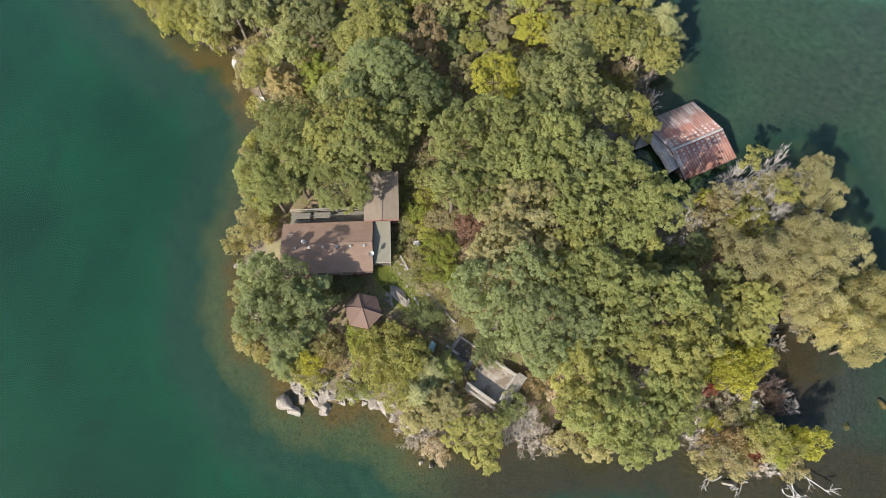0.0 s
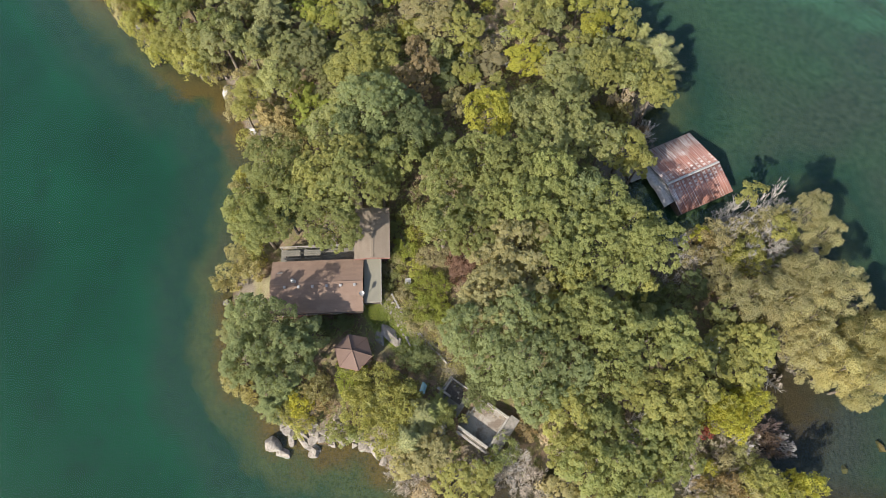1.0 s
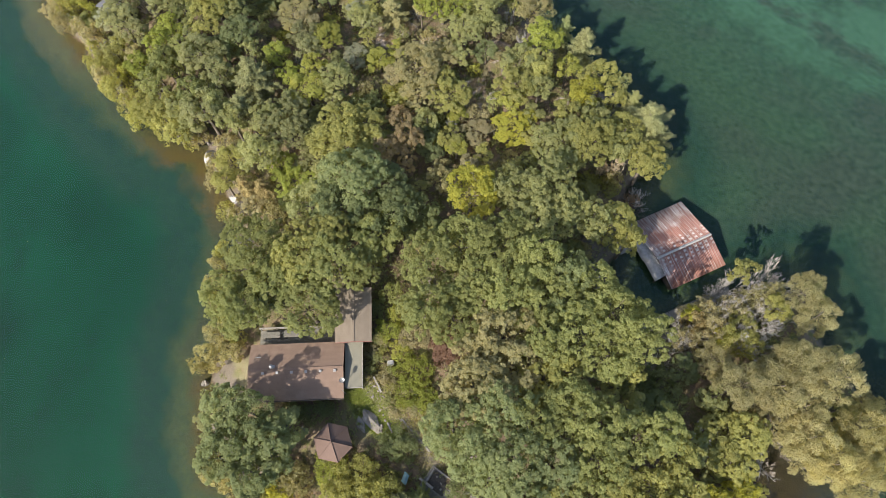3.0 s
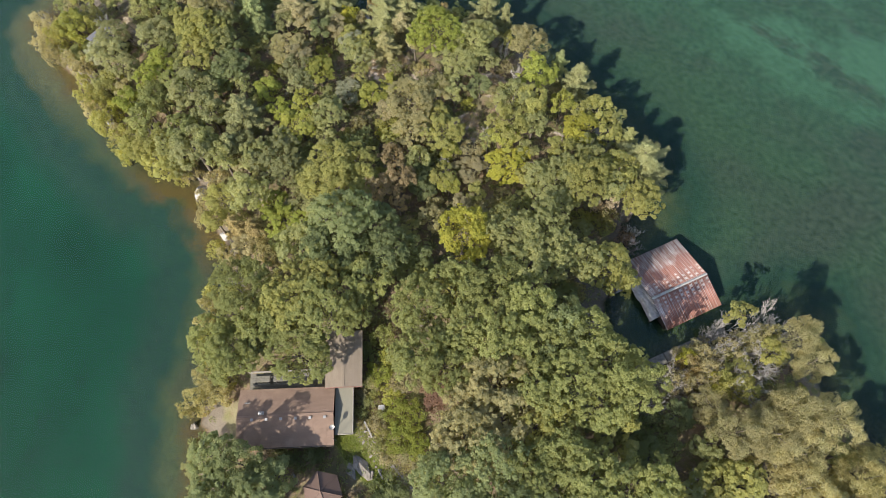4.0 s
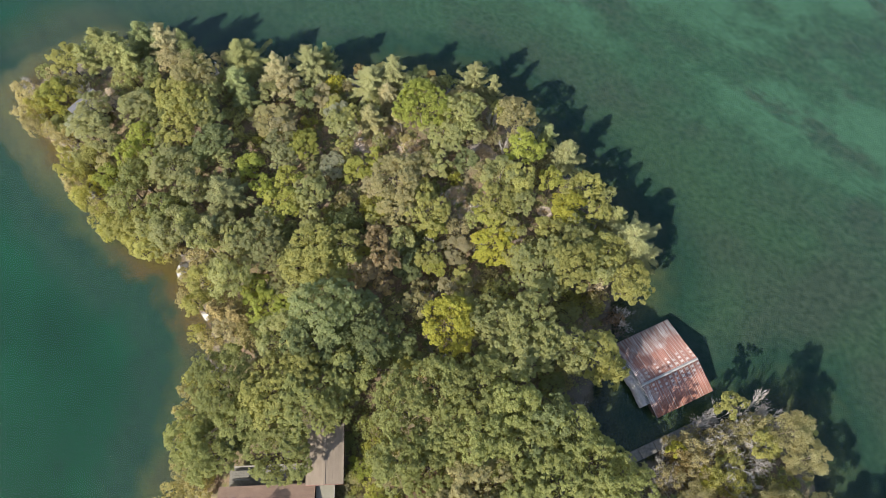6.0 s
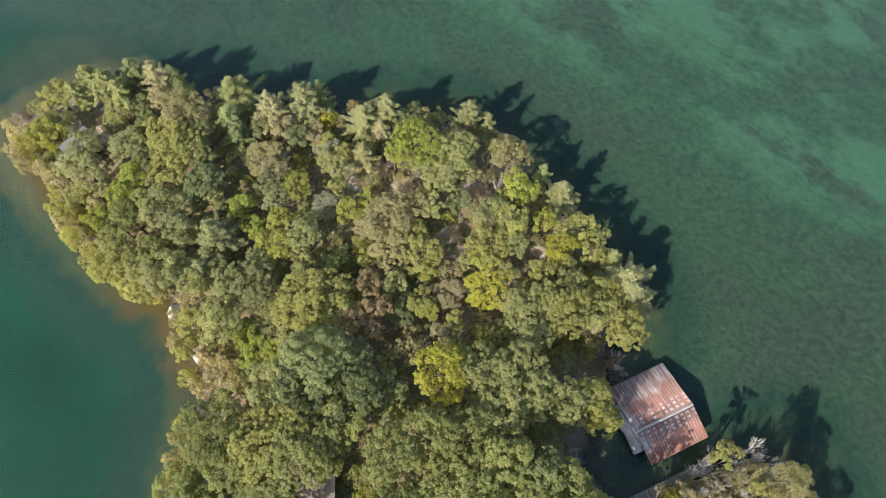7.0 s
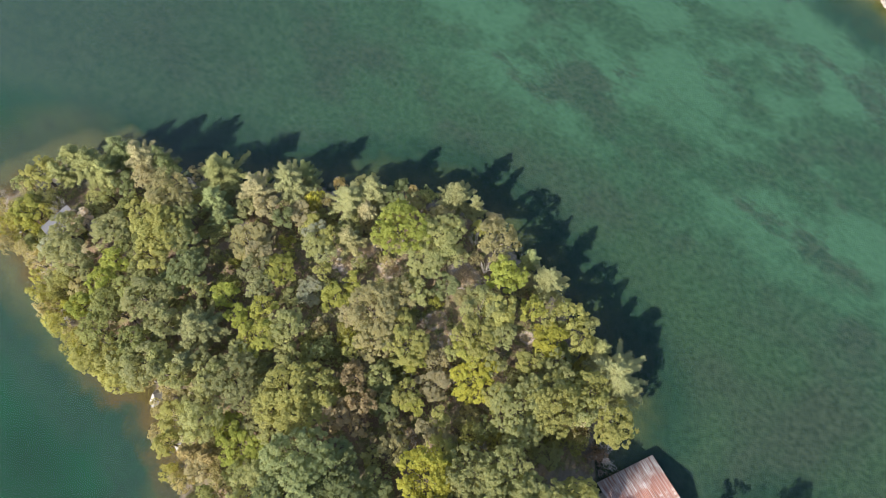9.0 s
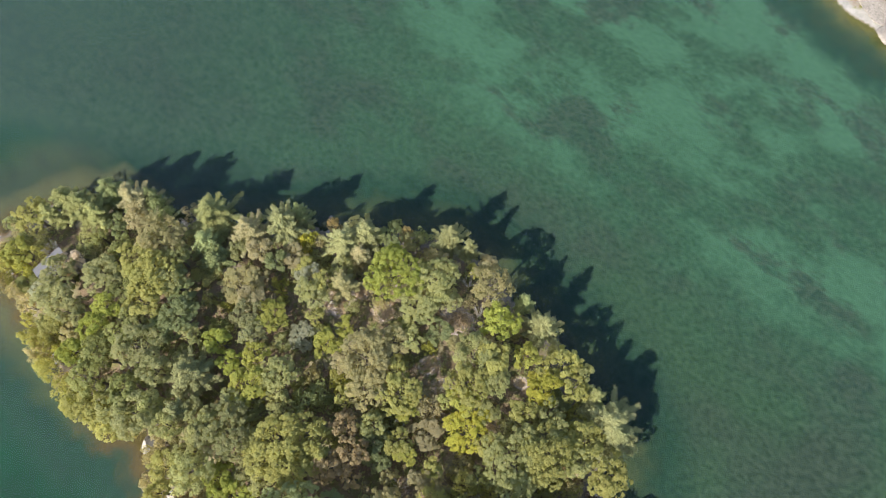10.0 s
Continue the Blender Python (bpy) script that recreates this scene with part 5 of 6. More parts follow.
def window(parent, m, w, h):
    """A window with frame, sill and two panes; m: its middle, looking along -y."""
    win = part("window", block(-w / 2, 0.0, -h / 2, w / 2, 0.05, h / 2, 0.0, m), WOOD_DARK, parent)
    for s in (-1, 1):
        part("pane", block(s * w / 4 - w / 4 + 0.04, -0.012, -h / 2 + 0.04, s * w / 4 + w / 4 - 0.04, -0.004, h / 2 - 0.04, 0.0, m), GLASS, win)
    part("window_frame", block(-w / 2 - 0.06, -0.03, h / 2, w / 2 + 0.06, 0.04, h / 2 + 0.08, 0.0, m), WHITE, win)
    part("sill", block(-w / 2 - 0.08, -0.08, -h / 2 - 0.06, w / 2 + 0.08, 0.04, -h / 2, 0.0, m), WHITE, win)


# ---- the cottage ----
HZ = 2.45
turn = 6.2
cottage = thing("cottage", pose(-14.2, 24.75, HZ, 0, 0, turn), "low brown cottage with a shingled roof, side wing and porch roof", "house")
walls_box(cottage, -4.65, -3.1, 4.75, 2.2, -0.6, 2.35, WOOD_RED)
EAVE, RIDGE, HW, HX, HS, HN, HM = 2.35, 3.0, -4.95, 5.05, -3.45, 2.52, -0.35
south = ((HW, HS, EAVE), (HX, HS, EAVE), (HX, HM, RIDGE), (HW, HM, RIDGE))
north = ((HX, HN, EAVE), (HW, HN, EAVE), (HW, HM, RIDGE), (HX, HM, RIDGE))
roof = part("roof", slab(south, 0.12), SHINGLE, cottage, "brown shingled low gable roof")
roof2 = part("roof", slab(north, 0.12), SHINGLE, cottage, "brown shingled low gable roof")
shingled(roof, *south, 11, 7, SHINGLE)
shingled(roof2, *north, 11, 7, SHINGLE)
for s, xa in ((-1, -4.65), (1, 4.75)):
    bm = bmesh.new()
    f = [bm.verts.new(p) for p in ((xa, -3.1, 2.3), (xa, 2.2, 2.3), (xa, HM, RIDGE - 0.13), (xa - s * 0.15, -3.1, 2.3), (xa - s * 0.15, 2.2, 2.3), (xa - s * 0.15, HM, RIDGE - 0.13))]
    for idx in ((0, 1, 2), (5, 4, 3), (0, 3, 4, 1), (1, 4, 5, 2), (2, 5, 3, 0)):
        bm.faces.new([f[i] for i in idx])
    part("gable", bm, WOOD_RED, cottage)
part("ridge_cap", block(HW, HM - 0.14, RIDGE + 0.01, HX, HM + 0.14, RIDGE + 0.05, 0.01), SHINGLE, cottage)
part("gutter", block(HW, HS - 0.12, EAVE - 0.16, HX, HS - 0.01, EAVE - 0.06, 0.02), WOOD_DARK, cottage, "dark gutter along the eaves")
for i in range(6):
    xv = -3.35 + i * 1.5
    vent = part("roof_vent", block(xv - 0.11, -0.80, RIDGE - 0.25, xv + 0.11, -0.58, RIDGE + 0.1, 0.02), GALV, cottage, "small grey roof vent")
    part("vent_cap", block(xv - 0.14, -0.83, RIDGE + 0.105, xv + 0.14, -0.55, RIDGE + 0.14, 0.01), GALV, vent)
flue = tube_part("flue_pipe", [(-2.4, -0.1, 2.7), (-2.4, -0.1, 3.6)], [0.11, 0.11], GALV, cottage, "galvanised flue pipe with a cap", 10)
tube_part("flue_cap", [(-2.4, -0.1, 3.61), (-2.4, -0.1, 3.68), (-2.4, -0.1, 3.76)], [0.22, 0.2, 0.02], GALV, flue, "", 12)
part("flashing", block(-2.65, -0.3, 2.75, -2.15, 0.15, 3.0, 0.005), GALV, flue)
part("roof_patch", block(-4.3, 1.05, 2.5, -3.7, 1.14, 2.73, 0.005), GALV, cottage, "pale strip of flashing")
for xw in (-3.4, -0.8, 1.9):
    window(cottage, pose(xw, -3.14, 1.25), 1.1, 1.0)
part("door", block(4.78, -1.4, -0.05, 4.83, -0.5, 1.98, 0.01), WHITE, cottage, "white painted door")

# satellite dish on a bracket at the south-east corner
dish = part("satellite_dish", tri_mesh("satellite_dish", *join([
    tube([(0, 0, -0.05), (0, 0, -0.02), (0, 0, 0.03), (0, 0, 0.08)], [0.02, 0.15, 0.23, 0.28], 16)]), GALV), GALV, cottage, "pale grey satellite dish")
dish.matrix_local = pose(4.96, -1.75, 3.35, 34, 0, 30)
tube_part("bracket", [(4.98, -2.0, 2.4), (4.98, -1.95, 3.0), (4.97, -1.8, 3.3)], [0.03, 0.03, 0.03], GALV, cottage)
tube_part("dish_arm", [(4.97, -1.8, 3.3), (5.0, -2.15, 3.5)], [0.015, 0.012], GALV, cottage)

tube_part("mast", [(5.12, -2.9, 1.2), (5.12, -2.9, 4.2)], [0.025, 0.02], GALV, cottage, "thin metal mast")

# the wing, with its ridge across
part("wing_wall", block(4.4, 2.85, -0.6, 7.7, 8.0, 2.75, 0.0), WOOD_RED, cottage)
WE, WR, wx0, wx1, wy0, wy1 = 2.9, 3.18, 4.1, 8.0, 2.3, 8.3
wm = (wx0 + wx1) / 2
east = ((wx1, wy0, WE), (wx1, wy1, WE), (wm, wy1, WR), (wm, wy0, WR))
west = ((wx0, wy1, WE), (wx0, wy0, WE), (wm, wy0, WR), (wm, wy1, WR))
wing_roof = part("wing_roof", slab(east, 0.12), TAN_SHINGLE, cottage, "tan shingled gable roof of the wing")
wing_roof2 = part("wing_roof", slab(west, 0.12), TAN_SHINGLE, cottage, "tan shingled gable roof of the wing")
shingled(wing_roof, *east, 7, 5, TAN_SHINGLE)
shingled(wing_roof2, *west, 7, 5, TAN_SHINGLE)
part("wing_ridge_cap", block(wm - 0.13, wy0, WR + 0.005, wm + 0.13, wy1, WR + 0.05, 0.01), TAN_SHINGLE, cottage)
bm = bmesh.new()
g = [bm.verts.new(p) for p in ((4.4, 2.6, 2.75), (7.7, 2.6, 2.75), (wm, 2.6, WR - 0.13), (4.4, 2.75, 2.75), (7.7, 2.75, 2.75), (wm, 2.75, WR - 0.13))]
for idx in ((0, 1, 2), (5, 4, 3), (0, 3, 4, 1), (1, 4, 5, 2), (2, 5, 3, 0)):
    bm.faces.new([g[i] for i in idx])
part("wing_gable", bm, WOOD_RED, cottage, "red-brown boarded gable")
part("barge_board", slab(((wx0, 2.25, WE - 0.02), (wx0, 2.295, WE - 0.02), (wm, 2.295, WR - 0.02), (wm, 2.25, WR - 0.02)), 0.22), WOOD_RED, cottage)
part("barge_board", slab(((wx1, 2.25, WE - 0.02), (wx1, 2.295, WE - 0.02), (wm, 2.295, WR - 0.02), (wm, 2.25, WR - 0.02)), 0.22), WOOD_RED, cottage)

# flat porch roof beside the main roof
part("porch_roof", slab(((5.08, -2.35, 2.15), (6.9, -2.35, 2.05), (6.9, 2.55, 2.05), (5.08, 2.55, 2.15)), 0.14), ROLL, cottage, "flat grey-green felt porch roof")
part("porch_edge", block(6.9, -2.4, 1.9, 6.98, 2.55, 2.09, 0.01), WOOD_GREY, cottage)
part("porch_edge", block(5.08, -2.44, 1.91, 6.98, -2.36, 2.12, 0.01), WOOD_GREY, cottage)
for xp, yp in ((5.2, -2.2), (6.8, -2.2), (6.8, 0.1), (6.8, 2.4)):
    part("post", block(xp - 0.06, yp - 0.06, -0.5, xp + 0.06, yp + 0.06, 1.96, 0.01), WOOD_GREY, cottage)
part("porch_wall", block(4.9, -2.1, -0.6, 6.7, 2.4, 1.0, 0.01), WOOD_DARK, cottage)
part("step", block(5.3, -3.0, -0.45, 6.6, -2.45, -0.05, 0.02), PALE_CONCRETE, cottage, "pale concrete doorstep")

# the deck on the north side, with rails and benches
DECK = pose(-14.2, 24.75, HZ, 0, 0, turn)
deck = thing("deck", DECK, "weathered timber deck with rails along the cottage", "deck")
for i in range(9):
    part("plank", block(-4.4, 2.3 + i * 0.24, 0.87, 4.35, 2.3 + i * 0.24 + 0.225, 0.91, 0.004), WOOD_DECK, deck)
for i in range(6):
    xx = -4.3 + i * 1.7
    part("post", block(xx - 0.05, 4.42, -0.4, xx + 0.05, 4.52, 1.8, 0.01), WOOD_GREY, deck)
part("rail", block(-4.4, 4.40, 1.78, 4.3, 4.54, 1.83, 0.01), WOOD_GREY, deck)
part("rail", block(-4.4, 4.44, 1.3, 4.3, 4.49, 1.38, 0.01), WOOD_GREY, deck)
for xx in (-3.0, -0.75):
    table = thing("picnic_table", DECK @ pose(xx, 3.72, 0.915), "grey timber picnic table with bench seats on the deck", "picnic table", "picnic tables on the deck")
    for yy in (-0.23, 0.0, 0.23):
        part("tabletop_board", block(-0.93, yy - 0.108, 0.78, 0.93, yy + 0.108, 0.82, 0.008), WOOD_DECK, table)
    for yy in (-0.5, 0.5):
        part("seat", block(-0.93, yy - 0.11, 0.42, 0.93, yy + 0.11, 0.46, 0.008), WOOD_DECK, table, "grey bench board")
    for s in (-0.7, 0.7):
        part("brace", block(s - 0.04, -0.6, 0.34, s + 0.04, 0.6, 0.42, 0.0), WOOD_DARK, table)
        part("leg", block(s - 0.045, -0.32, 0.0, s + 0.045, -0.22, 0.78, 0.0), WOOD_DARK, table)
        part("leg", block(s - 0.045, 0.22, 0.0, s + 0.045, 0.32, 0.78, 0.0), WOOD_DARK, table)


# ---- the gazebo ----
GB = ground_at(-9.5, 17.7)
gazebo = thing("gazebo", pose(-9.37, 17.37, GB, 0, 0, 37), "six-sided gazebo with a red-brown shingled roof", "gazebo")
GR, GE, GT = 2.05, 2.35, 3.45
ring = [(GR * math.cos(radians(60 * i + 15)), GR * math.sin(radians(60 * i + 15))) for i in range(6)]
part("floor", prism([(x * 0.85, y * 0.85) for x, y in ring], -0.3, 0.12), WOOD_GREY, gazebo)
faces = []
for i in range(6):
    (ax, ay), (bx, by) = ring[i], ring[(i + 1) % 6]
    panel = part("roof_panel", slab(((ax, ay, GE), (bx, by, GE), (0, 0, GT)), 0.08), HEX_SHINGLE, gazebo)
    faces.append((panel, (ax, ay, GE), (bx, by, GE)))
    tube_part("hip", [(ax, ay, GE + 0.035), (0, 0, GT + 0.035)], [0.045, 0.045], HEX_SHINGLE, gazebo, "", 6)
    part("post", block(ax * 0.85 - 0.06, ay * 0.85 - 0.06, 0.1, ax * 0.85 + 0.06, ay * 0.85 + 0.06, GE - 0.02, 0.01), WOOD_RED, gazebo)
    mx, my, a = (ax + bx) / 2 * 0.85, (ay + by) / 2 * 0.85, math.atan2(by - ay, bx - ax)
    if i != 3:
        part("railing", block(-0.85, -0.03, 0.75, 0.85, 0.03, 0.85, 0.005, Matrix.Translation((mx, my, 0)) @ Matrix.Rotation(a, 4, "Z")), WOOD_RED, gazebo)
    part("fascia", block(-1.05, -0.03, GE - 0.2, 1.05, 0.02, GE - 0.02, 0.005, Matrix.Translation((mx / 0.85 * 0.985, my / 0.85 * 0.985, 0)) @ Matrix.Rotation(a, 4, "Z")), WOOD_RED, gazebo)
tube_part("finial", [(0, 0, GT), (0, 0, GT + 0.1), (0, 0, GT + 0.22)], [0.06, 0.08, 0.01], HEX_SHINGLE, gazebo)

# ---- the boathouse over the water ----
boat = thing("boathouse", pose(28.35, 42.0, -0.3, 0, 0, 28.2), "boathouse over the water with a rusty corrugated roof", "boathouse")
BX0, BX1, BE, BR = -3.3, 4.05, 1.62, 2.65
BS, BN, BM = -3.75, 5.65, 0.1
walls_box(boat, -3.0, -3.45, 3.75, 5.3, -0.9, 1.0, WOOD_DARK, 0.12)
part("wall", block(-3.0, -3.45, 1.0, 3.75, -3.33, 1.6, 0.0), WOOD_DARK, boat)


def corrugated(x0, x1, ya, za, yb, zb, thick=0.02, pitch=0.17, amp=0.028):
    """A wavy sheet from the eaves (ya, za) up to (yb, zb), its waves side by side along x."""
    n = max(4, int((x1 - x0) / pitch * 4))
    xs_ = np.linspace(x0, x1, n + 1)
    wave = amp * np.sin((xs_ - x0) / pitch * 2 * math.pi)
    v, f = [], []
    for lift in (0.0, -thick):
        for yy, zz in ((ya, za), (yb, zb)):
            v += [(x, yy, zz + w + lift) for x, w in zip(xs_, wave)]
    k = n + 1
    for i in range(n):
        f += [(i, i + 1, k + i + 1, k + i), (2 * k + i + 1, 2 * k + i, 3 * k + i, 3 * k + i + 1)]
        f += [(i + 1, i, 2 * k + i, 2 * k + i + 1), (k + i, k + i + 1, 3 * k + i + 1, 3 * k + i)]
    return v, f


sheets = 8
for i in range(sheets):
    xa = BX0 + (BX1 - BX0) * i / sheets
    xb = BX0 + (BX1 - BX0) * (i + 1) / sheets + 0.06
    lift = 0.006 * (i % 2)
    for (y0, z0), (y1, z1), rows in (((BS, BE), (BM, BR), 1), ((BN, BE - 0.6), (BM, BR), 1)):
        for j in range(rows):
            f0, f1 = j / rows, min(1.0, (j + 1.04) / rows)
            up = 0.006 * (rows - j)
            v, f = corrugated(xa, xb, y0 + (y1 - y0) * f0, z0 + (z1 - z0) * f0 + lift + up, y0 + (y1 - y0) * f1, z0 + (z1 - z0) * f1 + lift + up - 0.01)
            part("roof_sheet", mesh_of("roof_sheet", v, f, RUST, True), RUST, boat)
part("ridge_cap", slab(((BX0 - 0.05, BM - 0.15, BR - 0.01), (BX1 + 0.05, BM - 0.15, BR - 0.01), (BX1 + 0.05, BM, BR + 0.07), (BX0 - 0.05, BM, BR + 0.07)), 0.015), GALV, boat, "bright metal ridge cap")
part("ridge_cap", slab(((BX0 - 0.05, BM + 0.15, BR - 0.02), (BX0 - 0.05, BM, BR + 0.07), (BX1 + 0.05, BM, BR + 0.07), (BX1 + 0.05, BM + 0.15, BR - 0.02)), 0.015), GALV, boat, "bright metal ridge cap")
for s, xg in ((-1, BX0 + 0.12), (1, BX1 - 0.12)):
    bm = bmesh.new()
    g = [bm.verts.new(p) for p in ((xg, BS + 0.3, 0.98), (xg, BS + 0.3, 1.6), (xg, BM, BR - 0.1), (xg, BN - 0.3, 0.98), (xg - s * 0.1, BS + 0.3, 0.98), (xg - s * 0.1, BS + 0.3, 1.6), (xg - s * 0.1, BM, BR - 0.1), (xg - s * 0.1, BN - 0.3, 0.98))]
    for idx in ((0, 1, 2, 3), (7, 6, 5, 4), (0, 4, 5, 1), (1, 5, 6, 2), (2, 6, 7, 3), (3, 7, 4, 0)):
        bm.faces.new([g[i] for i in idx])
    bmesh.ops.recalc_face_normals(bm, faces=bm.faces)
    part("gable", bm, WOOD_DARK, boat)
part("lean_to_frame", slab(((-4.15, -1.9, 1.1), (-3.1, -1.9, 1.32), (-3.1, 3.4, 1.32), (-4.1, 3.4, 1.1)), 0.08), WOOD_DARK, boat)
for i in range(6):
    ya, yb = -2.0 + i * 0.92, -2.0 + (i + 1) * 0.92 + 0.05
    lift = 0.01 * (i % 2)
    rake = BR - (BR - BE) * max(abs(ya - BM), abs(yb - BM)) / (BM - BS) - 0.16
    v, f = corrugated(ya, yb, 0.0, 0.0, 1.0, 0.0)
    v = [(-4.35 + 0.06 * (i % 3) + y * 1.2, x, 1.13 + (rake - 1.13) * y + z + lift) for x, y, z in v]
    part("lean_to_sheet", mesh_of("lean_to_sheet", v, [q[::-1] for q in f], BARE_SHEET, True), BARE_SHEET, boat, "grey galvanised lean-to sheet")
for xp in (-4.0, -2.85, 0.4, 3.55):
    for yp in (-3.2, 5.0) if xp > -3.5 else (-1.8, 3.2):
        tube_part("pile", [(xp, yp, -1.6), (xp, yp, 1.0)], [0.13, 0.11], WOOD_DARK, boat)

# landing stage from the boathouse to the bank, and the stone breakwater
jetty = thing("jetty", pose(22.7, 42.9, 0.0, 0, 0, 27.5), "grey timber jetty between bank and boathouse", "jetty")
for i in range(9):
    part("plank", block(-1.6, -0.8 + i * 0.2, 0.42, 2.2, -0.8 + i * 0.2 + 0.18, 0.47, 0.004), WOOD_GREY, jetty)
for xx in (-1.2, 1.9):
    for yy in (-0.6, 0.8):
        tube_part("pile", [(xx, yy, -1.3), (xx, yy, 0.42)], [0.09, 0.09], WOOD_DARK, jetty)
breakwater = thing("breakwater", pose(28.6, 34.9, 0.0, 0, 0, 27.2), "low pale concrete breakwater along the boathouse basin", "breakwater")
for i in range(6):
    part("slab", block(-5.6 + i * 2.0, -0.6, -0.9, -5.6 + i * 2.0 + 1.96, 0.6, 0.42 + 0.03 * (i % 3), 0.05), CONCRETE, breakwater)

# ---- shed with a grey roof on the north-west point ----
SZ = ground_at(-46.0, 72.0)
shed = thing("shed", pose(-46.0, 72.0, SZ, 0, 0, 54), "small shed with a weathered grey shingled roof under trees", "shed")
walls_box(shed, -1.85, -1.7, 1.85, 1.7, -0.6, 2.2, WOOD_DARK)
for side in (1, -1):
    part("roof", slab(((-side * 2.1, -side * 2.0, 2.15), (side * 2.1, -side * 2.0, 2.15), (side * 2.1, 0.0, 3.2), (-side * 2.1, 0.0, 3.2)), 0.1), GREY_SHINGLE, shed)
part("ridge_cap", block(-2.1, -0.12, 3.19, 2.1, 0.12, 3.24, 0.01), GREY_SHINGLE, shed)
for s_ in (-1, 1):
    bm = bmesh.new()
    xa = s_ * 1.85
    f = [bm.verts.new(p) for p in ((xa, -1.7, 2.2), (xa, 1.7, 2.2), (xa, 0, 3.08), (xa - s_ * 0.12, -1.7, 2.2), (xa - s_ * 0.12, 1.7, 2.2), (xa - s_ * 0.12, 0, 3.08))]
    for idx in ((0, 1, 2), (5, 4, 3), (0, 3, 4, 1), (1, 4, 5, 2), (2, 5, 3, 0)):
        bm.faces.new([f[i] for i in idx])
    part("gable", bm, WOOD_DARK, shed)

# ---- old foundations ----
FZ = ground_at(4.2, 12.4)
ruin = thing("foundation", pose(4.45, 12.1, FZ, 0, 0, -31.5), "roofless old concrete foundation with low walls and sandy floor", "foundation")
part("floor", block(-1.25, -2.3, -0.5, 2.2, 1.2, 0.06, 0.02), STAINED, ruin, "pale dusty concrete floor")
part("wall", block(-0.95, 1.2, -0.6, 2.3, 1.46, 0.5, 0.03), PALE_CONCRETE, ruin, "low pale concrete wall")
part("wall", block(-1.4, -2.62, -0.8, 2.2, -2.32, 1.4, 0.03), WOOD_GREY, ruin, "grey weathered wall")
part("wall", block(2.2, -2.3, -0.8, 2.42, 1.46, 0.75, 0.03), PALE_CONCRETE, ruin)
part("wall", block(-1.5, -2.3, -0.8, -1.26, -0.4, 0.45, 0.03), CONCRETE, ruin)
part("terrace", block(2.43, -2.2, -0.8, 3.45, 1.75, 0.66, 0.03), CONCRETE, ruin, "weathered grey concrete terrace")
part("beam", block(-1.3, -3.05, 0.75, 2.4, -2.82, 0.98, 0.02), WOOD_GREY, ruin)
for xx in (-0.9, 1.9):
    part("post", block(xx - 0.07, -3.0, -0.8, xx + 0.07, -2.86, 0.75, 0.01), WOOD_GREY, ruin)
for i, (qx, qy) in enumerate(((-0.8, 0.4), (-0.5, 0.8), (0.1, 0.5), (0.6, 0.9), (-0.2, 0.1), (1.0, 0.6), (-0.9, -0.2), (1.6, 0.9), (0.3, 1.0))):
    part("rubble", block(-0.11, -0.08, 0.05, 0.1, 0.07, 0.13, 0.025, pose(qx, qy, 0, 0, 0, 53 * i)), SOIL, ruin)
TZ = ground_at(1.2, 15.0)
terrace = thing("terrace", pose(1.5, 14.1, TZ, 0, 0, -31.5), "ruined terrace of dark paving with pale kerbs", "terrace")
part("paving", block(-1.5, -1.9, -0.5, 1.5, 1.3, 0.05, 0.02), CONCRETE, terrace)
part("fire_pit", block(-1.0, -0.7, 0.05, 1.0, 1.0, 0.08, 0.01), ASH, terrace, "blackened patch of ash")
part("kerb", block(-1.2, 1.12, -0.2, 1.5, 1.24, 0.3, 0.02), PALE_CONCRETE, terrace, "pale concrete kerb")
part("kerb", block(-1.25, -1.3, -0.2, -1.08, 1.06, 0.3, 0.02), PALE_CONCRETE, terrace)
part("lintel", block(-1.9, -0.70, 0.42, -0.2, -0.44, 0.56, 0.03), PALE_CONCRETE, terrace, "fallen pale lintel")
part("support", block(-1.25, -0.7, -0.2, -0.95, -0.4, 0.42, 0.02), PALE_CONCRETE, terrace)
for i, (qx, qy) in enumerate(((0.2, 0.3), (-0.5, 0.6), (0.5, -0.2), (0.9, -1.2), (-0.2, -1.3))):
    part("rubble", block(-0.12, -0.1, 0.08, 0.13, 0.1, 0.2, 0.03, pose(qx, qy, 0, 0, 0, 37 * i)), CONCRETE, terrace)


def rock_mesh(seed, sx, sy, sz, rough=0.05, mat=GRANITE):
    """A weathered block of granite with split faces."""
    rng = np.random.default_rng(int(abs(seed) * 100))
    normals = unit(rng.normal(size=(11, 3)))
    reach = rng.uniform(0.45, 0.95, 11)
    reach[normals[:, 2] > 0.55] *= 0.75
    bm = bmesh.new()
    bmesh.ops.create_icosphere(bm, subdivisions=4 if max(sx, sy) > 0.6 else 3, radius=1.0)
    o = Vector((seed * 7.3, seed * 3.1, seed * 1.7))
    for v in bm.verts:
        w = v.co.normalized()
        facing = normals @ np.array(w)
        cut = min([1.25] + [float(r / f) for r, f in zip(reach, facing) if f > 0.25])
        c = w * cut * (1 + noise.noise(w * 2.1 + o) * rough + noise.noise(w * 5.3 + o) * rough * 0.5)
        v.co = Vector((c.x * sx, c.y * sy, c.z * sz))
    me = bpy.data.meshes.new("boulder")
    bm.to_mesh(me)
    bm.free()
    me.materials.append(mat)
    return me


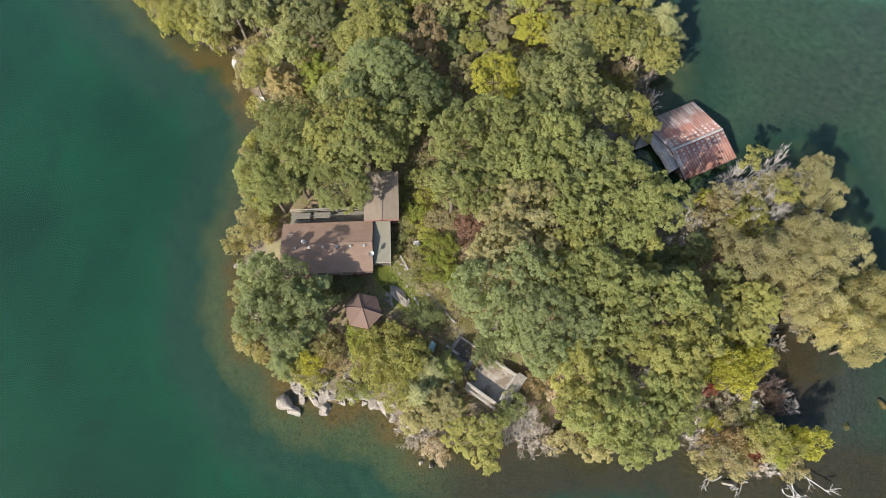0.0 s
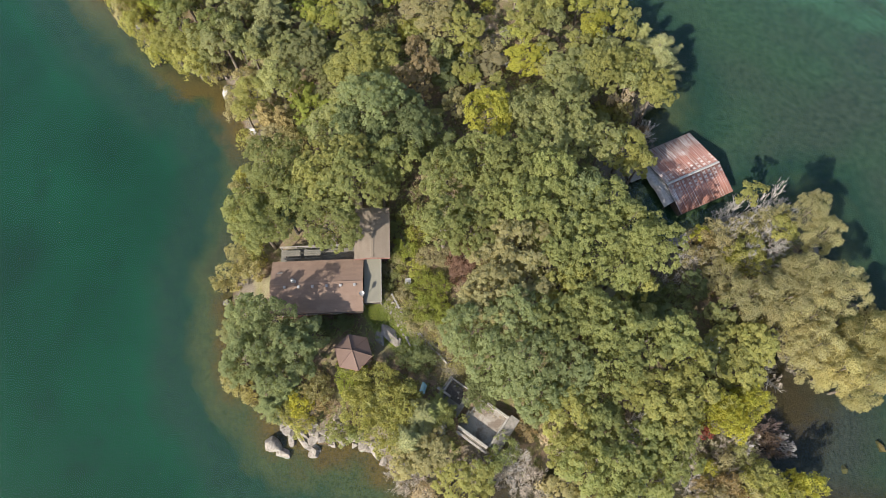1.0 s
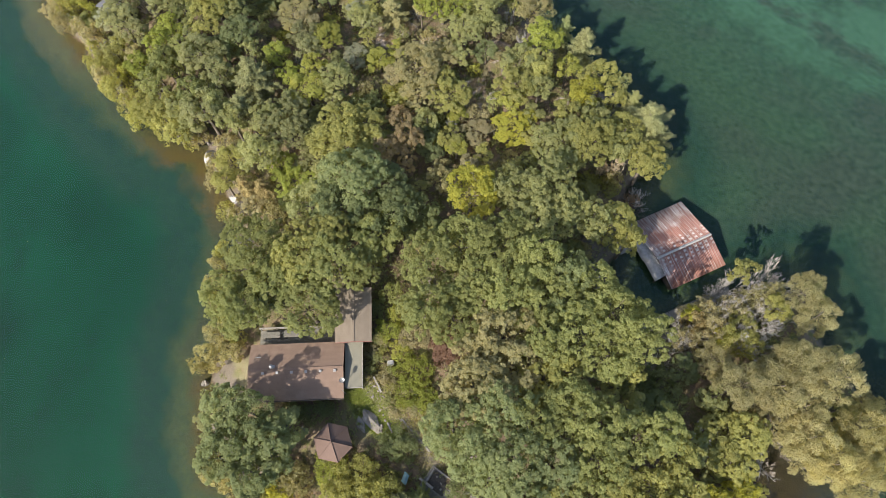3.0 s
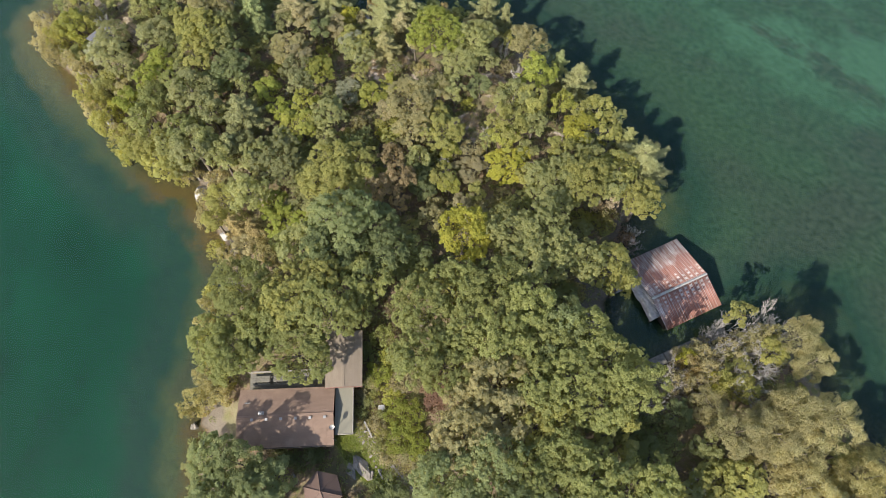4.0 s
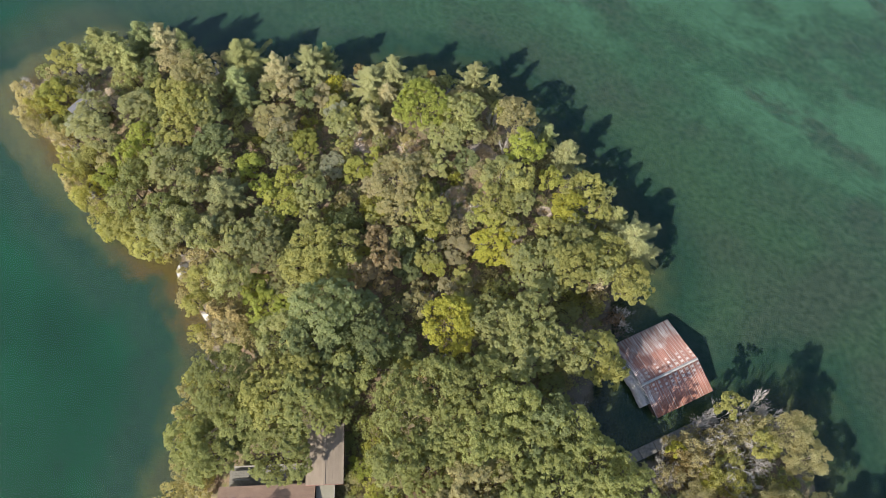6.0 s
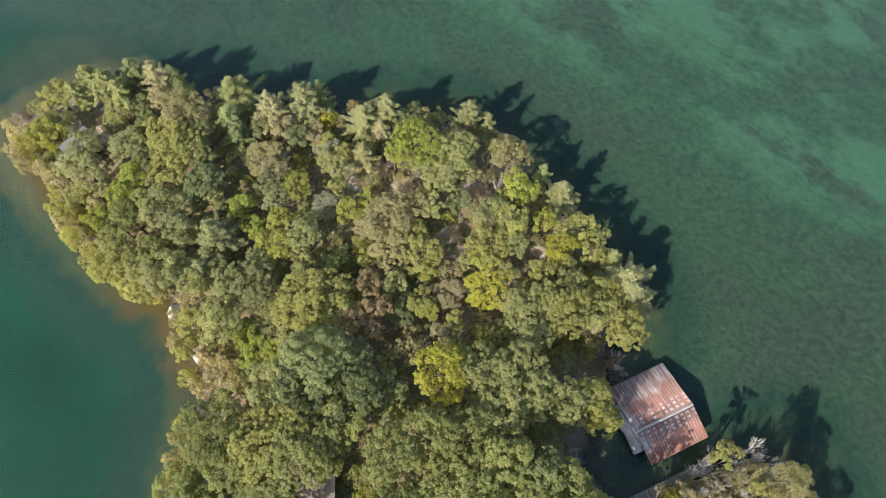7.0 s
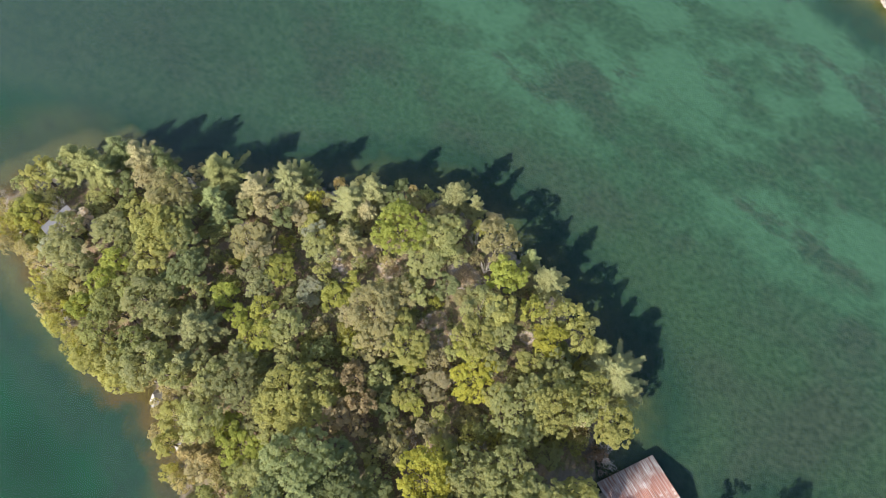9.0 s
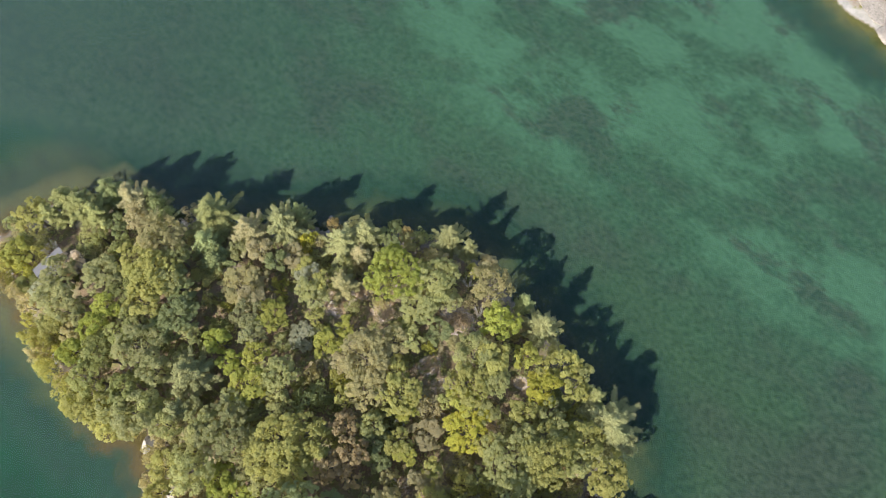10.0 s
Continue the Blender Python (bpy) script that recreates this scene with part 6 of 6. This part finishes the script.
def boulder(x, y, sx, sy, sz, turned=0.0, z=None, label="pale granite boulder on the shore", mat=GRANITE):
    ob = new("boulder", rock_mesh(x + y * 0.37, sx, sy, sz, 0.05, mat))
    ob.matrix_world = pose(x, y, (max(ground_at(x, y), -0.15) if z is None else z) + sz * 0.25, 0, 0, turned)
    return tagged(ob, label, "boulder", "boulders on the shore")


boulder(-17.5, 7.9, 0.95, 0.72, 0.80, -38)
boulder(-16.5, 7.2, 0.90, 0.62, 0.62, -42)
boulder(-16.3, 9.4, 0.62, 0.60, 0.60, -20)
boulder(-15.7, 8.4, 0.40, 0.62, 0.50, 20)
boulder(-14.5, 8.8, 1.55, 0.50, 0.50, -44)
boulder(-13.0, 7.2, 0.66, 0.56, 0.62, -20)
boulder(-6.6, 7.8, 0.42, 0.78, 0.50, 25)
boulder(-10.5, 10.0, 0.80, 0.45, 0.40, -15, label="tan rock outcrop in dry grass above the ledge")
boulder(-10.0, 9.2, 0.60, 0.40, 0.36, 10, label="tan rock outcrop in dry grass above the ledge")
boulder(-11.2, 8.5, 0.50, 0.36, 0.36, -30, label="tan rock outcrop in dry grass above the ledge")
boulder(-13.8, 10.9, 0.36, 0.26, 0.40, 0, label="tan rock outcrop in dry grass above the ledge")
boulder(-13.4, 14.3, 0.62, 0.34, 0.40, -30, label="pinkish rock in the shade beside the gazebo")
boulder(-13.1, 9.1, 1.10, 0.59, 0.30, -38)
boulder(-10.8, 9.2, 0.98, 0.47, 0.30, 0)
boulder(-8.6, 9.0, 0.94, 0.47, 0.30, -10)
boulder(-6.4, 8.5, 0.97, 0.77, 0.33, -40)
boulder(-16.1, 10.2, 0.97, 0.54, 0.33, -50)
boulder(-16.6, 9.9, 0.63, 0.54, 0.36, -40)
boulder(-15.5, 9.1, 0.43, 0.43, 0.36, 20)
boulder(-15.8, 9.7, 0.25, 0.29, 0.36, 0)
boulder(-13.2, 7.8, 0.73, 0.63, 0.36, -20)
boulder(-14.6, 9.0, 1.07, 0.48, 0.36, -45)
boulder(-12.2, 8.8, 0.59, 0.48, 0.36, 10)
boulder(-11.2, 8.4, 0.54, 0.39, 0.36, 30)
boulder(-10.2, 8.7, 0.48, 0.43, 0.36, -10)
boulder(-9.1, 9.0, 0.48, 0.39, 0.36, 0)
boulder(-7.9, 8.7, 0.73, 0.48, 0.36, -20)
boulder(-6.5, 8.8, 0.54, 0.48, 0.36, -30)
boulder(-6.0, 8.0, 0.43, 0.59, 0.36, -50)
ledge_rng = np.random.default_rng(8)
for i in range(30):
    lf = i / 29
    bx_ = float(np.interp(lf, (0, 0.3, 0.6, 0.8, 1.0), (-16.4, -13.4, -9.0, -6.6, -5.6)) + ledge_rng.normal(scale=0.35))
    by_ = float(np.interp(lf, (0, 0.3, 0.6, 0.8, 1.0), (10.7, 9.2, 9.2, 8.6, 7.6)) + ledge_rng.normal(scale=0.42))
    br = float(ledge_rng.uniform(0.22, 0.75))
    boulder(bx_, by_, br, br * float(ledge_rng.uniform(0.6, 1.0)), br * 0.5, float(ledge_rng.uniform(0, 180)), label="broken tan granite rock in the shore ledge")
boulder(-25.2, 23.1, 0.34, 0.51, 0.60, 10)
boulder(-24.6, 20.7, 0.23, 0.29, 0.60, 0)
boulder(-10.6, 10.6, 0.48, 0.34, 0.36, -20)
boulder(-14.5, 14.5, 0.40, 0.34, 0.60, 0)
boulder(-31.0, 53.6, 0.34, 0.40, 0.60, 0)
boulder(-1.2, 2.5, 0.34, 0.29, 0.60, 0)
boulder(-2.3, 2.7, 0.29, 0.23, 0.60, 20)
boulder(29.8, 2.8, 0.69, 0.40, 0.60, 0)
boulder(-43.5, 60.6, 0.57, 0.34, 0.60, 20)
boulder(-13.1, 18.7, 0.40, 0.34, 0.60, 0)
boulder(-25.5, 23.0, 0.29, 0.46, 0.60, 0)
boulder(-54.8, 73.0, 0.34, 0.46, 0.60, 0)
boulder(-50.0, 70.4, 0.29, 0.34, 0.60, 0)
boulder(-52.3, 72.2, 0.51, 0.57, 0.60, -40)
boulder(-50.0, 69.1, 0.40, 0.40, 0.60, -40)
boulder(-46.5, 66.2, 0.74, 0.40, 0.60, 0)
boulder(-44.9, 62.0, 0.51, 0.86, 0.60, -30)
boulder(-46.4, 66.2, 0.9, 0.7, 0.7, 30, label="bleached white rock at the waterline", mat=PALE_ROCK)
boulder(-44.5, 61.2, 0.6, 1.1, 0.6, 20, label="bleached white rock at the waterline", mat=PALE_ROCK)
boulder(-54.1, 72.3, 0.8, 0.8, 0.6, 50, label="bleached white rock at the waterline", mat=PALE_ROCK)
boulder(-48.4, 67.9, 0.7, 0.6, 0.6, 10)
boulder(-12.4, 83.1, 0.46, 0.34, 0.60, 20)
boulder(-12.5, 80.8, 0.51, 0.34, 0.60, 20)
boulder(-9.5, 70.1, 0.74, 0.51, 0.60, 20)
boulder(47.2, 11.9, 0.45, 0.65, 0.35, 20, -0.42, label="golden boulder under the clear shallow water", mat=SUNKEN)
boulder(42.9, 9.4, 0.45, 0.6, 0.35, 10, -0.40, label="golden boulder under the clear shallow water", mat=SUNKEN)
boulder(-30.4, 51.5, 0.62, 1.25, 0.6, 12, 0.25, label="bleached white rock at the waterline", mat=PALE_ROCK)
boulder(-26.4, 45.8, 0.50, 0.85, 0.4, 35, 0.2, label="bleached white rock at the waterline", mat=PALE_ROCK)
boulder(-12.3, 80.7, 0.7, 0.5, 0.6, 10, label="bleached white rock among shrubs on the shore", mat=PALE_ROCK)
boulder(68.6, 124.5, 2.6, 4.2, 1.0, 12)
boulder(70.3, 119.5, 2.0, 2.6, 0.9, 30)
boulder(71.0, 127.0, 3.0, 3.5, 1.1, 70)
boulder(-5.9, 20.1, 0.85, 1.45, 0.24, 40, label="broad pale rock slab beside the lawn")
boulder(-7.1, 19.6, 0.7, 1.0, 0.20, 30, label="low rock outcrop beside the gazebo")
boulder(-5.0, 19.1, 0.5, 0.5, 0.24, 10, label="low rock outcrop beside the lawn")


# ---- garden: boxes, tarpaulin, path and kerb ----
for bx, by, tr in ((-4.5, 26.15, 8),):
    box = thing("garden_box", pose(bx, by, ground_at(bx, by), 0, 0, tr), "white garden box with a grey lid in the grass", "garden box")
    for w in ((-0.32, -0.26, 0.32, -0.22), (-0.32, 0.22, 0.32, 0.26), (-0.32, -0.22, -0.28, 0.22), (0.28, -0.22, 0.32, 0.22)):
        part("side", block(w[0], w[1], -0.1, w[2], w[3], 0.55, 0.008), WHITE, box)
    part("lid", block(-0.28, -0.22, 0.40, 0.28, 0.22, 0.52, 0.01), GALV, box, "grey lid")


def tarpaulin():
    """A crumpled sheet pulled over a heap."""
    n, v, f = 15, [], []
    for j in range(n):
        for i in range(n):
            x, y = (i / (n - 1) - 0.5) * 1.0, (j / (n - 1) - 0.5) * 0.65
            hump = 0.45 * math.exp(-((x - 0.35) ** 2) * 3 - y * y * 5) + 0.4 * math.exp(-((x + 0.55) ** 2) * 4 - y * y * 6)
            v.append((x + 0.06 * math.sin(5 * y), y + 0.08 * math.sin(4 * x), hump + 0.05 * noise.noise(Vector((x * 4, y * 4, 2.0))) + 0.06))
    for j in range(n - 1):
        for i in range(n - 1):
            a = j * n + i
            f.append((a, a + 1, a + n + 1, a + n))
    me = mesh_of("tarpaulin", v, f, BLUE)
    ob = new("tarpaulin", me)
    thick = ob.modifiers.new("thick", "SOLIDIFY")
    thick.thickness = 0.02
    return ob


tarp = tarpaulin()
tarp.matrix_world = pose(-1.9, 14.5, ground_at(-1.9, 14.5), 0, 0, 62)
tagged(tarp, "crumpled light blue tarpaulin over a low heap", "tarpaulin")

rng = np.random.default_rng(5)
path_line = [Vector(p) for p in ((-7.0, 24.0), (-5.6, 22.5), (-3.9, 20.3), (-1.6, 18.6), (0.6, 16.9))]
for a, b in zip(path_line, path_line[1:]):
    steps = max(2, int((b - a).length / 0.55))
    for i in range(steps):
        p = a.lerp(b, (i + 0.5) / steps)
        for side in (-0.5, 0.5):
            if rng.random() < 0.62:
                nrm = Vector((-(b - a).y, (b - a).x)).normalized()
                q = p + nrm * (side + rng.normal(scale=0.08))
                ob = new("edging_stone", rock_mesh(float(q.x * 3 + q.y), rng.uniform(0.12, 0.28), rng.uniform(0.1, 0.2), 0.13))
                ob.matrix_world = pose(q.x, q.y, ground_at(q.x, q.y) + 0.02, 0, 0, rng.uniform(0, 180))
                tagged(ob, "rough pale stone along the garden path", "stone", "stones along the path")
for ka, kb, kw in (((-4.25, 19.9), (-3.65, 18.9), 0.09), ((-6.2, 24.6), (-5.2, 23.0), 0.10), ((-2.8, 20.4), (0.45, 17.25), 0.085)):
    ka, kb = Vector(ka), Vector(kb)
    run, mid = (kb - ka).length / 2, (ka + kb) / 2
    kerb = new("kerb", bpy.data.meshes.new("kerb"))
    bm = block(-run, -kw, -0.3, run, kw, 0.16, 0.02)
    bm.to_mesh(kerb.data)
    bm.free()
    kerb.data.materials.append(PALE_CONCRETE)
    kerb.matrix_world = pose(mid.x, mid.y, ground_at(mid.x, mid.y), 0, 0, math.degrees(math.atan2((kb - ka).y, (kb - ka).x)))
    tagged(kerb, "narrow pale concrete kerb along the garden path", "kerb", "kerbs in the garden")


# ---- ground cover ----
def blades_over(name, count, inside, tint, label, length, width, seed, lift=0.08, up=0.8):
    """Tufts of leaves strewn over a stretch of ground."""
    rng = np.random.default_rng(seed)
    x, y = rng.uniform(-62, 58, count * 3), rng.uniform(2, 88, count * 3)
    if name == "dead_grass":
        x, y = rng.uniform(-26, 17, count * 12), rng.uniform(52, 77, count * 12)
    keep = inside(x, y, rng)
    x, y = x[keep][:count], y[keep][:count]
    z = height(x, y)
    p = np.stack([x, y, z + lift * rng.uniform(0.3, 1.8, len(x))], 1)
    p = np.repeat(p, 7, 0) + rng.normal(scale=0.14, size=(len(p) * 7, 3)) * [1, 1, 0.5]
    nrm = rng.normal(scale=0.7, size=p.shape) + [0, 0, up]
    v, t = leaves(p, nrm, length, width, rng)
    ob = new(name, tri_mesh(name, v, t, LEAF))
    ob.color = (*tint, 1)
    return tagged(ob, label, "undergrowth", kind="stuff")


def wood_floor(x, y, rng):
    d = shore_distance(x, y)
    clump = np.sin(x * 0.55 + 2 * np.sin(y * 0.3)) + np.sin(y * 0.6 + 1.5 * np.sin(x * 0.4))
    built = (np.abs(x + 14) < 9) & (np.abs(y - 25.5) < 3.6)
    return (d > 0.5) & (clump > rng.normal(scale=0.8, size=x.shape)) & ~built & (np.hypot(x - 4.4, y - 12.3) > 3.2)


def dry_floor(x, y, rng):
    d = shore_distance(x, y)
    built = (np.abs(x + 14) < 9) & (np.abs(y - 25.5) < 3.6)
    return (d > 0.2) & (rng.random(x.shape) < 0.75) & ~built & (np.hypot(x - 4.4, y - 12.3) > 3.2)


blades_over("undergrowth", 11500, wood_floor, COLOURS[D], "dark green undergrowth under the trees", 0.26, 0.13, 21, 0.16)
blades_over("dry_grass", 8000, dry_floor, (0.245, 0.20, 0.11), "dry tan grass and leaf litter between the trees", 0.22, 0.06, 22, 0.06)


def in_clearing(x, y, rng):
    near = np.minimum.reduce([np.hypot(x - a, (y - b) * 1.2) / r for a, b, r in CLEARINGS])
    lobes = 0.3 * np.sin(2.1 * x + y) + 0.25 * np.sin(1.7 * y - 1.3 * x)
    return near < 0.85 + lobes + rng.normal(scale=0.25, size=x.shape)


blades_over("dead_grass", 5200, in_clearing, (0.45, 0.39, 0.325), "dead pinkish tan grass in small clearings of the wood", 0.24, 0.06, 23, 0.08)


def on_lawn(x, y, rng):
    u = ((x + 5.6) * 0.75 - (y - 21.0) * 0.66) / 4.6
    w = ((x + 5.6) * 0.66 + (y - 21.0) * 0.75) / 1.9
    return u * u + w * w < 1 + rng.normal(scale=0.15, size=x.shape)


lawn_rng = np.random.default_rng(31)
lx, ly = lawn_rng.uniform(-11, 0, 60000), lawn_rng.uniform(15, 26, 60000)
keep = on_lawn(lx, ly, lawn_rng)
lx, ly = lx[keep][:16000], ly[keep][:16000]
lp = np.stack([lx, ly, height(lx, ly) + 0.04], 1)
lv, lt = leaves(lp, lawn_rng.normal(scale=0.6, size=lp.shape) + [0, 0, 0.7], 0.16, 0.035, lawn_rng)
lawn = new("lawn", tri_mesh("lawn", lv, lt, LEAF))
lawn.color = (0.215, 0.265, 0.062, 1)
tagged(lawn, "short bright green grass beside the cottage", "grass", kind="stuff")

garden_rng = np.random.default_rng(41)
hx, hy = garden_rng.uniform(-9, 4, 40000), garden_rng.uniform(14, 31, 40000)
hu = ((hx + 2.5) * 0.66 - (hy - 22.0) * 0.75) / 8.0
hw = ((hx + 2.5) * 0.75 + (hy - 22.0) * 0.66) / 3.0
keep = (hu * hu + hw * hw < 1 + garden_rng.normal(scale=0.2, size=hx.shape)) & (np.sin(hx * 1.7 + hy) + np.sin(hy * 1.9 - hx * 0.7) > garden_rng.normal(scale=1.0, size=hx.shape) - 0.6) & ~on_lawn(hx, hy, garden_rng)
hx, hy = hx[keep][:9000], hy[keep][:9000]
hp = np.stack([hx, hy, height(hx, hy) + garden_rng.uniform(0.03, 0.22, len(hx))], 1)
hv, ht = leaves(hp, garden_rng.normal(scale=0.7, size=hp.shape) + [0, 0, 0.8], 0.26, 0.06, garden_rng)
herbs = new("garden_herbs", tri_mesh("garden_herbs", hv, ht, LEAF))
herbs.color = (0.27, 0.255, 0.11, 1)
tagged(herbs, "tall tan and green herbs and grass in the garden", "grass", kind="stuff")

drift_rng = np.random.default_rng(77)
fx, fy = drift_rng.uniform(-70, -28, 900), drift_rng.uniform(-8, 60, 900)
keep = (shore_distance(fx, fy) < -6) & (np.sin(fx * 0.35) + np.sin(fy * 0.5 + fx * 0.2) > 0.5)
fp = np.stack([fx[keep], fy[keep], np.full(keep.sum(), 0.02)], 1)[:70]
fv, ft = leaves(fp, np.tile([0.0, 0.0, 1.0], (len(fp), 1)) + drift_rng.normal(scale=0.05, size=fp.shape), 0.07, 0.05, drift_rng)
drift = new("floating_leaves", tri_mesh("floating_leaves", fv, ft, LEAF))
drift.color = (0.38, 0.36, 0.28, 1)
tagged(drift, "pale leaves drifting on the open water", "leaf", kind="stuff")
